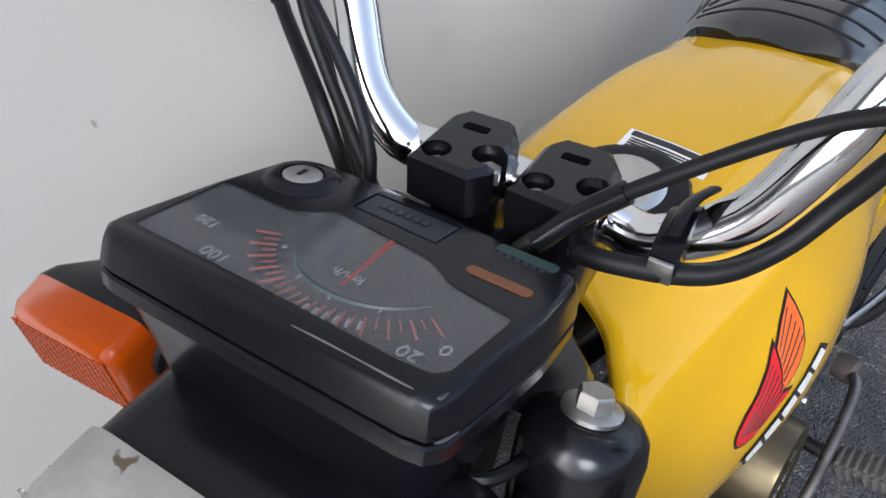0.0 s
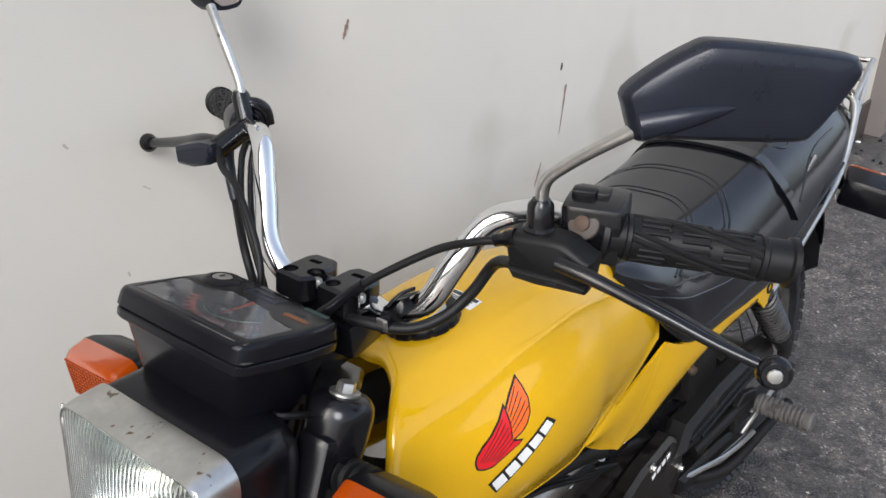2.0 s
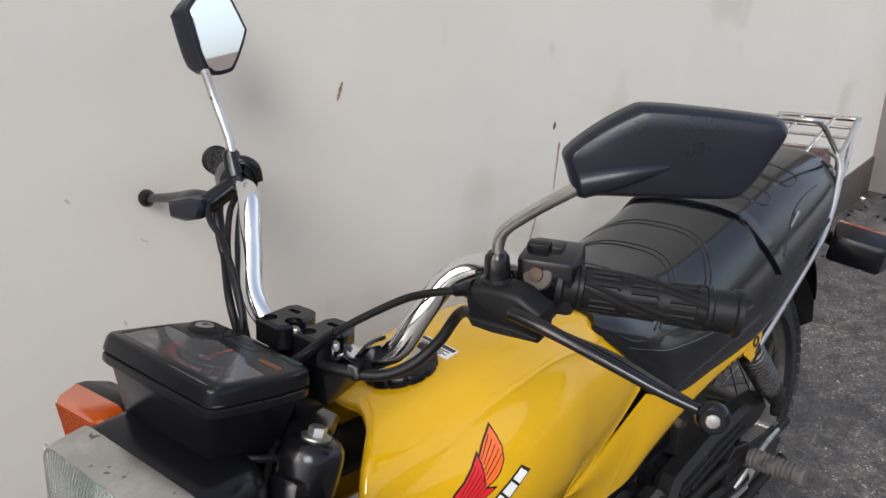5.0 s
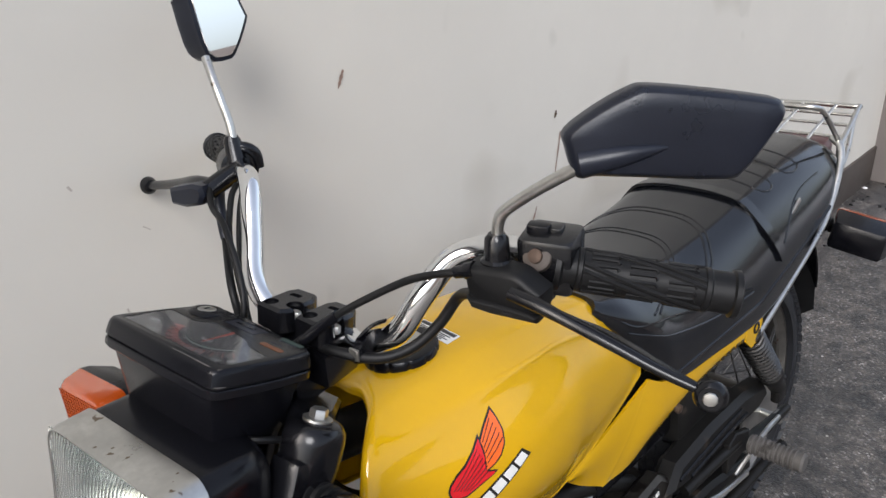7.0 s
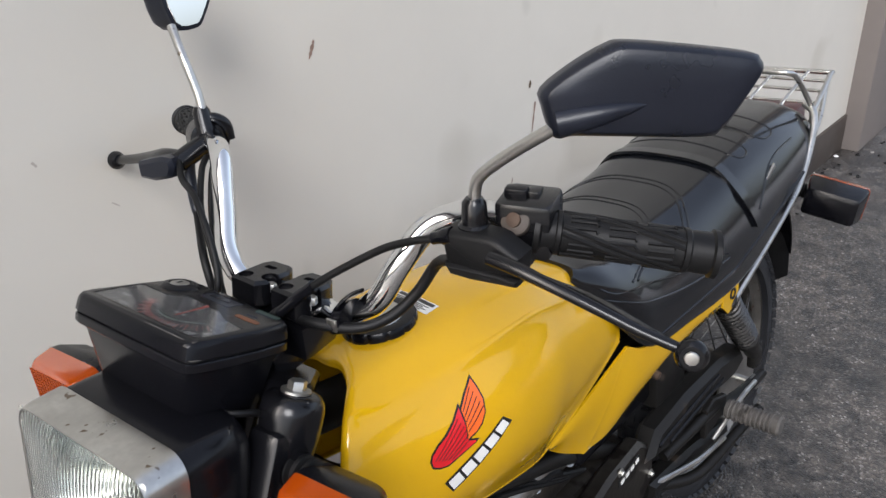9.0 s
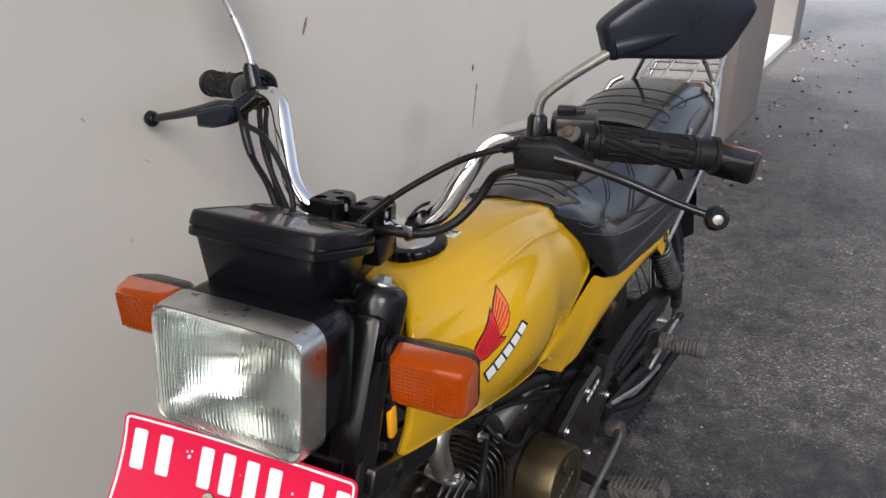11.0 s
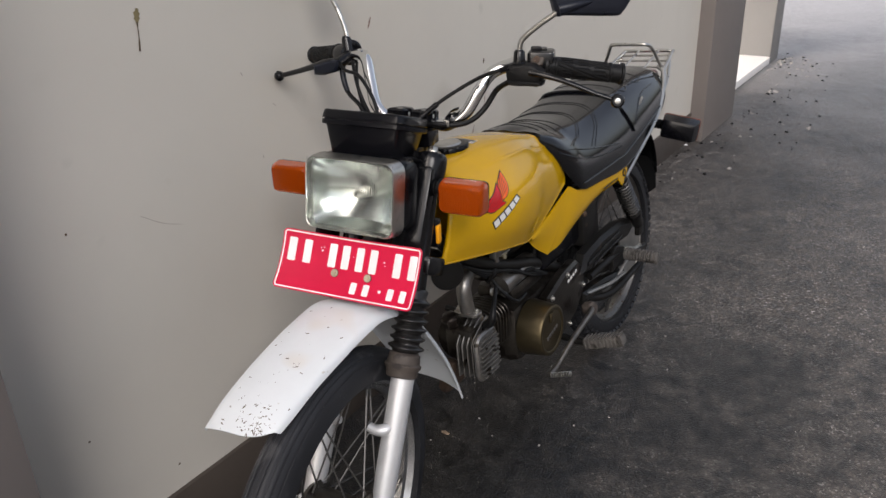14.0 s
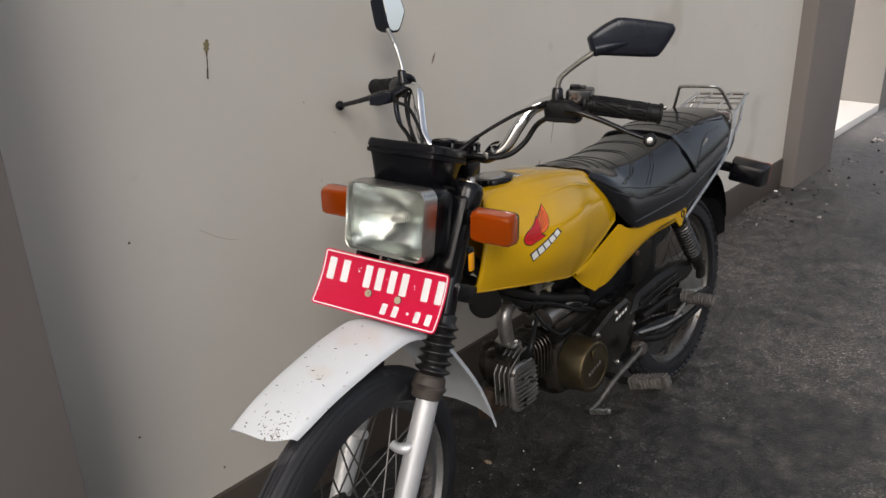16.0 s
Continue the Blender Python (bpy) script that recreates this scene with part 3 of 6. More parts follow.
# front mudguard
MG = [(-0.204, 0.600), (-0.16, 0.621), (-0.10, 0.640), (-0.04, 0.653), (0.03, 0.664), (0.10, 0.664), (0.18, 0.624), (0.255, 0.535), (0.312, 0.452), (0.342, 0.392), (0.356, 0.360)]
HALF = [0.057, 0.059, 0.061, 0.063, 0.064, 0.065, 0.065, 0.064, 0.064, 0.066, 0.068]
rows = []
for k, ((y, z), hw) in enumerate(zip(MG, HALF)):
    a = MG[min(k + 1, len(MG) - 1)]
    b = MG[max(k - 1, 0)]
    ty, tz = a[0] - b[0], a[1] - b[1]
    s = math.hypot(ty, tz)
    ny, nz = -tz / s, ty / s
    row = []
    for v in (-1, -0.93, -0.7, -0.35, 0, 0.35, 0.7, 0.93, 1):
        drop = 0.010 * abs(v) ** 2.4 + (0.007 if abs(v) == 1 else 0)
        fwd = 0.026 * max(0.0, v) ** 3 if k == 0 else 0
        end = 0.012 * v + 0.020 * max(0.0, v) ** 3 if k == len(MG) - 1 else 0
        fwd += end
        row.append((0.093 * y + hw * v, y - ny * drop + fwd * ty / s, z - nz * drop + fwd * tz / s))
    rows.append(row)
guard_geo = sheet(smooth_grid(rows, 5, 3), 0.003)
front_guard = on_fork("front_mudguard", guard_geo, WHITE, "white plastic front mudguard, scuffed and speckled with dirt")


# headlight
TILT_H = radians(10)
HU = Vector((0, math.sin(TILT_H), math.cos(TILT_H)))
HN = Vector((0, -math.cos(TILT_H), math.sin(TILT_H)))
HC = Vector((0.001, 0.130, 0.8468))
HX = Vector((0.9978, -0.0635, 0.018))


def hring(w, h, r, back, n=5):
    return [HC + HX * p[0] + HU * p[1] - HN * back for p in round_rect(w, h, r, n)]


shell = loft([hring(0.172, 0.122, 0.022, 0.032), hring(0.176, 0.126, 0.022, 0.036), hring(0.177, 0.127, 0.022, 0.080), hring(0.170, 0.120, 0.026, 0.098), hring(0.14, 0.095, 0.03, 0.112), hring(0.10, 0.07, 0.03, 0.118), hring(0.02, 0.014, 0.004, 0.119)], cap=False)
headlight = on_fork("headlight", shell, PLASTIC, "rectangular headlight with dull metal rim")
rim = loft([hring(0.167, 0.117, 0.016, 0.004), hring(0.1685, 0.1185, 0.0165, 0.0), hring(0.172, 0.122, 0.018, -0.0008), hring(0.176, 0.126, 0.019, 0.006), hring(0.180, 0.130, 0.021, 0.034), hring(0.170, 0.12, 0.018, 0.036), hring(0.167, 0.117, 0.016, 0.03)], cap=False)
rim.f += [(6 * 24 + j, 6 * 24 + (j + 1) % 24, (j + 1) % 24, j) for j in range(24)]
on_fork("rim", rim, CHROME_DULL, "dulled chrome rim", headlight)
g = []
NU, NV = 145, 13
for j in range(NV):
    row = []
    for i in range(NU):
        u, v = (i / (NU - 1) - 0.5), (j / (NV - 1) - 0.5)
        bulge = 0.010 * (1 - (2 * u) ** 2) * (1 - (2 * v) ** 2) ** 0.5 if abs(v) < 0.5 else 0.0
        flute = 0.0003 * (1 + math.cos(i * math.pi / 2)) if 2 < i < NU - 3 and 0 < j < NV - 1 else 0
        row.append(HC + HX * u * 0.1670 + HU * v * 0.1170 - HN * (0.0015 - bulge + flute))
    g.append(row)
lens = on_fork("lens", sheet(g, 0.0015), GLASS, "fluted clear glass lens", headlight)
lens.visible_shadow = False
g = []
for j in range(13):
    row = []
    for i in range(19):
        u, v = 2 * i / 18 - 1, 2 * j / 12 - 1
        d = 0.056 * (1 - 0.55 * u * u - 0.45 * v * v) if abs(u) < 1 and abs(v) < 1 else 0.0
        row.append(HC + HX * u * 0.083 + HU * v * 0.058 - HN * (0.014 + max(0, d)))
    g.append(row)
on_fork("reflector", sheet(g, 0.001), REFLECTOR, "silvered reflector bowl", headlight)
on_fork("bulb", lathe(HC - HN * 0.062, HN, [(0, 0.010), (0.02, 0.010), (0.022, 0.006), (0.036, 0.006), (0.04, 0.003)], 14), STEEL, "", headlight)

# number plate, its characters as plain bars
PU = Vector((0, 0.057, 0.086)).normalized()
PN = Vector((0, -0.086, 0.057)).normalized()
PC = Vector((0.0, 0.1155, 0.7205))


def plate_pt(u, v, h=0.0):
    bend = 0.012 * (u / 0.131) ** 2 * (1 if u < 0 else 0.5) + 0.006 * (v / 0.05) ** 2
    return PC + Vector((1, 0, 0)) * u + PU * v + PN * (h + bend)


def plate_loft(lay, cap=True):
    """Bent sheet built of shrinking rounded outlines, finely divided along its edges."""
    fine = []
    for d, h in lay:
        q = round_rect(0.264 - 2 * d, 0.105 - 2 * d, max(0.0015, 0.008 - d), 5)
        fine.append(list(zip(q, q[1:] + q[:1])))
    wide = round_rect(0.264, 0.105, 0.008, 5)
    counts = [max(1, round(math.hypot(c[0] - a[0], c[1] - a[1]) / 0.012)) for a, c in zip(wide, wide[1:] + wide[:1])]
    rings = []
    for ring, (d, h) in zip(fine, lay):
        rings.append([plate_pt(a[0] + (c[0] - a[0]) * k / n, a[1] + (c[1] - a[1]) * k / n, h) for (a, c), n in zip(ring, counts) for k in range(n)])
    return loft(rings, cap)


number_plate = on_fork("number_plate", plate_loft([(0.05, -0.0012), (0.03, -0.0012), (0.01, -0.0012), (0.0, -0.0012), (0.0, 0.0), (0.003, 0.0), (0.012, 0.0), (0.02, 0.0), (0.03, 0.0), (0.04, 0.0), (0.05, 0.0)]), PLATE_RED, "bent red number plate with white border and bars", None, 60)
on_fork("border", plate_loft([(0.0026, 0.0002), (0.0026, 0.0010), (0.0048, 0.0010), (0.0048, 0.0002), (0.0026, 0.0002)], False), PLATE_WHITE, "embossed white border", number_plate, 60)


def plate_bar(name, u0, u1, v0, v1):
    """A raised bar, leaning a little and eased at its corners."""
    q = [(u0 + (u1 - u0) / 2 + p[0], (v0 + v1) / 2 + p[1]) for p in round_rect(u1 - u0, v1 - v0, 0.0022, 3)]
    small = inset(q, 0.0006)
    on_fork(name, loft([[plate_pt(*p, 0.0001) for p in q], [plate_pt(*p, 0.0008) for p in q], [plate_pt(*p, 0.0013) for p in small]]), PLATE_WHITE, "", number_plate)


for u in (-0.1117, -0.0830, -0.0351, -0.0099, 0.0176, 0.0435, 0.0899, 0.1185):
    plate_bar("bar", u - 0.0072, u + 0.0072, -0.0020, 0.0385)
for u in (0.0160, 0.0402, 0.0870, 0.1106):
    plate_bar("small_bar", u - 0.0058, u + 0.0058, -0.0412, -0.0212)
plate_bar("small_bar", 0.0636, 0.0689, -0.0318, -0.0266)
for u, v in ((-0.0253, -0.0106), (0.0384, -0.0102)):
    on_fork("plate_bolt", bolt(plate_pt(u, v, 0.0014), PN, 0.0040, 0.004), PLUG, "pale rusty bolt", number_plate)
    on_fork("rust_ring", lathe(plate_pt(u, v, 0.0004), PN, [(0, 0.0078), (0.0006, 0.0074), (0.0008, 0.004)], 9), RUST, "", number_plate)
for u, v, r in ((-0.0560, 0.0240, 0.0022), (-0.0535, 0.0300, 0.0013), (-0.0590, 0.0285, 0.0012), (0.0640, 0.0205, 0.0016), (0.0660, 0.0150, 0.0011), (0.004, 0.0215, 0.0008)):
    on_fork("scuff", lathe(plate_pt(u, v, 0.0001), PN, [(0, r), (0.0003, r * 0.8)], 5), PLATE_WHITE, "", number_plate)
on_fork("plate_bracket", box((0, 0.185, 0.735), (0.05, 0.08, 0.004), 0.001).join(box((0, 0.152, 0.72), (0.09, 0.004, 0.04), 0.001, Matrix.Rotation(-0.58, 4, "X"))), FRAME_BLACK)


# turn signals
for sx in (1, -1):
    c = Vector((0.1685, 0.229, 0.8345)) if sx > 0 else Vector((-0.178, 0.246, 0.824))
    m = Matrix.Translation(c)
    house = loft([[m @ Vector((p[0], d, p[1])) for p in round_rect(w, h, 0.008, 3)] for d, w, h in ((0.0, 0.084, 0.057), (0.010, 0.080, 0.053), (0.028, 0.058, 0.038), (0.032, 0.046, 0.03))])
    sig = on_fork("turn_signal", house, PLASTIC, "orange turn signal on a rubber stalk")
    ln = loft([[m @ Vector((p[0] + ox, d, p[1])) for p in round_rect(w, h, rr, 4)] for d, w, h, rr, ox in ((-0.026, 0.068, 0.044, 0.01, 0), (-0.024, 0.075, 0.051, 0.011, 0), (-0.018, 0.081, 0.056, 0.011, 0), (0.0, 0.084, 0.058, 0.010, 0))])
    on_fork("lens", ln, ORANGE, "orange ribbed lens", sig)
    rb = Geo()
    for k in range(15):
        for q in range(10):
            rb.join(box(c + Vector((-0.033 + k * 0.0047, -0.0262, -0.0195 + q * 0.0043)), (0.0032, 0.001, 0.003)))
    on_fork("lens_pattern", rb, ORANGE, "", sig, 0)
    st = Geo()
    prof = [(0, 0.012)]
    for k in range(5):
        prof += [(0.004 + k * 0.009, 0.0115), (0.006 + k * 0.009, 0.0155), (0.010 + k * 0.009, 0.0155), (0.012 + k * 0.009, 0.0115)]
    st.join(lathe((sx * 0.088, 0.252, c.z), (sx, 0.0, 0.0), prof, 18))
    on_fork("stalk", st, RUBBER, "ribbed rubber stalk", sig)

# chipped lugs of the yoke that hold the signal stalks
for sx in (1, -1):
    on_fork("stalk_lug", slab([(-0.016, -0.020), (0.014, -0.018), (0.018, 0.004), (0.010, 0.020), (-0.012, 0.022), (-0.018, 0.0)], (sx * 0.084 - 0.009, 0.252, 0.842), (0, 0.9, -0.43), (0, 0.43, 0.9), 0.018, 0.004), WORN_ENAMEL, "chipped black signal bracket")

# amber side reflectors below the yoke
for sx in (1, -1):
    c = Vector((sx * 0.104, 0.243, 0.752))
    rfl = on_fork("side_reflector", box(c, (0.018, 0.02, 0.052), 0.004), PLASTIC, "amber side reflector")
    on_fork("reflector_lens", box(c + Vector((sx * 0.008, -0.003, 0)), (0.008, 0.014, 0.036), 0.003), AMBER, "", rfl)

# instrument cluster
DU, DV, DW = Vector((0.9978, -0.0635, 0.018)), Vector((0.0659, 0.9444, -0.3222)), Vector((0.0034, 0.3227, 0.9465))
DO = Vector((-0.0158, 0.2218, 0.966))


def dash(u, v, w=0.0):
    return DO + DU * u + DV * v + DW * w


def carve(ob, cutters):
    """Cuts the given solids out of a part's mesh."""
    for g in cutters:
        me = bpy.data.meshes.new("cutter")
        me.from_pydata(g.v, [], g.f)
        tool = bpy.data.objects.new("cutter", me)
        scene.collection.objects.link(tool)
        md = ob.modifiers.new("cut", "BOOLEAN")
        md.operation, md.object, md.solver = "DIFFERENCE", tool, "EXACT"
        bpy.context.view_layer.update()
        tool.matrix_world = ob.matrix_world
        bpy.context.view_layer.update()
        made = bpy.data.meshes.new_from_object(ob.evaluated_get(bpy.context.evaluated_depsgraph_get()))
        ob.modifiers.remove(md)
        ob.data = made
        bpy.data.objects.remove(tool)
    ob.data.set_sharp_from_angle(angle=radians(38))
    return ob


# outline of the lid, its corners rounded
OUT = [(-0.0655, -0.0028), (0.0, -0.0034), (0.066, -0.0030), (0.0728, -0.0016), (0.0762, 0.0030), (0.0792, 0.030), (0.0812, 0.0580), (0.0796, 0.0880), (0.0775, 0.0930), (0.0728, 0.0958), (-0.018, 0.1030), (-0.050, 0.1016), (-0.0585, 0.0998), (-0.0640, 0.0955), (-0.0685, 0.0870), (-0.0735, 0.0560), (-0.0772, 0.0100), (-0.0765, 0.0030), (-0.0725, -0.0012)]


def dash_loft(layers):
    return loft([[dash(p[0] * sx, p[1] * sy + oy, w) for p in inset(OUT, i)] for w, i, sx, sy, oy in layers])


SCREEN = [(-0.0685, 0.0098), (-0.0655, 0.0084), (0.0, 0.0086), (0.054, 0.0076), (0.0665, 0.0090), (0.0702, 0.0140), (0.0722, 0.0490), (0.0708, 0.0518), (0.0436, 0.0554), (0.0400, 0.0575), (0.0310, 0.0632), (0.0270, 0.0648), (-0.0170, 0.0692), (-0.0205, 0.0684), (-0.0310, 0.0578), (-0.0350, 0.0566), (-0.0660, 0.0568), (-0.0698, 0.0550)]
lid = dash_loft([(-0.0150, -0.0022, 1, 1, 0), (-0.0140, -0.0030, 1, 1, 0), (-0.0050, -0.0012, 1, 1, 0), (-0.0026, -0.0004, 1, 1, 0), (-0.0009, 0.0009, 1, 1, 0), (0.0, 0.0028, 1, 1, 0)])
cluster = on_fork("instrument_panel", lid, PLASTIC, "black plastic instrument panel with speedometer")
carve(cluster, [slab(SCREEN, dash(0, 0, -0.0026), DU, DV, 0.01), slab([(-0.0182, 0.0766), (0.0246, 0.0752), (0.0254, 0.0944), (-0.0180, 0.0940)], dash(0, 0, -0.0008), DU, DV, 0.006)])
on_fork("panel_seam", dash_loft([(-0.0175, 0.0005, 1, 1, 0), (-0.0150, 0.0005, 1, 1, 0)]), DIAL, "dark seam under the lid", cluster)
tub = dash_loft([(-0.078, 0.008, 0.84, 0.72, 0.016), (-0.074, 0.003, 0.85, 0.76, 0.014), (-0.0300, 0.001, 0.94, 0.94, 0.003), (-0.0262, 0.0014, 0.965, 0.97, 0.0015), (-0.0255, -0.0016, 1, 1, 0), (-0.0240, -0.0028, 1, 1, 0), (-0.0180, -0.0028, 1, 1, 0), (-0.0170, -0.0018, 1, 1, 0)])
on_fork("panel_tub", tub, PLASTIC, "black moulded tub of the instruments", cluster)
on_fork("dial", slab(SCREEN, dash(0, 0, -0.0025), DU, DV, 0.0004), DIAL, "dark speedometer dial", cluster)
# rubbed edges of the lid
wear = tube([dash(u, -0.0006 + 0.0002 * math.sin(u * 900), -0.0001) for u in (0.018, 0.030, 0.043, 0.056, 0.066)], [0.0002, 0.00045, 0.0003, 0.0005, 0.0003], 6, 3)
wear.join(tube([dash(0.0725, 0.0012, -0.0012), dash(0.0742, 0.0022, -0.0008), dash(0.0750, 0.0050, 0.0000)], [0.0003, 0.0008, 0.0003], 6, 3))
wear.join(tube([dash(0.0770, -0.0036, -0.0130), dash(0.0782, -0.0005, -0.0136), dash(0.0800, 0.006, -0.0136)], [0.0002, 0.0007, 0.0002], 6, 3))
on_fork("rubbed_edge", wear, PEG_RUBBER, "rubbed grey corners", cluster)
ticks, white_ticks = Geo(), Geo()
DC = (0.0143, 0.0585)


def dial_pt(a, r, h=-0.0017):
    return dash(DC[0] + r * math.cos(a), DC[1] - r * math.sin(a), h)


for k in range(25):
    a = radians(34 + 122 * k / 24)
    ticks.join(tube([dial_pt(a, 0.0425), dial_pt(a, 0.0480 if k % 2 else 0.0525)], 0.00035 if k % 2 else 0.00055, 5, 1))
on_fork("dial_scale", ticks, DIAL_RED, "red scale marks", cluster)
for k in range(6):
    a = radians(66 + 5 * k)
    white_ticks.join(tube([dial_pt(a, 0.0455), dial_pt(a, 0.0495)], 0.0007, 5, 1))
on_fork("grey_scale", white_ticks, DIAL_GREY, "", cluster)
on_fork("green_arc", tube([dial_pt(radians(t), 0.0357) for t in range(30, 152, 6)], [0.0003 + 0.0008 * math.sin(math.pi * k / 20) for k in range(21)], 5, 2), DIAL_GREEN, "", cluster)
on_fork("needle", tube([dash(0.0106, 0.066, -0.0012), dash(0.0145, 0.0297, -0.0012)], [0.0013, 0.0006], 6, 1), DIAL_RED, "red needle", cluster)


def writing(txt, at, size, material, parent, ux, uy):
    """Raised characters lying in the plane (ux, uy)."""
    cu = bpy.data.curves.new("writing", "FONT")
    cu.body, cu.size, cu.extrude, cu.align_x, cu.align_y = txt, size, 0.0002, "CENTER", "CENTER"
    tmp = bpy.data.objects.new("tmp", cu)
    scene.collection.objects.link(tmp)
    me = bpy.data.meshes.new_from_object(tmp.evaluated_get(bpy.context.evaluated_depsgraph_get()))
    bpy.data.objects.remove(tmp)
    me.materials.clear()
    me.materials.append(material)
    ob = new("writing", me)
    ux, uy = Vector(ux).normalized(), Vector(uy).normalized()
    w = ux.cross(uy)
    m = Matrix((ux, uy, w)).transposed().to_4x4()
    m.translation = at
    ob.parent, ob.matrix_basis = parent, m
    return ob


# the dial is read from the saddle
for txt, u, v, size in (("0", 0.0627, 0.0235, 0.0085), ("20", 0.0542, 0.0142, 0.0085), ("100", -0.0324, 0.0150, 0.0085), ("120", -0.0520, 0.0300, 0.0075), ("km/h", 0.0119, 0.0365, 0.0068), ("1", 0.0337, 0.0268, 0.0042), ("2", 0.0158, 0.0218, 0.0042), ("3", -0.0002, 0.0239, 0.0042), ("4", -0.0176, 0.0360, 0.0042)):
    writing(txt, dash(u, v, -0.0018), size, DIAL_GREY, cluster, -DU, -DV)
glass = on_fork("dial_glass", slab(SCREEN, dash(0, 0, -0.0011), DU, DV, 0.0007), DIAL_GLASS, "slightly hazed clear dial cover", cluster)
glass.visible_shadow = False
badge = on_fork("badge_plate", slab([(-0.0170, 0.0778), (0.0234, 0.0764), (0.0241, 0.0930), (-0.0168, 0.0928)], dash(0, 0, -0.0010), DU, DV, 0.0012, 0.0004), PLASTIC_GREY, "raised black badge with worn writing", cluster)
for k in range(6):
    on_fork("badge_bar", slab([(-0.0095 + k * 0.0042, 0.0838), (-0.0066 + k * 0.0042, 0.0838), (-0.0066 + k * 0.0042, 0.0876), (-0.0095 + k * 0.0042, 0.0876)], dash(0, 0, 0.0002), DU, DV, 0.0004), ENAMEL, "", badge)
on_fork("warning_light", slab([(p[0] + 0.0565, p[1] + 0.0692) for p in round_rect(0.0275, 0.0056, 0.0022, 3)], dash(0, 0, -0.0004), DU, DV, 0.0008), DIAL_ORANGE, "dull orange turn signal window", cluster)
on_fork("neutral_light", slab([(p[0] + 0.0570, p[1] + 0.0915) for p in round_rect(0.0265, 0.0058, 0.0020, 3)], dash(0, 0, -0.0004), DU, DV, 0.0008), DIAL_GREEN, "dark green neutral window", cluster)
for v0, u0, n in ((0.0768, 0.0475, 4), (0.0868, 0.0475, 6)):
    for k in range(n):
        on_fork("light_text_bar", box(dash(u0 + k * 0.0036, v0, 0.0001), (0.0022, 0.0028, 0.0003)), PLASTIC_GREY, "", cluster)
KU, KV = -0.0490, 0.0812
key = on_fork("ignition_lock", lathe(dash(KU, KV, -0.003), DW, [(0, 0.0175), (0.0030, 0.0172), (0.0048, 0.0150), (0.0058, 0.0120), (0.0058, 0.0098), (0.0035, 0.0094)], 32), PLASTIC, "black ignition lock", cluster)
on_fork("lock_barrel", lathe(dash(KU, KV, -0.003), DW, [(0, 0.0088), (0.0052, 0.0088), (0.0058, 0.0080)], 24), STEEL, "metal key barrel", cluster)
on_fork("key_slot", box(dash(KU - 0.0006, KV + 0.0004, 0.0029), (0.0020, 0.0062, 0.0006), 0, Matrix.Rotation(-0.33, 4, "X")), DIAL, "", cluster)
stay = on_fork("panel_bracket", slab([(-0.030, -0.016), (0.034, -0.018), (0.036, 0.012), (0.010, 0.018), (-0.026, 0.014)], (0.000, 0.246, 0.882), (1, 0, 0), (0, 0.94, -0.33), 0.005, 0.0012), RUST, "rusty bracket under the panel")
for dx, dy in ((-0.020, -0.004), (0.020, -0.008)):
    on_fork("bracket_bolt", bolt((dx, 0.246 + dy, 0.888), (0, 0.3, 0.95), 0.0042, 0.004), RUST, "", stay)
on_fork("rubber_mount", lathe((0.036, 0.240, 0.874), (0, 0.3, 0.95), [(0, 0.009), (0.004, 0.011), (0.014, 0.011), (0.018, 0.008)], 16), PEG_RUBBER, "dusty rubber mount", stay)
on_fork("wire_loop", tube([(0.048, 0.250, 0.874), (0.054, 0.236, 0.884), (0.064, 0.238, 0.886), (0.070, 0.254, 0.878), (0.068, 0.270, 0.866)], 0.0032, 8, 4), RUBBER, "", stay)
on_fork("cluster_stay", box((0.0, 0.255, 0.888), (0.09, 0.05, 0.03), 0.004, Matrix.Rotation(-0.33, 4, "X")), FRAME_BLACK)

# handlebar
BAR = [(-0.3, 0.537, 0.986), (-0.235, 0.502, 0.998), (-0.1851, 0.4717, 1.0077), (-0.1525, 0.4492, 1.0121), (-0.1125, 0.421, 1.013), (-0.0879, 0.3931, 0.9706), (-0.0696, 0.3712, 0.9406), (-0.05, 0.3632, 0.9228), (-0.0361, 0.3653, 0.9167), (0.0004, 0.3661, 0.9169), (0.0566, 0.3624, 0.9142), (0.0834, 0.3594, 0.9141), (0.1158, 0.3663, 0.9368), (0.1352, 0.3772, 0.9722), (0.1505, 0.3990, 1.0007), (0.1728, 0.4105, 1.0130), (0.2047, 0.4085, 1.0225), (0.261, 0.4075, 1.02), (0.32, 0.435, 1.011), (0.37, 0.4582, 1.0031)]
on_fork("handlebar", tube(BAR, 0.0112, 16, 5), CHROME, "bright chrome handlebar")
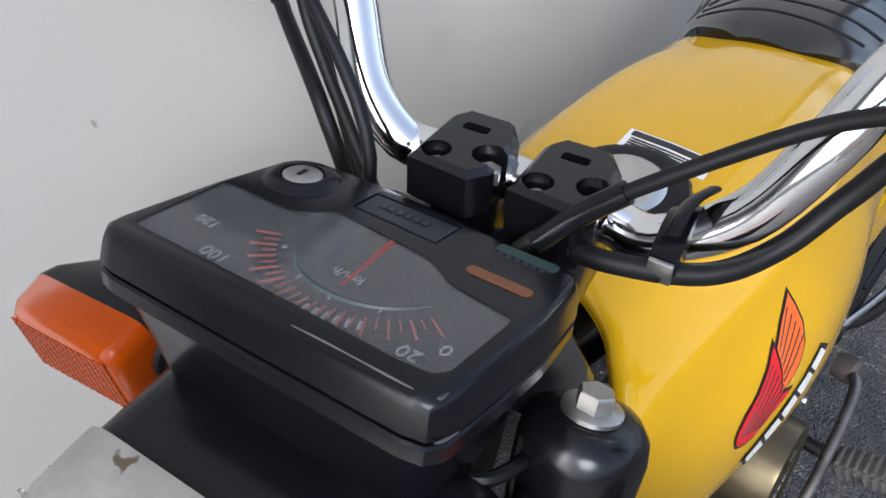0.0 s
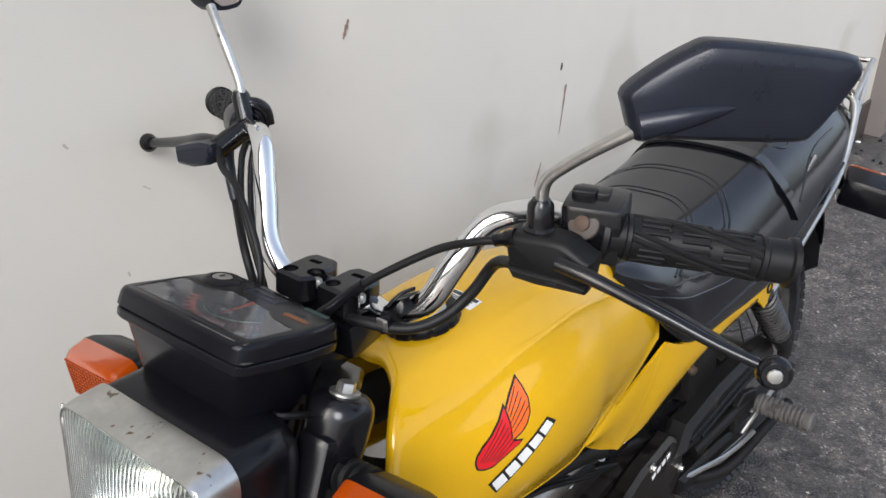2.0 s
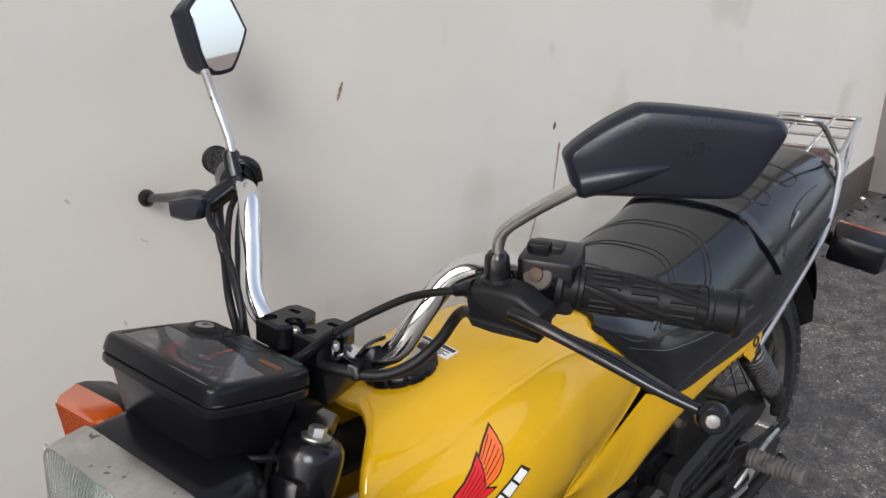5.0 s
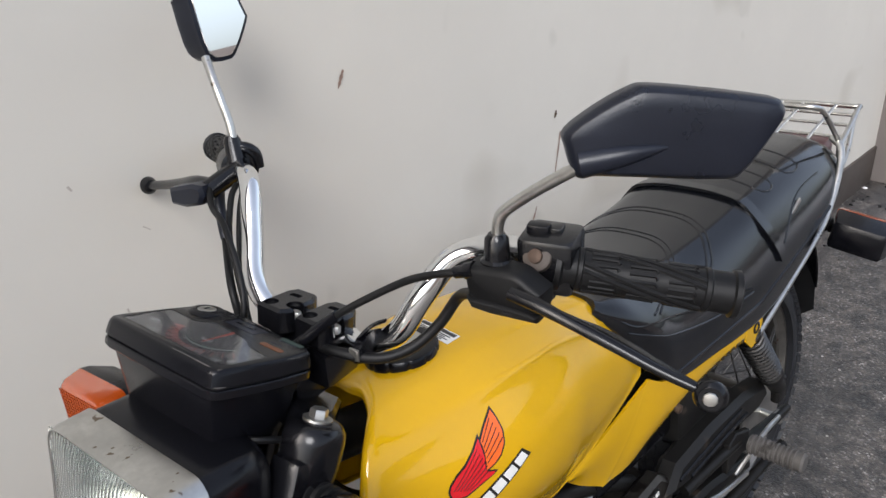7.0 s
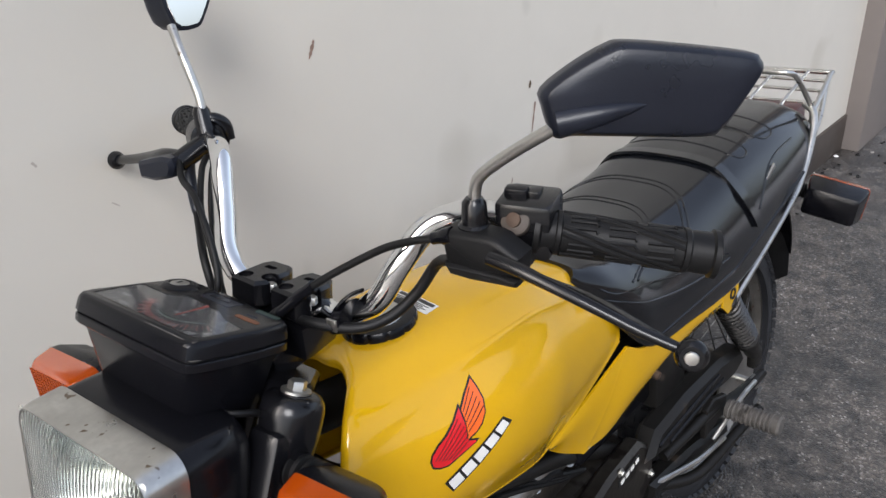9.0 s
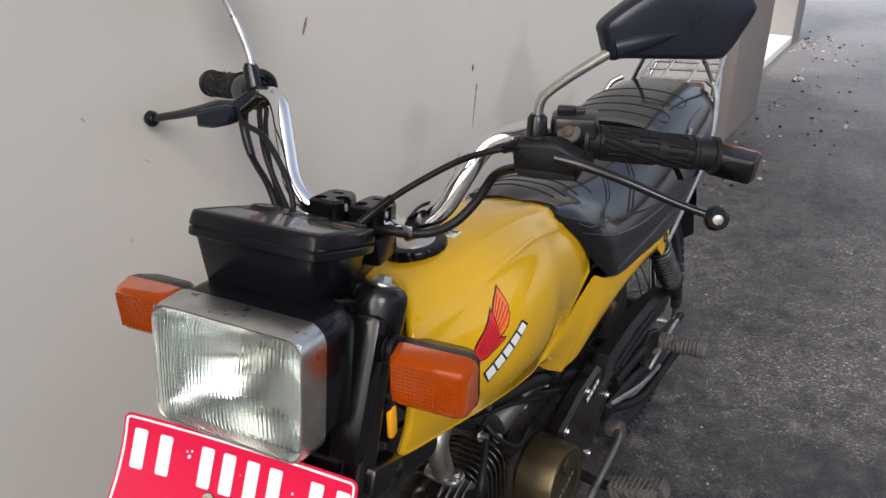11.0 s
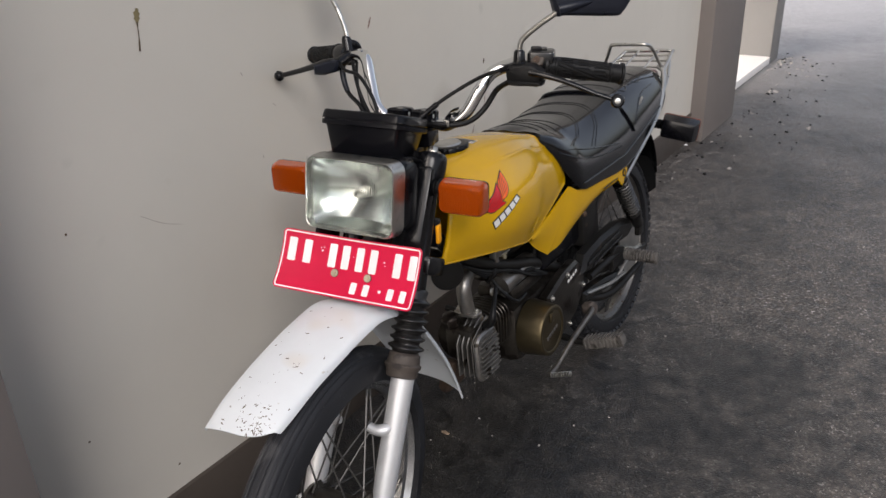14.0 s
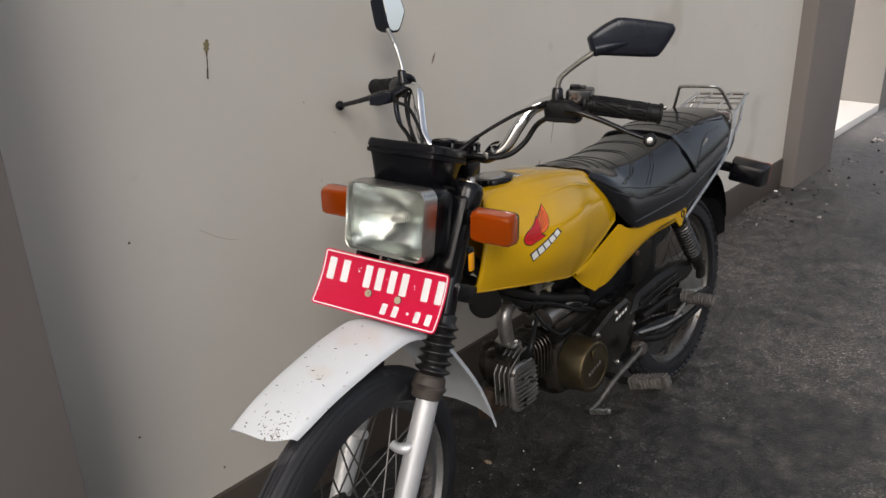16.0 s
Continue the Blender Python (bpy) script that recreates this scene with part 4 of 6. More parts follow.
for sx in (0.043, -0.006):
    blk = slab([(-0.019, -0.024), (0.012, -0.027), (0.019, -0.018), (0.019, 0.012), (0.010, 0.026), (-0.013, 0.026), (-0.019, 0.016)], (sx, 0.353, 0.914), (1, 0, 0), (0, 0.98, -0.17), 0.026, 0.003)
    cl = on_fork("bar_clamp", blk, ENAMEL, "black cast handlebar clamp with deep bolt holes")
    up = Vector((0, 0.17, 0.98))

    def hole(dx, dy, r, deep, n=20):
        c = Vector((sx + dx, 0.353 + dy * 0.98, 0.9402 - dy * 0.17))
        return lathe(c - up * deep, up, [(0, r), (deep + 0.02, r)], n)

    carve(cl, [hole(-0.009, -0.011, 0.0070, 0.014), hole(0.0135, -0.003, 0.0082, 0.016), box((sx + 0.022, 0.350, 0.936), (0.018, 0.0135, 0.026), 0.001, Matrix.Rotation(-0.17, 4, "X")), box((sx - 0.002, 0.367, 0.938), (0.013, 0.0065, 0.014), 0.0015, Matrix.Rotation(-0.17, 4, "X"))])
    on_fork("clamp_base", box((sx, 0.352, 0.893), (0.033, 0.046, 0.036), 0.005), ENAMEL, "", cl)
    for dx, dy in ((-0.009, -0.011), (0.0135, -0.003)):
        c = Vector((sx + dx, 0.353 + dy * 0.98, 0.9402 - dy * 0.17))
        on_fork("clamp_bolt", lathe(c - up * 0.0135, up, [(0, 0.0058), (0.006, 0.0058), (0.007, 0.005)], 6), STEEL, "", cl)

# tank
TANK = [
    [(0, 0.408, 0.806), (0.03, 0.404, 0.812), (0.062, 0.385, 0.812), (0.092, 0.348, 0.795), (0.110, 0.318, 0.745), (0.108, 0.303, 0.70), (0.099, 0.296, 0.667)],
    [(0, 0.415, 0.816), (0.03, 0.411, 0.822), (0.064, 0.393, 0.822), (0.096, 0.357, 0.803), (0.115, 0.327, 0.748), (0.113, 0.312, 0.70), (0.103, 0.305, 0.664)],
    [(0, 0.475, 0.832), (0.035, 0.470, 0.831), (0.075, 0.458, 0.826), (0.105, 0.435, 0.798), (0.128, 0.41, 0.742), (0.127, 0.40, 0.69), (0.108, 0.395, 0.642)],
    [(0, 0.555, 0.828), (0.038, 0.55, 0.828), (0.080, 0.54, 0.823), (0.112, 0.525, 0.798), (0.141, 0.505, 0.735), (0.141, 0.50, 0.675), (0.112, 0.495, 0.618)],
    [(0, 0.64, 0.813), (0.038, 0.635, 0.815), (0.078, 0.625, 0.813), (0.108, 0.615, 0.79), (0.137, 0.598, 0.725), (0.136, 0.59, 0.66), (0.108, 0.58, 0.597)],
    [(0, 0.705, 0.797), (0.036, 0.70, 0.798), (0.075, 0.69, 0.797), (0.102, 0.685, 0.772), (0.124, 0.67, 0.72), (0.124, 0.65, 0.655), (0.102, 0.625, 0.590)],
    [(0, 0.765, 0.777), (0.034, 0.757, 0.780), (0.076, 0.722, 0.788), (0.095, 0.735, 0.762), (0.110, 0.752, 0.724), (0.115, 0.752, 0.680), (0.110, 0.70, 0.624)],
    [(0, 0.80, 0.760), (0.034, 0.79, 0.762), (0.064, 0.755, 0.765), (0.086, 0.77, 0.738), (0.102, 0.785, 0.706), (0.108, 0.79, 0.682), (0.112, 0.785, 0.664)],
]


def creased(r, k):
    """The shoulder of one section: rounded at the front (k 0), drawn to a tight crease at the rear (k 1)."""
    p = [np.array(q) for q in r]
    tight = [p[3] + 0.13 * (p[2] - p[3]), p[3] + 0.10 * (p[3] - 0.5 * (p[2] + p[4])), p[3] + 0.10 * (p[4] - p[3])]
    a, b, c, d = p[1], p[2], p[3], p[4]
    loose = [0.5 * (b + c) + 0.10 * (0.5 * (b + c) - 0.5 * (a + d)), c, 0.5 * (c + d) + 0.10 * (0.5 * (c + d) - 0.5 * (b + p[5]))]
    return [tuple(q) for q in p[:3] + [u * k + v * (1 - k) for u, v in zip(tight, loose)] + p[4:]]


TANK = [creased(r, k) for r, k in zip(TANK, (0.0, 0.0, 0.40, 0.85, 1.0, 1.0, 1.0, 1.0))]
# the wall side falls away faster
full = [[(-0.80 * x, y, z - 0.10 * x) for x, y, z in reversed(r[1:])] + r for r in TANK]
tank_grid = smooth_grid(full, 6, 5)
fuel_tank = on_bike("fuel_tank", sheet(tank_grid, 0.004), YELLOW, "glossy yellow fuel tank with side decals", None, 60)
# filler cap
CAPZ = 0.836
teeth = []
for z, r, cut in ((0.0, 0.0385, 0.0), (0.003, 0.0415, 0.0018), (0.0125, 0.0415, 0.0018), (0.0155, 0.0395, 0.0008), (0.0168, 0.0350, 0.0), (0.0160, 0.0280, 0.0)):
    teeth.append([Vector((0.022 + (r - (cut if k % 8 == 0 else 0)) * math.cos(2 * math.pi * k / 96), 0.466 + (r - (cut if k % 8 == 0 else 0)) * math.sin(2 * math.pi * k / 96), CAPZ - 0.010 + z)) for k in range(96)])
on_bike("filler_ring", loft(teeth), PLASTIC, "black toothed filler ring", fuel_tank)
on_bike("filler_cap", lathe((0.022, 0.465, CAPZ + 0.003), (0, -0.05, 1), [(0.0, 0.0275), (0.0030, 0.0275), (0.0062, 0.0245), (0.0070, 0.020), (0.0062, 0.018), (0.0066, 0.002)], 36), CHROME_DULL, "scratched metal fuel cap", fuel_tank)

# seat
SEAT = []
for y, zt, wt, zb, wb in ((0.722, 0.789, 0.066, 0.782, 0.083), (0.76, 0.790, 0.082, 0.738, 0.110), (0.805, 0.785, 0.096, 0.674, 0.128), (0.85, 0.778, 0.104, 0.638, 0.131), (0.94, 0.772, 0.112, 0.628, 0.133), (1.05, 0.778, 0.118, 0.618, 0.135), (1.13, 0.788, 0.120, 0.622, 0.135), (1.22, 0.796, 0.118, 0.645, 0.133), (1.31, 0.800, 0.114, 0.672, 0.129), (1.39, 0.797, 0.108, 0.695, 0.122), (1.445, 0.790, 0.098, 0.712, 0.110), (1.475, 0.758, 0.085, 0.722, 0.092)):
    h = zt - zb
    SEAT.append([(0, y, zt), (wt * 0.46, y, zt - 0.003), (wt * 0.80, y, zt - min(0.016, 0.15 * h)), (wt * 0.80 + (wb - wt * 0.80) * 0.58, y, zt - 0.31 * h), (wb * 0.985, y, zt - 0.58 * h), (wb, y, zb + 0.08 * h), (wb - 0.006, y, zb)])
# the nose tucks in on the wall side
SEAT_FULL = [[(-x * (1 - 0.38 * max(0.0, 1 - (r[0][1] - 0.722) / 0.2)), y, z) for x, y, z in reversed(r[1:])] + r for r in SEAT]
seat_grid = smooth_grid(SEAT_FULL, 5, 5)
seat = on_bike("seat", sheet(seat_grid, 0.012), VINYL, "long black vinyl dual seat with welted seams", None, 70)
# seat strap, welts and trim follow the seat's own surface
import mathutils.bvhtree


def tree_of(geo):
    return mathutils.bvhtree.BVHTree.FromPolygons([Vector(p) for p in geo.v], geo.f)


seat_geo = sheet(seat_grid, 0.012)
SEAT_TREE = tree_of(seat_geo)


def on_seat(x, y, lift=0.0):
    """The seat's upper surface over (x, y)."""
    hit, nrm, _, _ = SEAT_TREE.ray_cast(Vector((x, y, 1.2)), Vector((0, 0, -1)))
    if hit is None:
        return None
    return hit + Vector((0, 0, 1)) * lift


def seat_side(sx, y, z, lift=0.0):
    hit, nrm, _, _ = SEAT_TREE.ray_cast(Vector((sx * 0.5, y, z)), Vector((-sx, 0, 0)))
    return None if hit is None else hit + Vector((sx * lift, 0, 0))


def welt(pts, r=0.0022, name="seam"):
    pts = [p for p in pts if p is not None]
    return on_bike(name, tube([Vector(p) - Vector((0, 0, 0.0004)) for p in pts], r * 0.85, 8, 2), VINYL, "", seat)


# double cross welts over the rider's cushion, run down its sides
def cross_welt(yc, ys, y_end, z_end):
    side = lambda sx: [seat_side(sx, ys + (y_end - ys) * k / 5, 0.752 + (z_end - 0.752) * k / 5, 0.0) for k in range(5, -1, -1)]
    top = [on_seat(0.1 * k / 10, yc - (yc - ys) * abs(k / 10) ** 3.2 * 0.7, 0.0) for k in range(10, -11, -1)]
    welt(side(1) + top + side(-1)[::-1], 0.0021)


for yc, ys, y_end, z_end in ((0.946, 0.862, 0.806, 0.748), (0.958, 0.876, 0.819, 0.744), (1.028, 0.965, 0.905, 0.722), (1.040, 0.979, 0.919, 0.718)):
    cross_welt(yc, ys, y_end, z_end)
for sx in (1, -1):
    for line in (((0.745, 0.764), (0.763, 0.751), (0.80, 0.741), (0.83, 0.734), (0.89, 0.718), (0.95, 0.706), (1.045, 0.688)), ((0.752, 0.746), (0.775, 0.735), (0.81, 0.719), (0.85, 0.706), (0.91, 0.693), (0.97, 0.685), (1.05, 0.680))):
        welt([seat_side(sx, y, z, 0.0) for y, z in line], 0.0021)
    welt([seat_side(sx, 0.80 + 0.6 * k / 20, (0.652 if k < 9 else 0.652 + (k - 9) * 0.006), 0.0) for k in range(1, 21)], 0.003, "piping")
    welt([seat_side(sx, y, z, 0.0) for y, z in ((1.165, 0.715), (1.20, 0.742), (1.235, 0.762), (1.28, 0.772), (1.34, 0.774))], 0.0022)
    bdg = seat_side(sx, 1.228, 0.752, 0.001)
    if bdg:
        on_bike("seat_badge", box(bdg, (0.004, 0.035, 0.008), 0.001, Matrix.Rotation(0.5, 4, "X")), CHROME_DULL, "", seat)
# ribs across the nose
for y in (0.768, 0.795, 0.825, 0.858):
    half = 0.070 + 0.25 * (y - 0.768)
    welt([on_seat(half - 2 * half * k / 14, y - 0.010 * abs(1 - k / 7) ** 2.5, 0.0) for k in range(15)], 0.0020)
# rounded pads across the passenger's end
for ya, yb in ((1.172, 1.214), (1.258, 1.312)):
    loop = [(0.084, ya), (0.097, ya + 0.006), (0.102, (ya + yb) / 2), (0.097, yb - 0.006), (0.084, yb)]
    ring_pts = [(0.084 * k / 8, ya + 0.008 * (1 - abs(k / 8))) for k in range(-8, 8)] + loop + [(0.084 * k / 8, yb + 0.008 * (1 - abs(k / 8))) for k in range(7, -8, -1)] + [(-x, y) for x, y in reversed(loop)]
    welt([on_seat(x, y, 0.0) for x, y in ring_pts], 0.0021)
# grab strap across the seat
left = [seat_side(1, 1.150 - 0.006 * k, 0.695 + 0.015 * k, 0.006) for k in range(5)]
over = [on_seat(0.100 - 0.200 * k / 12, 1.122, 0.006) for k in range(13)]
right = [seat_side(-1, 1.150 - 0.006 * k, 0.695 + 0.015 * k, 0.006) for k in reversed(range(5))]
pts = [p for p in left + over + right if p is not None]
strap = [[p + Vector((0, d, 0)) for p in spline([tuple(q) for q in pts], 2) for p in [Vector(p)]] for d in (-0.011, -0.008, 0.008, 0.011)]
on_bike("grab_strap", sheet(strap, 0.005), VINYL, "black vinyl grab strap", seat)
for sx in (1, -1):
    on_bike("strap_hook", box((sx * 0.136, 1.152, 0.688), (0.007, 0.018, 0.020), 0.002), STEEL, "", seat)

# ---- yellow side covers ----
UP = [(0.099, 0.637, 0.583), (0.110, 0.704, 0.6115), (0.1198, 0.779, 0.6465), (0.1215, 0.790, 0.6520), (0.1225, 0.798, 0.652), (0.126, 0.83, 0.634), (0.128, 0.88, 0.628), (0.131, 0.98, 0.622), (0.132, 1.06, 0.612), (0.131, 1.115, 0.606)]
LO = [(0.090, 0.640, 0.573), (0.088, 0.676, 0.540), (0.0902, 0.716, 0.5125), (0.091, 0.725, 0.506), (0.0928, 0.738, 0.5085), (0.100, 0.775, 0.515), (0.110, 0.84, 0.545), (0.120, 0.94, 0.575), (0.126, 1.03, 0.580), (0.129, 1.10, 0.580)]
for sx in (1, -1):
    grid = [[(sx * (a[0] + (b2[0] - a[0]) * t + 0.006 * math.sin(3.14 * t)), a[1] + (b2[1] - a[1]) * t, a[2] + (b2[2] - a[2]) * t) for a, b2 in zip(UP, LO)] for t in (0, 0.06, 0.25, 0.5, 0.75, 0.94, 1)]
    if sx < 0:
        grid = grid[::-1]
    cover = on_bike("side_cover", sheet(smooth_grid(grid, 2, 4), 0.004), YELLOW, "glossy yellow side cover", None, 50)
    tab = slab([(1.055, 0.616), (1.055, 0.586), (1.075, 0.566), (1.10, 0.572), (1.112, 0.60), (1.105, 0.616)], (sx * 0.134 - 0.002, 0, 0), (0, 1, 0), (0, 0, 1), 0.004, 0.0008)
    on_bike("mount_tab", tab, YELLOW, "", cover)
    on_bike("mount_hole", lathe((sx * 0.134, 1.088, 0.597), (sx, 0, 0), [(0.0, 0.010), (0.0035, 0.010), (0.004, 0.007), (0.001, 0.006)], 16), DIAL, "", cover)
    on_bike("cover_knob", lathe((sx * 0.112, 0.885, 0.553), (sx, 0, -0.3), [(0, 0.007), (0.006, 0.007), (0.008, 0.004)], 14), RUST, "", cover)
    for k in range(6):
        on_bike("script_bar", box((sx * 0.1345, 0.965 + k * 0.016, 0.595), (0.001, 0.009, 0.0045)), BRONZE, "", cover)

# pale wiring plug hanging under the tank edge
plug = on_bike("wiring_plug", box((0.042, 0.604, 0.558), (0.016, 0.020, 0.022), 0.002, Matrix.Rotation(0.35, 4, "X")).join(box((0.042, 0.607, 0.543), (0.011, 0.013, 0.012), 0.0015, Matrix.Rotation(0.35, 4, "X"))), PLUG, "pale plastic wiring plug")
on_bike("plug_lead", tube([(0.042, 0.598, 0.566), (0.038, 0.588, 0.590), (0.025, 0.58, 0.612)], 0.003, 8, 3), RUBBER, "", plug)

# ---- tank decals ----
TANK_TREE = tree_of(sheet(tank_grid, 0.004))


def on_tank(y, z, lift, sx=1):
    hit, nrm, _, _ = TANK_TREE.ray_cast(Vector((sx * 0.6, y, z)), Vector((-sx, 0, 0)))
    return None if hit is None else hit + Vector((sx, 0, 0)) * lift


def decal(poly, lift, n=22, m=6, sx=1):
    """Fills an outline in (y, z) with strips that lie on the tank's side."""
    zs = [p[1] for p in poly]
    lo, hi = min(zs) + 1e-4, max(zs) - 1e-4
    g, prev = Geo(), None
    for k in range(n + 1):
        z = lo + (hi - lo) * k / n
        cross = []
        for a, b2 in zip(poly, poly[1:] + poly[:1]):
            if (a[1] - z) * (b2[1] - z) < 0:
                cross.append(a[0] + (b2[0] - a[0]) * (z - a[1]) / (b2[1] - a[1]))
        if len(cross) < 2:
            continue
        y0, y1 = min(cross), max(cross)
        row = [on_tank(y0 + (y1 - y0) * i / m, z, lift, sx) for i in range(m + 1)]
        if any(p is None for p in row):
            continue
        o = len(g.v)
        g.v += [tuple(p) for p in row]
        if prev is not None:
            g.f += [(prev + i, prev + i + 1, o + i + 1, o + i) for i in range(m)]
        prev = o
    return g


def grown(poly, d):
    area = sum(poly[i - 1][0] * poly[i][1] - poly[i][0] * poly[i - 1][1] for i in range(len(poly)))
    q = poly if area > 0 else list(reversed(poly))
    return [tuple(p) for p in inset(q, -d)]


FEATHER = [(0.4894, 0.785), (0.4913, 0.7761), (0.4919, 0.7634), (0.4878, 0.752), (0.4791, 0.7433), (0.4694, 0.739), (0.4574, 0.7367), (0.4596, 0.7434), (0.4623, 0.7553), (0.4629, 0.7652), (0.4746, 0.7747), (0.4832, 0.7804)]
BODY = [(0.4614, 0.7685), (0.4607, 0.7599), (0.4597, 0.7494), (0.4564, 0.7379), (0.4592, 0.7338), (0.4702, 0.7298), (0.4432, 0.7256), (0.4288, 0.7228), (0.4211, 0.724), (0.412, 0.7296), (0.411, 0.7362), (0.414, 0.7415), (0.4228, 0.7469), (0.4365, 0.7519), (0.4503, 0.7597)]
STRIP = [(0.5075, 0.7352), (0.5192, 0.7236), (0.4305, 0.6855), (0.4205, 0.7042)]
for sx in (1, -1):
    wing = on_bike("wing_decal", decal(grown(FEATHER, 0.002), 0.0006, sx=sx).join(decal(grown(BODY, 0.002), 0.0006, sx=sx)), STICKER_BLACK, "red and orange wing decal", fuel_tank)
    on_bike("wing_body", decal(BODY, 0.0010, sx=sx), STICKER_RED, "", fuel_tank)
    on_bike("wing_feather", decal(FEATHER, 0.0010, sx=sx), STICKER_ORANGE, "", fuel_tank)
    for k in range(5):
        t = k / 4
        p0, p1 = (0.4640 - 0.0035 * t, 0.7630 - 0.0200 * t), (0.4840 + 0.0050 * t, 0.7790 - 0.0220 * t)
        ln = [on_tank(p0[0] + (p1[0] - p0[0]) * i / 6, p0[1] + (p1[1] - p0[1]) * i / 6, 0.0011, sx) for i in range(7)]
        on_bike("feather_line", tube([p for p in ln if p], 0.0005, 5, 1), STICKER_BLACK, "", fuel_tank)
    for k in range(6):
        t = k / 5
        p0, p1 = (0.4150 + 0.0180 * t, 0.7350 - 0.0090 * t), (0.4550 + 0.0060 * t, 0.7600 - 0.0240 * t)
        ln = [on_tank(p0[0] + (p1[0] - p0[0]) * i / 6, p0[1] + (p1[1] - p0[1]) * i / 6, 0.0011, sx) for i in range(7)]
        on_bike("feather_line", tube([p for p in ln if p], 0.0004, 5, 1), STICKER_BLACK, "", fuel_tank)
    on_bike("name_strip", decal(STRIP, 0.0008, 30, 8, sx=sx), STICKER_BLACK, "black strip with plain white bars", fuel_tank)
    for k in range(5):
        a, w = 0.022 + k * 0.193, 0.170
        q = []
        for t, u in ((a + 0.012, 0.13), (a + w, 0.13), (a + w - 0.012, 0.87), (a, 0.87)):
            hi = (STRIP[3][0] + (STRIP[0][0] - STRIP[3][0]) * t, STRIP[3][1] + (STRIP[0][1] - STRIP[3][1]) * t)
            lo = (STRIP[2][0] + (STRIP[1][0] - STRIP[2][0]) * t, STRIP[2][1] + (STRIP[1][1] - STRIP[2][1]) * t)
            q.append((hi[0] + (lo[0] - hi[0]) * u, hi[1] + (lo[1] - hi[1]) * u))
        on_bike("name_bar", decal(q, 0.0013, 16, 5, sx=sx), STICKER_WHITE, "", fuel_tank)
# warning label by the filler cap
def tank_top(x, y, lift):
    hit, nrm, _, _ = TANK_TREE.ray_cast(Vector((x, y, 1.2)), Vector((0, 0, -1)))
    return hit + Vector((0, 0, lift))


def label_patch(u0, u1, v0, v1, lift):
    o, ux, uy = (-0.004, 0.525), (0.060, -0.002), (0.001, -0.021)
    return sheet([[tank_top(o[0] + ux[0] * u + uy[0] * v, o[1] + ux[1] * u + uy[1] * v, lift) for u in (u0, (u0 + u1) / 2, u1)] for v in (v0, (v0 + v1) / 2, v1)], 0.0004)


on_bike("warning_label", label_patch(0, 1, 0, 1, 0.001), STICKER_WHITE, "small white printed label", fuel_tank)
on_bike("label_panel", label_patch(0.05, 0.95, 0.08, 0.34, 0.0014), STICKER_BLACK, "", fuel_tank)
for k in range(4):
    on_bike("label_bar", label_patch(0.08, 0.9 - 0.1 * (k % 2), 0.46 + 0.13 * k, 0.52 + 0.13 * k, 0.0014), STICKER_BLACK, "", fuel_tank)
# tank seam bead along the lower edge
for sx in (1, -1):
    edge = [tuple(np.array(r[-1 if sx > 0 else 0]) + (sx * 0.001, 0, 0)) for r in tank_grid[2:-6:3]]
    on_bike("tank_lip", tube(edge, 0.004, 8, 2), YELLOW, "", fuel_tank)
on_bike("tank_front_lip", tube([tuple(p) for p in tank_grid[0][::2]], 0.0035, 8, 2), YELLOW, "", fuel_tank)

# ---- controls ----
GL0, GL1 = Vector((0.249, 0.4018, 1.0219)), Vector((0.374, 0.460, 1.0025))
GR0, GR1 = Vector((-0.205, 0.484, 1.005)), Vector((-0.302, 0.538, 0.9857))


def grip(p0, p1, label):
    d = p1 - p0
    L = d.length
    a = d.normalized()
    g = lathe(p0, a, [(0, 0.012), (0, 0.0190), (0.004, 0.0195), (0.006, 0.0165), (0.016, 0.0160), (0.017, 0.0172), (0.020, 0.0172), (0.021, 0.0156), (L * 0.80, 0.0156), (L * 0.805, 0.0172), (L * 0.83, 0.0172), (L * 0.84, 0.0160), (L * 0.95, 0.0162), (L * 0.96, 0.0185), (L * 0.99, 0.0185), (L, 0.0155)], 30)
    ob = on_fork("grip", g, RUBBER, label)
    u = a.orthogonal().normalized()
    w = a.cross(u)
    run = L * 0.80 - 0.021

    def at(t, an):
        return p0 + a * (0.021 + run * t) + (u * math.cos(an) + w * math.sin(an)) * 0.0156

    # pairs of spiral ribs, with stepped bars between them
    turn, n = 1.5, 4
    for ph in range(n):
        base = ph * 2 * math.pi / n
        for off in (0.0, 0.34):
            on_fork("grip_rib", tube([at(k / 12, base + off + turn * k / 12) for k in range(13)], 0.0021, 7, 2), RUBBER, "", ob)
        for row in range(3):
            an0 = base + 0.34 + (2 * math.pi / n - 0.34) * (row + 0.7) / 3.4
            for t0 in (0.04, 0.36, 0.68):
                lane = an0 + turn * (t0 + 0.12)
                on_fork("grip_rib", tube([at(t0 + 0.02, lane + 0.02), at(t0 + 0.23, lane - 0.02), at(t0 + 0.25, lane + 0.16)], 0.0015, 6, 1), RUBBER, "", ob)
    return ob


grip(GL0, GL1, "ribbed black rubber handlebar grip")
grip(GR0, GR1, "ribbed black rubber throttle grip")
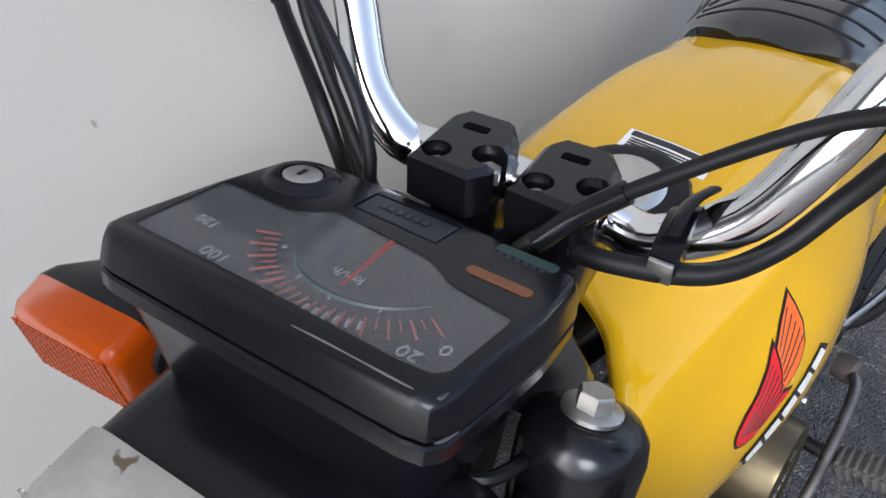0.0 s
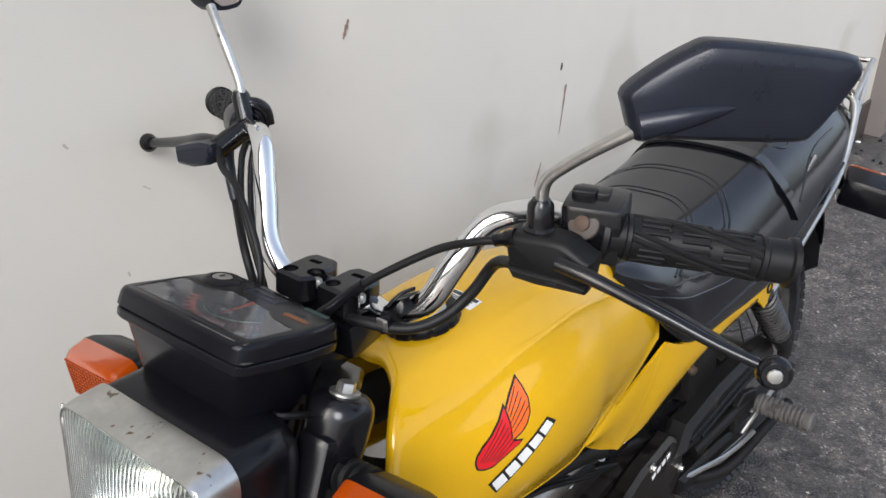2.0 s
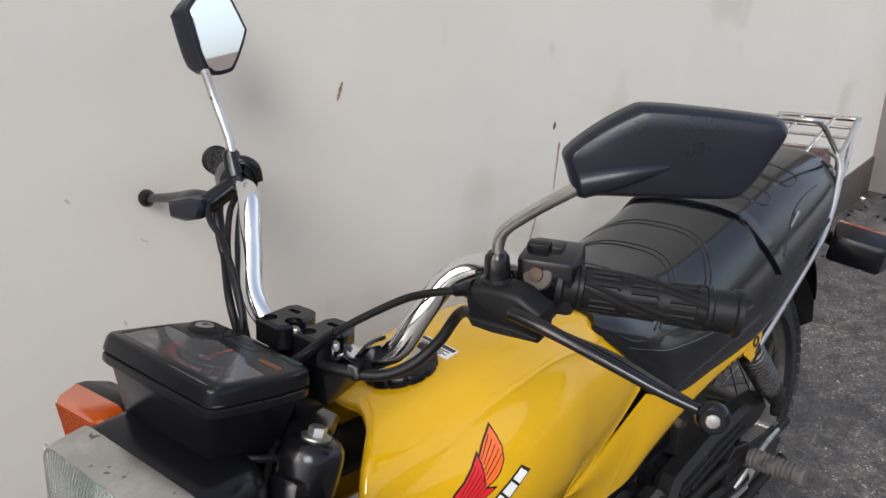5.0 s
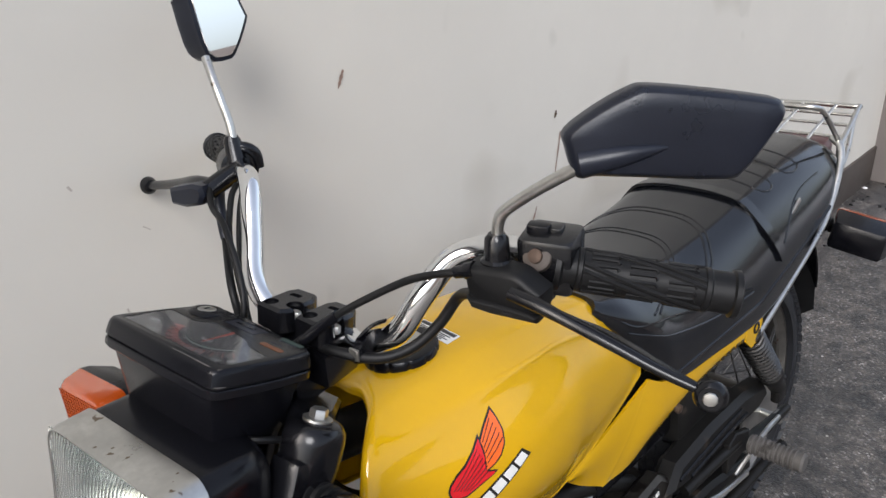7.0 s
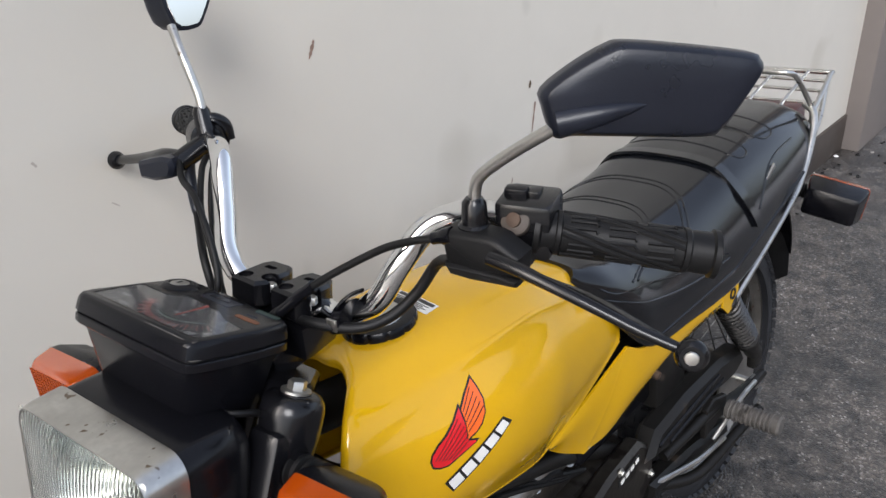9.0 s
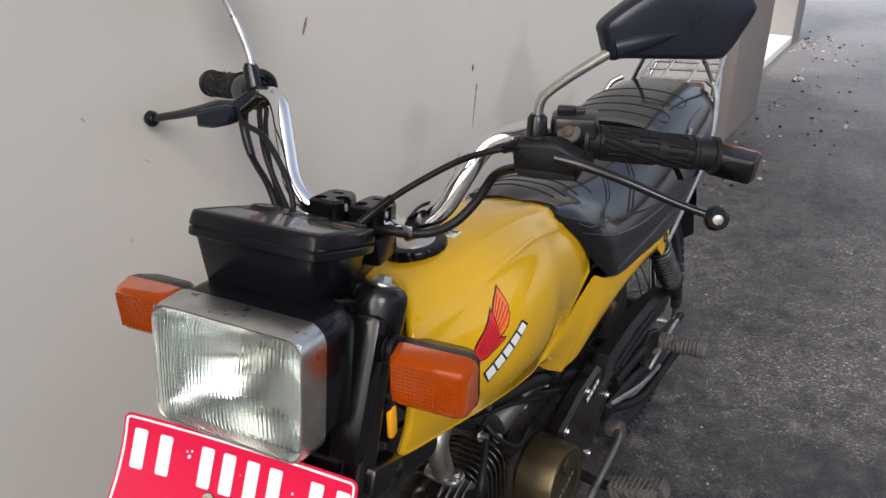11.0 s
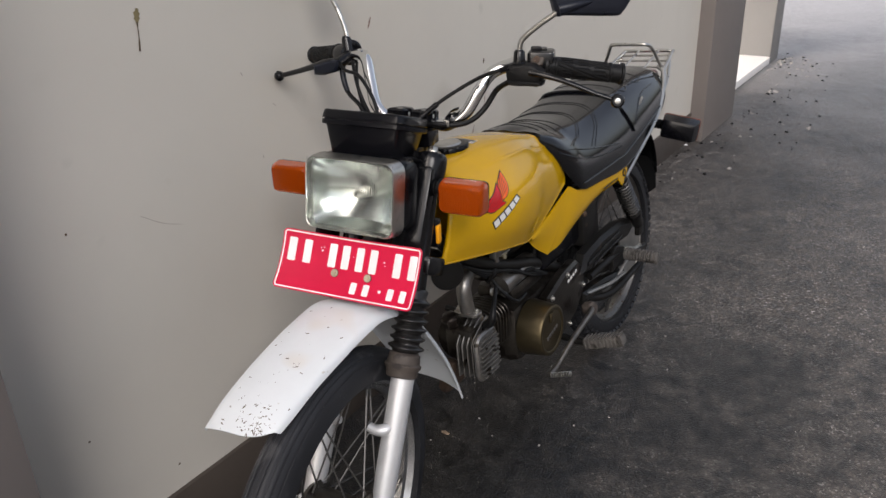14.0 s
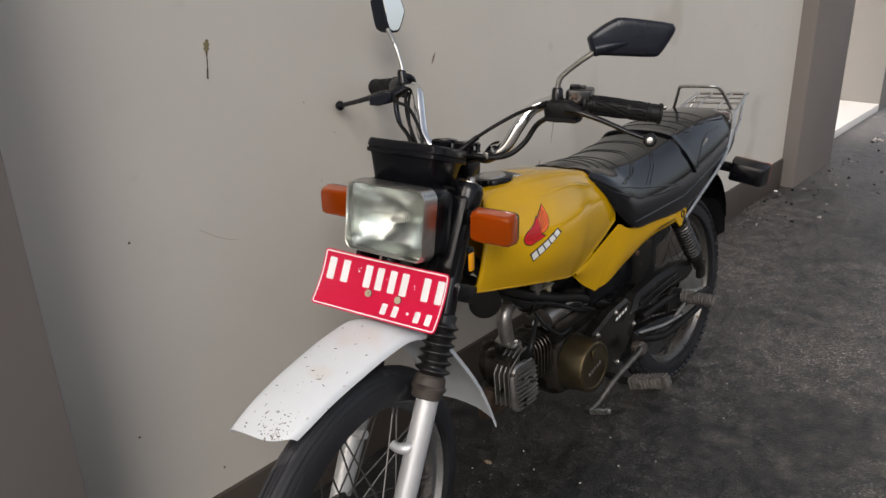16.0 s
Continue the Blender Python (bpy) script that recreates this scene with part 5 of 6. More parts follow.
# left switch box
sw = on_fork("switch_box", box((0.2425, 0.409, 1.024), (0.043, 0.043, 0.046), 0.005, Matrix.Rotation(0.2, 4, "Z")), WORN_ENAMEL, "black handlebar switch box with chipped paint")
on_fork("switch_lug", box((0.2290, 0.404, 1.030), (0.020, 0.030, 0.030), 0.004, Matrix.Rotation(0.2, 4, "Z")), WORN_ENAMEL, "", sw)
on_fork("switch_base", box((0.234, 0.398, 1.002), (0.030, 0.034, 0.030), 0.008), WORN_ENAMEL, "", sw)
on_fork("horn_button", lathe((0.241, 0.3890, 1.0330), (0.05, -0.85, 0.52), [(-0.006, 0.0115), (0.003, 0.0115), (0.0045, 0.0095)], 18), DUSTY_RUBBER, "scuffed screw boss", sw)
on_fork("switch_screw", lathe((0.241, 0.3855, 1.0350), (0.05, -0.85, 0.52), [(0, 0.0058), (0.003, 0.0056), (0.0042, 0.0035)], 12), RUST, "rusty screw", sw)
on_fork("switch_slider", box((0.2335, 0.404, 1.0490), (0.018, 0.011, 0.009), 0.002, Matrix.Rotation(0.2, 4, "Z")), PLASTIC, "", sw)
on_fork("switch_button", box((0.2450, 0.412, 1.0480), (0.010, 0.014, 0.006), 0.0015, Matrix.Rotation(0.2, 4, "Z")), WORN_ENAMEL, "", sw)
# clutch perch under a rubber boot, and its lever
BOOT = [(0.1915, 1.0225), (0.1935, 1.017), (0.1956, 1.003), (0.2047, 0.9972), (0.228, 0.9985), (0.2426, 0.9997), (0.258, 1.0015), (0.26, 1.016), (0.26, 1.02), (0.2545, 1.0225), (0.2482, 1.026), (0.243, 1.0295), (0.237, 1.0312), (0.2253, 1.031), (0.2103, 1.0295), (0.1975, 1.028), (0.193, 1.026)]
boot = loft([[Vector((p[0], y, p[1])) for p in (inset(BOOT, d) if d else BOOT)] for y, d in ((0.3560, 0.0050), (0.3570, 0.0025), (0.3595, 0.0006), (0.3630, 0.0), (0.3780, 0.0), (0.3805, 0.003))])
perch = on_fork("clutch_perch", boot, RUBBER, "black rubber boot over the clutch perch")
FOOT = [(0.1965, 1.003), (0.202, 0.9945), (0.22, 0.994), (0.243, 0.996), (0.259, 0.9972), (0.2605, 1.0035), (0.243, 1.0045), (0.22, 1.0035)]
on_fork("boot_lip", loft([[Vector((p[0], y, p[1])) for p in (inset(FOOT, d) if d else FOOT)] for y, d in ((0.3525, 0.0022), (0.3540, 0.0006), (0.3565, 0.0), (0.3750, 0.0))]), RUBBER, "lower lip of the boot", perch)
on_fork("boot_slot", box((0.2340, 0.3522, 0.9998), (0.0075, 0.0010, 0.0022), 0.0004, Matrix.Rotation(-0.06, 4, "Y")), DIAL, "", perch)
on_fork("boot_ferrule", lathe((0.1970, 0.3615, 1.0225), (-1, -0.1, -0.35), [(-0.004, 0.0070), (0.004, 0.0068), (0.006, 0.0052), (0.014, 0.0050)], 14), PLASTIC, "", perch)
LEV = [(0.240, 0.350, 1.020), (0.256, 0.349, 1.0185), (0.270, 0.348, 1.0165), (0.286, 0.347, 1.0135), (0.304, 0.347, 1.009), (0.325, 0.349, 1.002), (0.355, 0.353, 0.991), (0.384, 0.358, 0.982)]
# the blade: a round ridge with a flat web behind it
WEB = [0.0, 0.0, 0.0004, 0.0030, 0.0070, 0.0076, 0.0050, 0.0008]
RAD = [0.0064, 0.0064, 0.0062, 0.0056, 0.0054, 0.0052, 0.0048, 0.0045]
lev_rings = []
for (x, y, z), deep, r in zip(spline(LEV, 4), spline([(q, 0, 0) for q in WEB], 4), spline([(q, 0, 0) for q in RAD], 4)):
    ring = []
    for k in range(16):
        an = 2 * math.pi * k / 16
        thick = math.cos(an) * r[0] * (0.85 if math.sin(an) >= -0.1 else 0.55)
        down = math.sin(an) * r[0] * (1 if math.sin(an) > 0 else 1 + 2 * deep[0] / r[0])
        ring.append(Vector((x, y, z)) + Vector((-0.15, -0.93, 0.30)) * down + Vector((0.1, 0.30, 0.93)) * thick)
    lev_rings.append(ring)
lever = on_fork("clutch_lever", loft(lev_rings), ENAMEL, "black clutch lever with a worn ball end")
on_fork("lever_ball", lathe((0.388, 0.357, 0.981), (0.3, -1, 0.25), [(-0.007, 0.006), (-0.005, 0.010), (0, 0.0118), (0.004, 0.0105), (0.006, 0.008)], 20), ENAMEL, "", lever)
on_fork("ball_wear", lathe((0.3898, 0.3505, 0.9826), (0.3, -1, 0.25), [(0, 0.0052), (0.0010, 0.0046), (0.0014, 0.002)], 9), CHROME_DULL, "bare worn metal", lever)
# mirrors
on_fork("mirror_mount", lathe((0.2135, 0.374, 1.018), (-0.03, 0.05, 1), [(0, 0.012), (0.012, 0.013), (0.014, 0.0105), (0.030, 0.0095), (0.034, 0.0065)], 16), ENAMEL)
MC = Vector((0.3297, 0.4181, 1.1384))
MU, MV = Vector((0.8369, 0.5473, 0.0)).normalized(), Vector((-0.0692, 0.1058, 0.992)).normalized()
MW = MU.cross(MV)
MOUT = [(-0.0757, 0.0019), (-0.0553, 0.0174), (-0.0335, 0.0288), (-0.0208, 0.0310), (0.0176, 0.0264), (0.0600, 0.0195), (0.0665, 0.0156), (0.0692, 0.0100), (0.0659, 0.0017), (0.0537, -0.0181), (0.0451, -0.0291), (0.0342, -0.0347), (-0.0172, -0.0319), (-0.0552, -0.0295), (-0.0636, -0.0310), (-0.0696, -0.0268), (-0.0751, -0.0093)]
OUTM = spline(MOUT, 3, True)
MIRROR_OUTLINE = [(float(p[0]), float(p[1])) for p in OUTM]


def mirror_ring(d, h):
    return [MC + MU * p[0] * (1 - d / 0.075) + MV * (p[1] * (1 - d / 0.036)) + MW * h for p in MIRROR_OUTLINE]


mir = on_fork("rear_view_mirror", loft([mirror_ring(0.003, -0.012), mirror_ring(0.0, -0.010), mirror_ring(0.0, 0.002), mirror_ring(0.0008, 0.0045), mirror_ring(0.0042, 0.0098), mirror_ring(0.0058, 0.0106), mirror_ring(0.016, 0.0114), mirror_ring(0.030, 0.0118)]), PLASTIC_GREY, "angular black plastic mirror on a chrome stem")
on_fork("mirror_glass", loft([[p - MW * h for p in mirror_ring(0.005, -0.0122)] for h in (0, 0.001)]), MIRROR, "", mir)
on_fork("mirror_socket", tube([MC + MU * -0.0655 + MV * -0.0195 + MW * 0.006, MC + MU * -0.040 + MV * -0.0145 + MW * 0.009, MC + MU * -0.020 + MV * -0.011 + MW * 0.010, MC + MU * -0.008 + MV * -0.0092 + MW * 0.0105], [0.0105, 0.0080, 0.0045, 0.0012], 14, 4), PLASTIC_GREY, "", mir)
on_fork("mirror_stem", tube([(0.2125, 0.3765, 1.045), (0.2135, 0.377, 1.060), (0.220, 0.377, 1.072), (0.245, 0.377, 1.093), (0.277, 0.378, 1.116)], 0.0048, 12, 5), CHROME_DULL, "", mir)
# wall-side mirror, twisted to face across the bike
RC = Vector((-0.224, 0.512, 1.158))
RN = Vector((0.985, -0.05, 0.18)).normalized()
RU = Vector((0.05, 0.985, 0)).normalized()
RV = RN.cross(RU)
if RV.z < 0:
    RV = -RV
RP = [(float(p[0]) * 0.93, float(p[1]) * 0.97) for p in spline([(-0.034, -0.038), (-0.006, -0.047), (0.010, -0.040), (0.036, -0.010), (0.037, 0.002), (0.024, 0.042), (0.012, 0.048), (-0.008, 0.048), (-0.034, 0.034), (-0.038, 0.02)], 3, True)]


def r_ring(d, h, sh=0.0):
    return [RC + RU * (p[0] + sh) + RV * p[1] + RN * h for p in (inset(RP, d) if d else RP)]


mir2 = on_fork("rear_view_mirror", loft([r_ring(0.012, -0.028, -0.014), r_ring(0.004, -0.020, -0.008), r_ring(0.0, -0.006, 0), r_ring(0.0, 0.001), r_ring(0.0025, 0.002)]), PLASTIC_GREY, "angular black plastic mirror, glass turned across the bike")
on_fork("mirror_glass", loft([r_ring(0.004, 0.0021), r_ring(0.0045, 0.003)]), MIRROR, "clear mirror glass", mir2)
on_fork("mirror_stem", tube([(-0.170, 0.457, 1.040), (-0.176, 0.460, 1.060), (-0.190, 0.463, 1.092), (-0.216, 0.476, 1.122)], 0.0048, 12, 5), CHROME_DULL, "", mir2)
on_fork("mirror_mount", lathe((-0.168, 0.456, 1.004), (-0.15, 0.05, 1), [(0, 0.013), (0.012, 0.014), (0.016, 0.011), (0.036, 0.0095), (0.042, 0.0065)], 16), ENAMEL)
# throttle side: housing, brake perch and lever
th = on_fork("throttle_housing", lathe((-0.165, 0.456, 1.009), (-0.85, 0.5, -0.1), [(0, 0.014), (0.002, 0.021), (0.026, 0.022), (0.040, 0.019), (0.042, 0.014)], 22), ENAMEL, "black throttle housing")
on_fork("throttle_guide", tube([(-0.172, 0.456, 1.033), (-0.163, 0.466, 1.031), (-0.157, 0.474, 1.022), (-0.154, 0.475, 1.006)], [0.005, 0.006, 0.006, 0.0045], 10, 4), ENAMEL, "curved cable guide", th)
PER = [(-0.0300, -0.0085), (-0.0080, -0.0130), (0.0180, -0.0115), (0.0270, -0.0020), (0.0270, 0.0090), (0.0120, 0.0120), (-0.0270, 0.0095)]
bp = on_fork("brake_perch", slab(PER, (-0.1885, 0.4170, 0.9925), (0.975, 0.04, 0.22), (-0.22, 0.06, 0.975), 0.022, 0.004), PLASTIC_GREY, "worn black brake lever perch")
on_fork("perch_clamp", tube([(-0.170, 0.412, 0.998), (-0.166, 0.430, 1.004), (-0.164, 0.450, 1.009)], 0.0115, 12, 3), ENAMEL, "", bp)
RLEV = [(-0.165, 0.415, 1.004), (-0.200, 0.420, 0.998), (-0.240, 0.430, 0.986), (-0.285, 0.441, 0.972), (-0.335, 0.451, 0.958)]
lev2 = on_fork("brake_lever", tube(RLEV, [0.008, 0.009, 0.007, 0.006, 0.0055], 12, 5, flat=0.75), ENAMEL, "black brake lever with ball end")
on_fork("lever_ball", lathe((-0.338, 0.452, 0.957), (-1, 0.2, -0.3), [(-0.009, 0.006), (-0.005, 0.0095), (0, 0.0112), (0.006, 0.009), (0.009, 0.004)], 18), ENAMEL, "", lev2)


def cable(pts, r=0.0034, material=RUBBER, label="black rubber-sheathed control cable"):
    return on_fork("control_cable", tube(pts, r, 10, 6), material, label)


cable([(0.1974, 0.3608, 1.0232), (0.186, 0.3590, 1.0190), (0.165, 0.3560, 1.0125), (0.1320, 0.3560, 0.9960), (0.0855, 0.3402, 0.9661), (0.0561, 0.3302, 0.9419), (0.0318, 0.3101, 0.9174), (0.0312, 0.2843, 0.8689)])
cable([(0.204, 0.366, 1.008), (0.1965, 0.3690, 0.9977), (0.1670, 0.3890, 0.9770), (0.1481, 0.3828, 0.9461), (0.1306, 0.3633, 0.9268), (0.1079, 0.3430, 0.9205), (0.0687, 0.3306, 0.9218), (0.0236, 0.3425, 0.9063), (0.0099, 0.3094, 0.8695)], 0.0050, RUBBER, "thick black wiring sheath along the handlebar")
cable([(-0.1690, 0.4130, 1.0076), (-0.1602, 0.4060, 1.0000), (-0.1395, 0.3899, 0.9930), (-0.0934, 0.3663, 0.9857), (-0.0475, 0.3355, 0.9294), (-0.0600, 0.3076, 0.8495)])
r2 = cable([(-0.1640, 0.4220, 1.0040), (-0.1655, 0.4202, 0.9859), (-0.1489, 0.4062, 0.9482), (-0.0934, 0.3600, 0.9301), (-0.0709, 0.3458, 0.8795), (-0.0586, 0.3219, 0.8503)], 0.0042)
on_fork("cable_boot", tube([(-0.1635, 0.4220, 1.0000), (-0.1652, 0.4202, 0.9840), (-0.1590, 0.4140, 0.9640), (-0.1489, 0.4062, 0.9482)], [0.0062, 0.0060, 0.0058, 0.0052], 12, 4), PLASTIC_GREY, "", r2)
cable([(-0.1462, 0.4307, 1.0023), (-0.1348, 0.4119, 0.9956), (-0.1139, 0.3849, 0.9690), (-0.0940, 0.3707, 0.9392), (-0.0509, 0.3413, 0.8967)])
cable([(-0.1400, 0.4350, 1.0000), (-0.1330, 0.4190, 0.9800), (-0.1180, 0.3980, 0.9480), (-0.0880, 0.3700, 0.9050), (-0.060, 0.345, 0.870)], 0.0030)
on_fork("cable_sleeve", tube([(0.0735, 0.3368, 0.9570), (0.0561, 0.3302, 0.9419), (0.0430, 0.3210, 0.9290)], 0.0052, 12, 4), PLASTIC, "black sleeve over the cable's lower end")
# strap clip that ties the wiring to the bar, with a bare metal strip at its front
band, thin = [], []
for k in range(24):
    an = 2 * math.pi * k / 24
    band.append((0.0185 * math.cos(an) + 0.001, 0.0150 * math.sin(an)))
for x in (-0.0062, 0.0062):
    thin.append([Vector((0.0925 + x, 0.3510 + p[0], 0.9225 + p[1] + 0.45 * x)) for p in band])
clip = on_fork("cable_clip", loft(thin), PLASTIC, "black strap clip round handlebar and wiring")
on_fork("clip_strip", box((0.0925, 0.3325, 0.9250), (0.0105, 0.0024, 0.0115), 0.0006), STEEL, "bare metal strip", clip)
flap = tube([(0.0925, 0.3400, 0.9370), (0.0930, 0.3500, 0.9405), (0.0950, 0.3600, 0.9420), (0.1000, 0.3690, 0.9425)], 0.0055, 10, 4, flat=0.32)
on_fork("clip_tail", flap, PLASTIC, "", clip)

# dried mud flecks on the front mudguard, thickest near its tip
GUARD_TREE = tree_of(guard_geo)
rmud = random.Random(3)
mud = Geo()
for k in range(130):
    y = (-0.185 + 0.016 * rmud.gauss(0, 1)) if k % 3 else -0.205 + 0.28 * rmud.random() ** 1.4
    x = (0.006 + 0.018 * rmud.gauss(0, 1)) if k % 3 else 0.055 * (2 * rmud.random() - 1)
    hit, nrm, _, _ = GUARD_TREE.ray_cast(Vector((x, y, 1.0)), Vector((0, 0, -1)))
    if hit is None:
        continue
    s0 = 0.0004 + 0.0008 * rmud.random() ** 2
    an = rmud.random() * 6.28
    u = nrm.orthogonal().normalized()
    w = nrm.cross(u)
    o = len(mud.v)
    for j in range(6):
        q = an + j * 1.047
        c0, s1 = 3.0 * s0 * math.cos(j * 1.047) * (0.7 + 0.6 * rmud.random()), s0 * math.sin(j * 1.047) * (0.7 + 0.6 * rmud.random())
        mud.v.append(tuple(hit + nrm * 0.0003 + u * (c0 * math.cos(an) - s1 * math.sin(an)) + w * (c0 * math.sin(an) + s1 * math.cos(an))))
    mud.f.append(tuple(range(o, o + 6)))
tagged(on_fork("mud_fleck", mud, DIRT, "", front_guard, 0), "dried dark mud flecks", kind="stuff")

# ---- engine and frame ----
for sx in (1, -1):
    on_bike("frame_tube", tube([(sx * 0.03, 0.36, 0.70), (sx * 0.045, 0.43, 0.615), (sx * 0.048, 0.58, 0.535), (sx * 0.05, 0.73, 0.478), (sx * 0.055, 0.86, 0.40), (sx * 0.055, 0.90, 0.33)], 0.0135, 12, 5), FRAME_BLACK, "grimy black frame tube")
    on_bike("seat_rail", tube([(sx * 0.05, 0.70, 0.60), (sx * 0.085, 0.88, 0.605), (sx * 0.10, 1.08, 0.610), (sx * 0.10, 1.28, 0.650), (sx * 0.085, 1.44, 0.70)], 0.0125, 12, 4), FRAME_BLACK, "black seat frame rail")
    on_bike("swingarm", tube([(sx * 0.07, 0.89, 0.375), (sx * 0.085, 1.05, 0.335), (sx * 0.098, 1.20, 0.306), (sx * 0.100, 1.32, 0.294)], [0.018, 0.019, 0.018, 0.013], 12, 4, flat=0.7), FRAME_BLACK, "black swingarm")
on_bike("backbone", tube([(0, 0.35, 0.77), (0, 0.5, 0.735), (0, 0.66, 0.67), (0, 0.80, 0.56), (0, 0.90, 0.42)], 0.026, 14, 4), FRAME_BLACK, "black frame backbone")
on_bike("head_tube", cone((0, 0.352, 0.82), (0, 0.262, 0.66), 0.031), FRAME_BLACK, "black steering head")
on_bike("air_box", box((0, 0.86, 0.53), (0.14, 0.24, 0.17), 0.02), PLASTIC, "black plastic air filter box")
on_bike("battery_box", box((0.02, 0.99, 0.50), (0.13, 0.10, 0.13), 0.012), FRAME_BLACK, "black battery box")
horn = on_bike("horn", lathe((0.05, 0.375, 0.603), (0.75, -0.6, 0), [(-0.02, 0.015), (-0.012, 0.028), (0, 0.034), (0.006, 0.034), (0.009, 0.028), (0.010, 0.008)], 24), FRAME_BLACK, "round black horn")
on_bike("fuel_tap", box((0.085, 0.505, 0.602), (0.02, 0.024, 0.026), 0.004).join(cone((0.085, 0.505, 0.590), (0.085, 0.51, 0.578), 0.005)), ALLOY, "alloy fuel tap under the tank")
for k, (y, z) in enumerate(((0.43, 0.60), (0.47, 0.58))):
    on_bike("fuel_hose", tube([(0.08, 0.51, 0.56), (0.078, 0.50, 0.55), (0.05, 0.52, 0.53 - 0.01 * k), (0.03, 0.54, 0.535)], 0.0035, 8, 5), RUBBER)

engine = on_bike("engine", box((0.0, 0.735, 0.350), (0.150, 0.300, 0.150), 0.03), DARK_ALLOY, "grimy horizontal single-cylinder engine")
on_bike("crankcase_top", box((0.0, 0.70, 0.430), (0.10, 0.16, 0.05), 0.015), DARK_ALLOY, "", engine)
cyl_dir = Vector((0, -1, 0.07)).normalized()
on_bike("cylinder", lathe((0, 0.60, 0.392), cyl_dir, [(0, 0.048), (0.15, 0.048)], 24), DARK_ALLOY, "", engine)
for k in range(8):
    d = 0.018 + k * 0.0125
    c = Vector((0, 0.60, 0.392)) + cyl_dir * d
    on_bike("cylinder_fin", slab(round_rect(0.104, 0.104, 0.028, 4), c + Vector((0.008, 0, -0.002)), (1, 0, 0), Vector((1, 0, 0)).cross(cyl_dir) * -1, 0.0035, 0.001), DARK_ALLOY, "", engine)
head_c = Vector((0, 0.60, 0.392)) + cyl_dir * 0.155
on_bike("cylinder_head", box(head_c + Vector((0.020, 0.012, 0)), (0.074, 0.056, 0.080), 0.012), DARK_ALLOY, "grimy alloy cylinder head", engine)
for k in range(4):
    x = 0.024 + k * 0.0112
    q = 0.006 * math.sin(k * 0.4)
    on_bike("head_fin", slab([(0.412 + q, 0.338), (0.470, 0.333), (0.496, 0.345), (0.498, 0.440), (0.488, 0.456), (0.466, 0.454 - q), (0.424 + q, 0.428), (0.413 + q, 0.414)], (x, 0, 0), (0, 1, 0), (0, 0, 1), 0.0032, 0.0009), ALLOY, "", engine)
hc = Vector((0.068, 0.452, 0.384))
on_bike("head_cover", slab([(p[0], p[1]) for p in round_rect(0.088, 0.112, 0.026, 5)], hc, (0, 1, 0), (0, 0, 1), 0.012, 0.004), ALLOY, "ribbed alloy side cover of the head", engine)
for k in range(9):
    z = -0.043 + k * 0.0108
    w = 0.036 if abs(z) < 0.035 else 0.028
    on_bike("cover_rib", box(hc + Vector((0.0155, 0, z)), (0.008, 2 * w, 0.0042), 0.0012), ALLOY, "", engine)
on_bike("tappet_cover", lathe((-0.004, 0.445, 0.445), (0, -0.3, 1), [(0, 0.021), (0.018, 0.021), (0.022, 0.018), (0.026, 0.012)], 6), DARK_ALLOY, "", engine)
# intake pipe and carburettor
on_bike("intake_pipe", tube([(0.022, 0.475, 0.462), (0.022, 0.468, 0.500), (0.020, 0.472, 0.528), (0.016, 0.500, 0.546), (0.012, 0.530, 0.545)], 0.0165, 16, 5), ALLOY, "curved alloy intake pipe", engine)
on_bike("intake_flange", slab(round_rect(0.062, 0.034, 0.014, 4), (0.022, 0.475, 0.458), (1, 0, 0), (0, 1, 0), 0.009, 0.002), ALLOY, "", engine)
on_bike("intake_flange", slab(round_rect(0.058, 0.034, 0.014, 4), (0.013, 0.524, 0.545), (1, 0, 0), (0, 0, 1), 0.009, 0.002), ALLOY, "", engine)
for dx in (-0.022, 0.022):
    on_bike("flange_bolt", bolt((0.022 + dx, 0.475, 0.467), (0, 0, 1), 0.005, 0.006), STEEL, "", engine)
carb = on_bike("carburettor", lathe((0.01, 0.575, 0.500), (0, 0, 1), [(0, 0.020), (0.004, 0.026), (0.035, 0.027), (0.038, 0.021), (0.075, 0.021), (0.078, 0.024), (0.086, 0.022), (0.092, 0.012)], 22).join(cone((0.01, 0.535, 0.545), (0.01, 0.64, 0.54), 0.021)), DARK_ALLOY, "grimy alloy carburettor")
on_bike("air_hose", tube([(0.01, 0.63, 0.54), (0.01, 0.69, 0.54), (0.0, 0.76, 0.535)], 0.026, 14, 4), RUBBER, "black rubber air hose")
on_bike("starter_hump", tube([(0.03, 0.60, 0.470), (0.035, 0.68, 0.480), (0.03, 0.76, 0.470)], 0.026, 14, 4), ALLOY, "", engine)
for k, (y, z, r) in enumerate(((0.548, 0.575, 0.007), (0.60, 0.568, 0.006), (0.575, 0.598, 0.009), (0.56, 0.505, 0.006))):
    on_bike("carb_fitting", bolt((0.034, y, z - 0.03), (1, 0, 0.2), r, 0.012), (STEEL, BRONZE, ALLOY, STEEL)[k], "", carb)
on_bike("choke_lever", tube([(0.040, 0.552, 0.548), (0.052, 0.570, 0.560), (0.058, 0.606, 0.562)], [0.004, 0.0035, 0.005], 8, 4, flat=0.5), STEEL, "", carb)
on_bike("throttle_cable", tube([(0.01, 0.575, 0.59), (0.015, 0.565, 0.625), (0.035, 0.50, 0.645), (0.05, 0.42, 0.66)], 0.0035, 8, 5), RUBBER)
on_bike("drain_pipe", tube([(0.03, 0.57, 0.50), (0.055, 0.572, 0.472), (0.072, 0.60, 0.44), (0.062, 0.66, 0.43)], 0.0042, 8, 5), RUBBER)
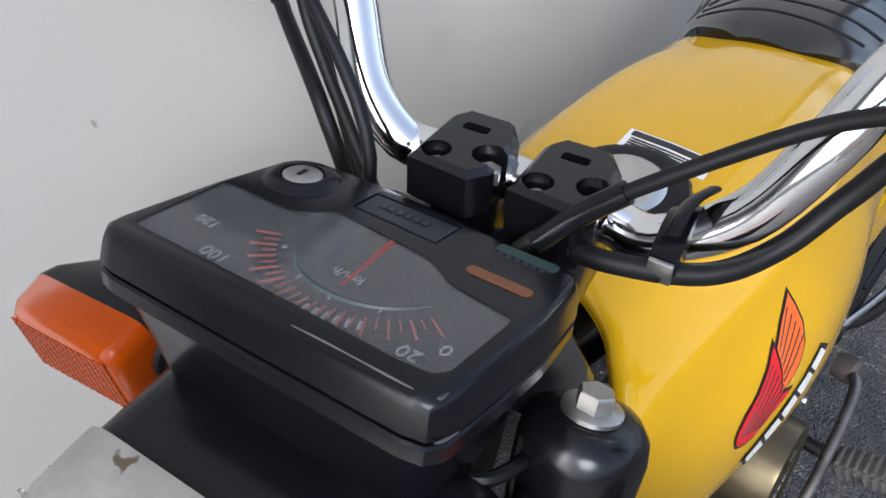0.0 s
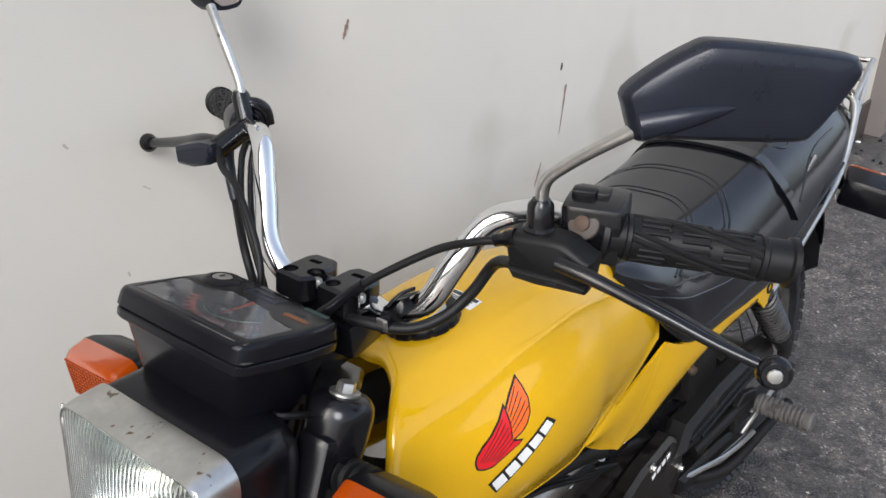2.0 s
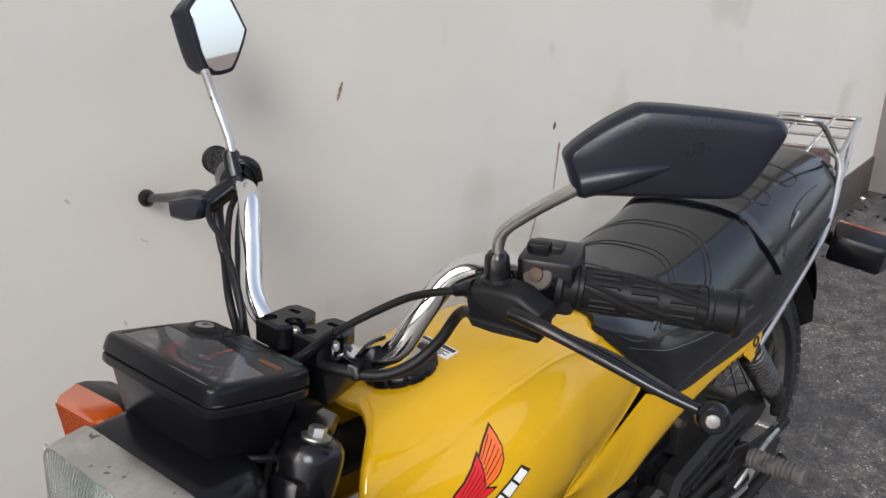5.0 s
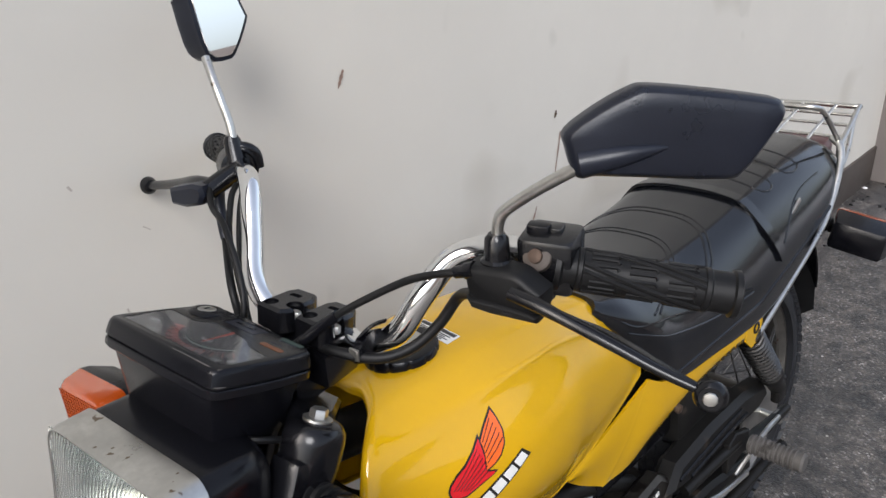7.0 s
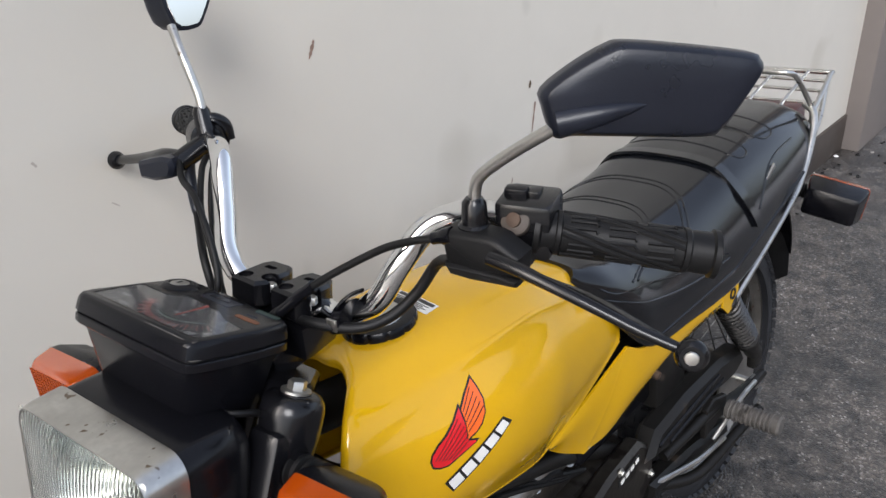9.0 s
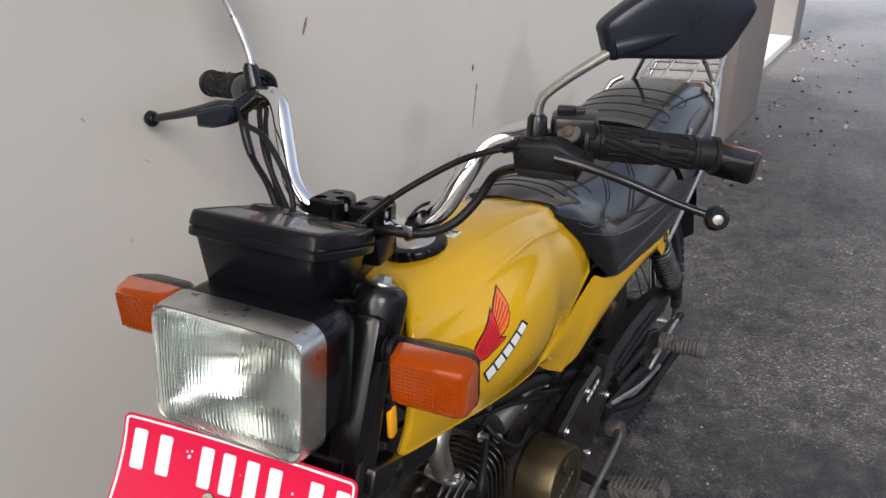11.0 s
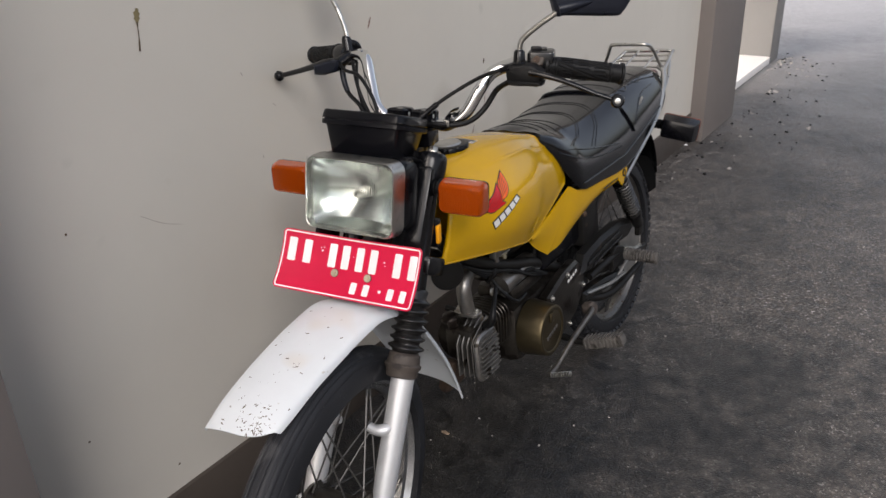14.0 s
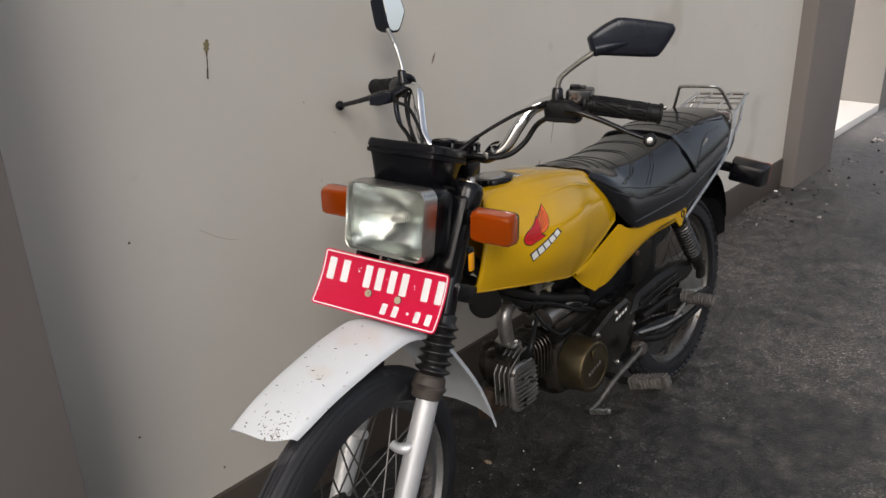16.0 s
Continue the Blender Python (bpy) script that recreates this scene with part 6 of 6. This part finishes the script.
on_bike("plug_cap", tube([(0.045, 0.475, 0.425), (0.082, 0.470, 0.455), (0.084, 0.480, 0.480), (0.070, 0.52, 0.51)], [0.010, 0.010, 0.006, 0.0042], 10, 5), RUBBER, "black spark plug cap and lead")
for y, z in ((0.56, 0.462), (0.64, 0.472), (0.72, 0.462)):
    on_bike("case_bolt", bolt((0.052, y + 0.02, z), (0.6, 0, 1), 0.0052, 0.006), STEEL, "", engine)
# flywheel cover
FC = Vector((0.072, 0.650, 0.352))
on_bike("flywheel_cover", lathe(FC, (1, 0, 0), [(0, 0.0665), (0.012, 0.0655), (0.030, 0.0635), (0.054, 0.0610), (0.0590, 0.0595), (0.0608, 0.0565), (0.0605, 0.0515), (0.0585, 0.0490), (0.0585, 0.006)], 48), BRONZE, "bronze painted flywheel cover", engine)
on_bike("cover_strap", box(FC + Vector((0.0605, -0.002, 0.034)), (0.006, 0.016, 0.024), 0.003), BRONZE, "", engine)
for k in range(5):
    on_bike("emblem_bar", box(FC + Vector((0.060, -0.024 + k * 0.0112, -0.010 + k * 0.0030)), (0.002, 0.0075, 0.0085), 0.0006, Matrix.Rotation(0.26, 4, "X")), ALLOY, "", engine)
rear_cov = slab([(0.69, 0.285), (0.76, 0.275), (0.84, 0.30), (0.895, 0.345), (0.90, 0.405), (0.86, 0.438), (0.78, 0.430), (0.70, 0.405)], (0.070, 0, 0), (0, 1, 0), (0, 0, 1), 0.032, 0.007)
on_bike("sprocket_cover", rear_cov, DARK_ALLOY, "grimy dark sprocket cover", engine)
on_bike("cover_label", slab([(0.79, 0.413), (0.85, 0.425), (0.853, 0.410), (0.793, 0.398)], (0.1021, 0, 0), (0, 1, 0), (0, 0, 1), 0.001), STICKER_BLACK, "", engine)
for k in range(4):
    y = 0.797 + k * 0.014
    on_bike("label_bar", slab([(y, 0.409 + k * 0.0028), (y + 0.009, 0.411 + k * 0.0028), (y + 0.0095, 0.404 + k * 0.0028), (y + 0.0005, 0.402 + k * 0.0028)], (0.1033, 0, 0), (0, 1, 0), (0, 0, 1), 0.0008), STICKER_WHITE, "", engine)
for y, z in ((0.70, 0.295), (0.80, 0.290), (0.885, 0.36), (0.80, 0.423), (0.715, 0.398)):
    on_bike("case_bolt", bolt((0.101, y, z), (1, 0, 0), 0.0048, 0.005), STEEL, "", engine)
on_bike("breather_pipe", tube([(0.05, 0.72, 0.45), (0.06, 0.70, 0.475), (0.05, 0.64, 0.49), (0.03, 0.60, 0.52)], 0.006, 8, 5), RUBBER)
for k in range(3):
    on_bike("wiring", tube([(0.055 - 0.01 * k, 0.42 + 0.01 * k, 0.60), (0.06, 0.50, 0.555 - 0.006 * k), (0.062 - 0.008 * k, 0.60, 0.515), (0.06, 0.70, 0.46 + 0.005 * k), (0.065, 0.76, 0.44)], 0.004, 8, 5), RUBBER)
# exhaust header runs under the engine to the far side
on_bike("exhaust_pipe", tube([(-0.02, 0.452, 0.345), (-0.03, 0.44, 0.30), (-0.06, 0.48, 0.255), (-0.085, 0.62, 0.235), (-0.095, 0.85, 0.26), (-0.12, 1.05, 0.31), (-0.13, 1.20, 0.345)], 0.0155, 14, 5), RUST, "rusty exhaust header")
on_bike("muffler", tube([(-0.13, 1.05, 0.315), (-0.135, 1.12, 0.335), (-0.137, 1.50, 0.40)], [0.02, 0.038, 0.034], 18, 3), FRAME_BLACK, "black muffler on the wall side")

# foot controls
def peg(c, L, h, name, label, tilt):
    m = Matrix.Rotation(-tilt, 4, "Y")
    g = box(c, (L, 0.032, h), 0.006, m)
    ob = on_bike(name, g, PEG_RUBBER, label)
    n = int(L / 0.0095)
    for k in range(n):
        x = -L / 2 + 0.008 + k * (L - 0.016) / (n - 1)
        on_bike("peg_rib", box(c + m @ Vector((x, 0, h / 2 + 0.001)), (0.0042, 0.030, 0.005), 0.001, m), PEG_RUBBER, "", ob)
        on_bike("peg_rib", box(c + m @ Vector((x, -0.0165, 0)), (0.0042, 0.004, h * 0.8), 0.001, m), PEG_RUBBER, "", ob)
    return ob


peg(Vector((0.213, 0.754, 0.287)), 0.104, 0.026, "rider_footpeg", "worn grey rubber rider footpeg", 0.30)
on_bike("peg_bar", tube([(0.262, 0.755, 0.303), (0.16, 0.756, 0.272), (0.08, 0.76, 0.275), (-0.08, 0.76, 0.275), (-0.24, 0.756, 0.29)], 0.009, 10, 3), FRAME_BLACK, "black footpeg bar")
pp = on_bike("passenger_footpeg", lathe((0.128, 1.10, 0.362), (1, 0.03, -0.02), [(0, 0.012), (0.002, 0.016), (0.085, 0.0165), (0.090, 0.018), (0.094, 0.014)], 16), PEG_RUBBER, "dusty rubber passenger footpeg")
for k in range(10):
    on_bike("peg_rib", lathe((0.134 + k * 0.0078, 1.10, 0.362), (1, 0.03, -0.02), [(0, 0.0165), (0.001, 0.018), (0.003, 0.018), (0.004, 0.0165)], 14), PEG_RUBBER, "", pp)
on_bike("peg_bracket", slab([(1.04, 0.33), (1.115, 0.345), (1.12, 0.375), (1.07, 0.395), (1.045, 0.385)], (0.108, 0, 0), (0, 1, 0), (0, 0, 1), 0.012, 0.002), FRAME_BLACK, "rusty passenger peg bracket")
on_bike("peg_stay", tube([(0.10, 0.93, 0.36), (0.112, 1.03, 0.37), (0.112, 1.09, 0.365)], 0.010, 10, 3), FRAME_BLACK)
gear = on_bike("gear_lever", tube([(0.128, 0.858, 0.310), (0.150, 0.822, 0.320), (0.156, 0.70, 0.306), (0.152, 0.63, 0.278), (0.148, 0.592, 0.270)], [0.0075, 0.007, 0.0065, 0.006, 0.0065], 10, 5), WORN_STEEL, "worn dark steel gear lever with a ribbed toe peg")
toe = Geo()
for k in range(8):
    toe.join(lathe((0.152 + k * 0.0062, 0.592 + 0.0006 * k, 0.270 + 0.0017 * k), (1, 0.08, 0.27), [(0, 0.0042), (0.001, 0.0068), (0.003, 0.0068), (0.004, 0.0042)], 12))
on_bike("toe_peg", toe, STEEL, "coiled bare toe peg", gear)
on_bike("lever_cap", lathe((0.122, 0.860, 0.308), (1, -0.2, 0.2), [(-0.004, 0.016), (0.012, 0.0185), (0.020, 0.0175), (0.025, 0.012)], 20), DUSTY_RUBBER, "brown rubber cap", gear)
on_bike("side_stand", tube([(0.09, 0.92, 0.30), (0.125, 1.00, 0.285), (0.14, 1.12, 0.30), (0.150, 1.19, 0.315)], [0.011, 0.010, 0.009, 0.009], 10, 4), FRAME_BLACK, "folded black side stand")
on_bike("stand_spring", tube([(0.10, 0.90, 0.325), (0.125, 1.0, 0.315), (0.135, 1.08, 0.315)], 0.005, 8, 3), STEEL)
on_bike("brake_rod", tube([(0.115, 1.08, 0.30), (0.128, 1.16, 0.345), (0.12, 1.24, 0.33)], 0.0045, 8, 3), STEEL)
# chain case
cc = Geo()
cc.join(slab([(0.865, 0.392), (0.90, 0.436), (1.00, 0.446), (1.12, 0.442), (1.20, 0.425), (1.215, 0.395), (1.17, 0.378), (1.05, 0.390), (0.93, 0.382)], (0.070, 0, 0), (0, 1, 0), (0, 0, 1), 0.042, 0.010))
chain_case = on_bike("chain_case", cc, FRAME_BLACK, "black pressed-steel chain case")
for a, b2 in (((0.895, 0.412), (1.10, 0.424)), ((0.93, 0.396), (1.12, 0.405))):
    on_bike("case_ridge", tube([(0.1125, *a), (0.1135, (a[0] + b2[0]) / 2, (a[1] + b2[1]) / 2 + 0.002), (0.1125, *b2)], 0.0035, 8, 4), ENAMEL, "", chain_case)
lower = on_bike("lower_chain_case", slab([(0.88, 0.305), (0.885, 0.335), (1.02, 0.318), (1.16, 0.285), (1.165, 0.255), (1.02, 0.285)], (0.072, 0, 0), (0, 1, 0), (0, 0, 1), 0.036, 0.008), FRAME_BLACK, "black lower chain case")
on_bike("sprocket", lathe((0.066, 1.28, 0.296), (1, 0, 0), [(0, 0.02), (0, 0.083), (0.004, 0.083), (0.004, 0.02)], 40), STEEL, "steel rear sprocket")
for sx in (1, -1):
    top, bot = Vector((sx * 0.119, 1.086, 0.592)), Vector((sx * 0.113, 1.243, 0.392))
    d = (bot - top).normalized()
    L = (bot - top).length
    sh = on_bike("shock_absorber", lathe(top, d, [(-0.012, 0.008), (-0.010, 0.016), (0.010, 0.016), (0.014, 0.021), (0.022, 0.021), (0.024, 0.012), (L * 0.72, 0.012), (L * 0.73, 0.022), (L * 0.78, 0.022), (L * 0.80, 0.016), (L * 0.97, 0.016), (L, 0.012)], 20), FRAME_BLACK, "black coil-over rear shock absorber")
    u = d.orthogonal().normalized()
    w = d.cross(u)
    on_bike("spring", tube([top + d * (0.024 + (L * 0.70 - 0.024) * k / 140) + (u * math.cos(k * 0.56) + w * math.sin(k * 0.56)) * 0.0205 for k in range(141)], 0.0040, 7, 1), SPRING, "bare steel coil spring", sh)
    on_bike("lower_lug", box(bot + d * 0.01, (0.018, 0.034, 0.05), 0.006), FRAME_BLACK, "", sh)
# rear mudguard and tail
rows = []
for y, z, w in ((1.00, 0.60, 0.065), (1.12, 0.655, 0.068), (1.28, 0.672, 0.070), (1.42, 0.650, 0.070), (1.50, 0.60, 0.068), (1.545, 0.53, 0.064), (1.56, 0.475, 0.06)):
    rows.append([(w * v, y - 0.02 * abs(v) ** 2 * (y - 1.28) / 0.3, z - 0.025 * abs(v) ** 2) for v in (-1, -0.6, 0, 0.6, 1)])
rear_guard = on_bike("rear_mudguard", sheet(smooth_grid(rows, 4, 3), 0.003), PLASTIC, "black plastic rear mudguard")
on_bike("mud_flap", slab([(-0.055, 0.0), (0.055, 0.0), (0.06, -0.10), (0.02, -0.13), (-0.06, -0.10)], (0, 1.552, 0.50), (1, 0, 0), (0, 0.12, 1), 0.003, 0.0008), RUBBER, "", rear_guard)
tail = on_bike("tail_cowl", box((0, 1.510, 0.748), (0.135, 0.09, 0.050), 0.012), MAROON, "dark maroon tail cowl")
on_bike("tail_light", box((0, 1.557, 0.715), (0.10, 0.045, 0.055), 0.01), RED_LENS, "red tail light")
for sx in (1, -1):
    c = Vector((sx * 0.156, 1.478, 0.616))
    mt = Matrix.Rotation(sx * 0.12, 4, "Z") @ Matrix.Rotation(sx * 0.2, 4, "Y")
    hs = loft([[c + mt @ Vector((p[0], d, p[1])) for p in round_rect(w, h, 0.007, 3)] for d, w, h in ((-0.046, 0.080, 0.042), (-0.042, 0.092, 0.052), (-0.012, 0.104, 0.062), (0.008, 0.106, 0.064))])
    sg = on_bike("rear_turn_signal", hs, PLASTIC, "black rear turn signal with orange lens")
    ln = loft([[c + mt @ Vector((p[0], d, p[1])) for p in round_rect(w, h, 0.007, 3)] for d, w, h in ((0.008, 0.107, 0.065), (0.020, 0.104, 0.062), (0.026, 0.092, 0.052))])
    on_bike("lens", ln, ORANGE, "orange lens", sg)
    on_bike("stalk", lathe((sx * 0.07, 1.472, 0.630), (sx, 0, -0.15), [(0, 0.012)] + [q for k in range(5) for q in ((0.004 + k * 0.009, 0.011), (0.006 + k * 0.009, 0.0145), (0.010 + k * 0.009, 0.0145), (0.012 + k * 0.009, 0.011))], 16), RUBBER, "", sg)
# rails and carrier
for sx in (1, -1):
    on_bike("grab_rail", tube([(sx * 0.133, 1.10, 0.578), (sx * 0.137, 1.16, 0.610), (sx * 0.139, 1.29, 0.668), (sx * 0.137, 1.345, 0.695), (sx * 0.130, 1.405, 0.745), (sx * 0.118, 1.445, 0.785), (sx * 0.095, 1.462, 0.798)], 0.0065, 12, 5), CHROME_DULL, "tarnished chrome side rail")
rack = on_bike("luggage_rack", tube([(-0.075, 1.462, 0.779), (-0.062, 1.600, 0.812), (-0.05, 1.615, 0.815), (0.075, 1.618, 0.815), (0.087, 1.608, 0.813), (0.108, 1.462, 0.779)], 0.0048, 10, 4), CHROME_DULL, "tarnished chrome tubular luggage rack")
on_bike("rack_hoop", tube([(0.110, 1.468, 0.782), (0.100, 1.405, 0.858), (0.092, 1.380, 0.874), (0.075, 1.374, 0.876), (0.004, 1.374, 0.876), (-0.012, 1.380, 0.872), (-0.028, 1.40, 0.85), (-0.078, 1.468, 0.782)], 0.0048, 10, 4), CHROME_DULL, "", rack)
for y, z, w0, w1 in ((1.50, 0.789, -0.072, 0.102), (1.545, 0.799, -0.067, 0.096), (1.585, 0.807, -0.063, 0.09)):
    on_bike("rack_bar", tube([(w0, y, z), (w1, y, z)], 0.0032, 8, 1), CHROME_DULL, "", rack)
for x in (-0.018, 0.045):
    on_bike("rack_bar", tube([(x, 1.472, 0.783), (x, 1.50, 0.792), (x, 1.612, 0.816)], 0.0032, 8, 3), CHROME_DULL, "", rack)
for sx in (1, -1):
    on_bike("rack_stay", tube([(sx * 0.092 + 0.016, 1.468, 0.780), (sx * 0.102 + 0.006, 1.44, 0.70), (sx * 0.105, 1.36, 0.66)], 0.0055, 10, 3), CHROME_DULL, "", rack)
    on_bike("rack_stay", tube([(sx * 0.073 + 0.013, 1.595, 0.808), (sx * 0.09 + 0.008, 1.53, 0.74), (sx * 0.10, 1.43, 0.68)], 0.0048, 10, 3), CHROME_DULL, "", rack)

# ---- marks on the wall, litter on the ground ----
def mark(name, pts, r, label, material=DIRT):
    """A flat smear lying on the wall along (y, z) points."""
    p = spline(pts, 4)
    rr = spline([(v, 0) for v in r], 4)
    V, Fc = [], []
    for i, q in enumerate(p):
        a = p[min(i + 1, len(p) - 1)] - p[max(i - 1, 0)]
        a = a / (np.linalg.norm(a) + 1e-9)
        w = rr[i][0] * (1 + 0.35 * math.sin(i * 2.3))
        V += [(0.0012, q[0] - a[1] * w, q[1] + a[0] * w), (0.0012, q[0] + a[1] * w, q[1] - a[0] * w)]
        if i:
            Fc.append((2 * i - 2, 2 * i - 1, 2 * i + 1, 2 * i))
    return tagged(part(name, Geo().add(V, Fc), material), label, "stain", kind="structure")


SCUFF = mat("scuff_brown", (0.27, 0.18, 0.14), 0.9, var=0.3, scale=60, fine=300, bump=0)
OLIVE = mat("stain_olive", (0.22, 0.18, 0.09), 0.9, var=0.3, scale=80, fine=300, bump=0)
mark("wall_stain", [(0.087, 1.142), (0.084, 1.132), (0.082, 1.118)], [0.002, 0.006, 0.003], "olive drip stain on the wall", OLIVE)
mark("wall_stain", [(0.082, 1.120), (0.081, 1.098), (0.077, 1.069)], [0.0016, 0.0009, 0.0022], "thin dark drip on the wall")
mark("wall_stain", [(0.727, 1.034), (0.721, 1.022), (0.714, 1.008)], [0.0014, 0.0030, 0.0012], "small brown scuff on the wall", SCUFF)
mark("wall_stain", [(1.248, 0.838), (1.247, 0.830), (1.244, 0.823)], [0.0018, 0.0040, 0.0016], "small dark dot on the wall")
mark("wall_stain", [(1.264, 0.790), (1.256, 0.745), (1.245, 0.690)], [0.0028, 0.0020, 0.0009], "long thin brown streak on the wall", SCUFF)
mark("wall_stain", [(1.188, 0.648), (1.178, 0.625), (1.166, 0.600)], [0.0010, 0.0026, 0.0008], "thin brown streak on the wall", SCUFF)
mark("wall_stain", [(-0.138, 0.798), (-0.138, 0.793)], [0.0018, 0.0018], "tiny dark speck on the wall")
mark("wall_stain", [(-0.193, 0.391), (-0.194, 0.387)], [0.002, 0.002], "tiny dark speck on the wall")
mark("wall_stain", [(-0.02, 0.215), (-0.021, 0.210)], [0.002, 0.002], "tiny dark speck on the wall")
SCRATCH = mat("wall_scratch", (0.42, 0.38, 0.33), 0.8, var=0.1, bump=0)
mark("wall_scratch", [(0.010, 0.776), (0.055, 0.745), (0.098, 0.727)], [0.0005, 0.0008, 0.0004], "faint curved scratch in the paint", SCRATCH)
mark("wall_scratch", [(0.377, 0.905), (0.386, 0.897)], [0.001, 0.0006], "faint scratch in the paint", SCRATCH)
mark("wall_scratch", [(0.300, 0.986), (0.304, 0.979)], [0.0018, 0.001], "faint chip in the paint", SCRATCH)
mark("wall_scratch", [(0.331, 0.802), (0.332, 0.795)], [0.0014, 0.001], "faint chip in the paint", SCRATCH)
rnd = random.Random(7)
LEAF = mat("dry_leaf", (0.22, 0.16, 0.11), 0.8, var=0.3, scale=60, fine=300, bump=0.1)
PEBBLE = mat("pale_pebble", (0.32, 0.30, 0.28), 0.8, var=0.25, scale=60, fine=300)


def scrap(x, y, s, material, name, label):
    n = 7
    ang = rnd.random() * 6.28
    V = [(x + s * (0.6 + 0.5 * rnd.random()) * math.cos(ang + 6.28 * k / n) * 1.3, y + s * (0.6 + 0.5 * rnd.random()) * math.sin(ang + 6.28 * k / n) * 0.8, 0.001 + rnd.random() * s * 0.3) for k in range(n)]
    V.append((x, y, 0.002 + s * 0.45))
    V += [(a, b3, 0.0) for a, b3, _ in V[:n]]
    F = [(k, (k + 1) % n, n) for k in range(n)] + [(n + 1 + k, n + 1 + (k + 1) % n, (k + 1) % n, k) for k in range(n)]
    return tagged(part(name, Geo().add(V, F), material), label, name.replace("_", " "))


scrap(0.272, 0.586, 0.011, LEAF, "dry_leaf", "small curled dry leaf lying on the asphalt")
scrap(0.02, 3.27, 0.011, PLATE_WHITE, "paper_scrap", "tiny white paper scrap on the asphalt")
litter = Geo()


def chip(g, x, y, s):
    b0 = len(g.v)
    a = rnd.random() * 6.28
    pts = []
    for k in range(5):
        r = s * (0.6 + 0.6 * rnd.random())
        pts.append((x + r * math.cos(a + k * 1.257), y + r * math.sin(a + k * 1.257)))
    g.v += [(p[0], p[1], -0.001) for p in pts] + [(x + (p[0] - x) * 0.6, y + (p[1] - y) * 0.6, s * (0.3 + 0.4 * rnd.random())) for p in pts]
    g.f += [tuple(b0 + 5 + k for k in range(5))] + [(b0 + k, b0 + (k + 1) % 5, b0 + 5 + (k + 1) % 5, b0 + 5 + k) for k in range(5)]


for k in range(2600):
    x, y = 0.02 + 3.4 * rnd.random() ** 1.2, -0.9 + 7.5 * rnd.random() ** 1.1
    chip(litter, x, y, 0.0012 + 0.0035 * rnd.random() ** 4)
tagged(part("gravel_chips", litter, PEBBLE, smooth=0), "scattered pale stone chips bedded in the asphalt", "gravel", kind="stuff")
rubble, dark_rubble = Geo(), Geo()
for k in range(230):
    y = 2.5 + 3.2 * rnd.random()
    near = rnd.random() ** 2.8 * 0.40
    x = (0.012 if y < 3.38 else 0.12) + near
    chip(dark_rubble if rnd.random() < 0.7 else rubble, x, y, 0.003 + 0.011 * rnd.random() ** 3)
for k in range(110):
    chip(rubble if rnd.random() < 0.75 else dark_rubble, -0.05 + abs(rnd.gauss(0, 0.15)), 5.52 + rnd.gauss(0, 0.16), 0.003 + 0.012 * rnd.random() ** 2)
tagged(part("rubble", rubble, PEBBLE, smooth=0), "pale grit swept against the wall foot", "rubble", kind="stuff")
tagged(part("dark_grit", dark_rubble, RUBBER, smooth=0), "dark grit and crumbs along the wall foot", "rubble", kind="stuff")
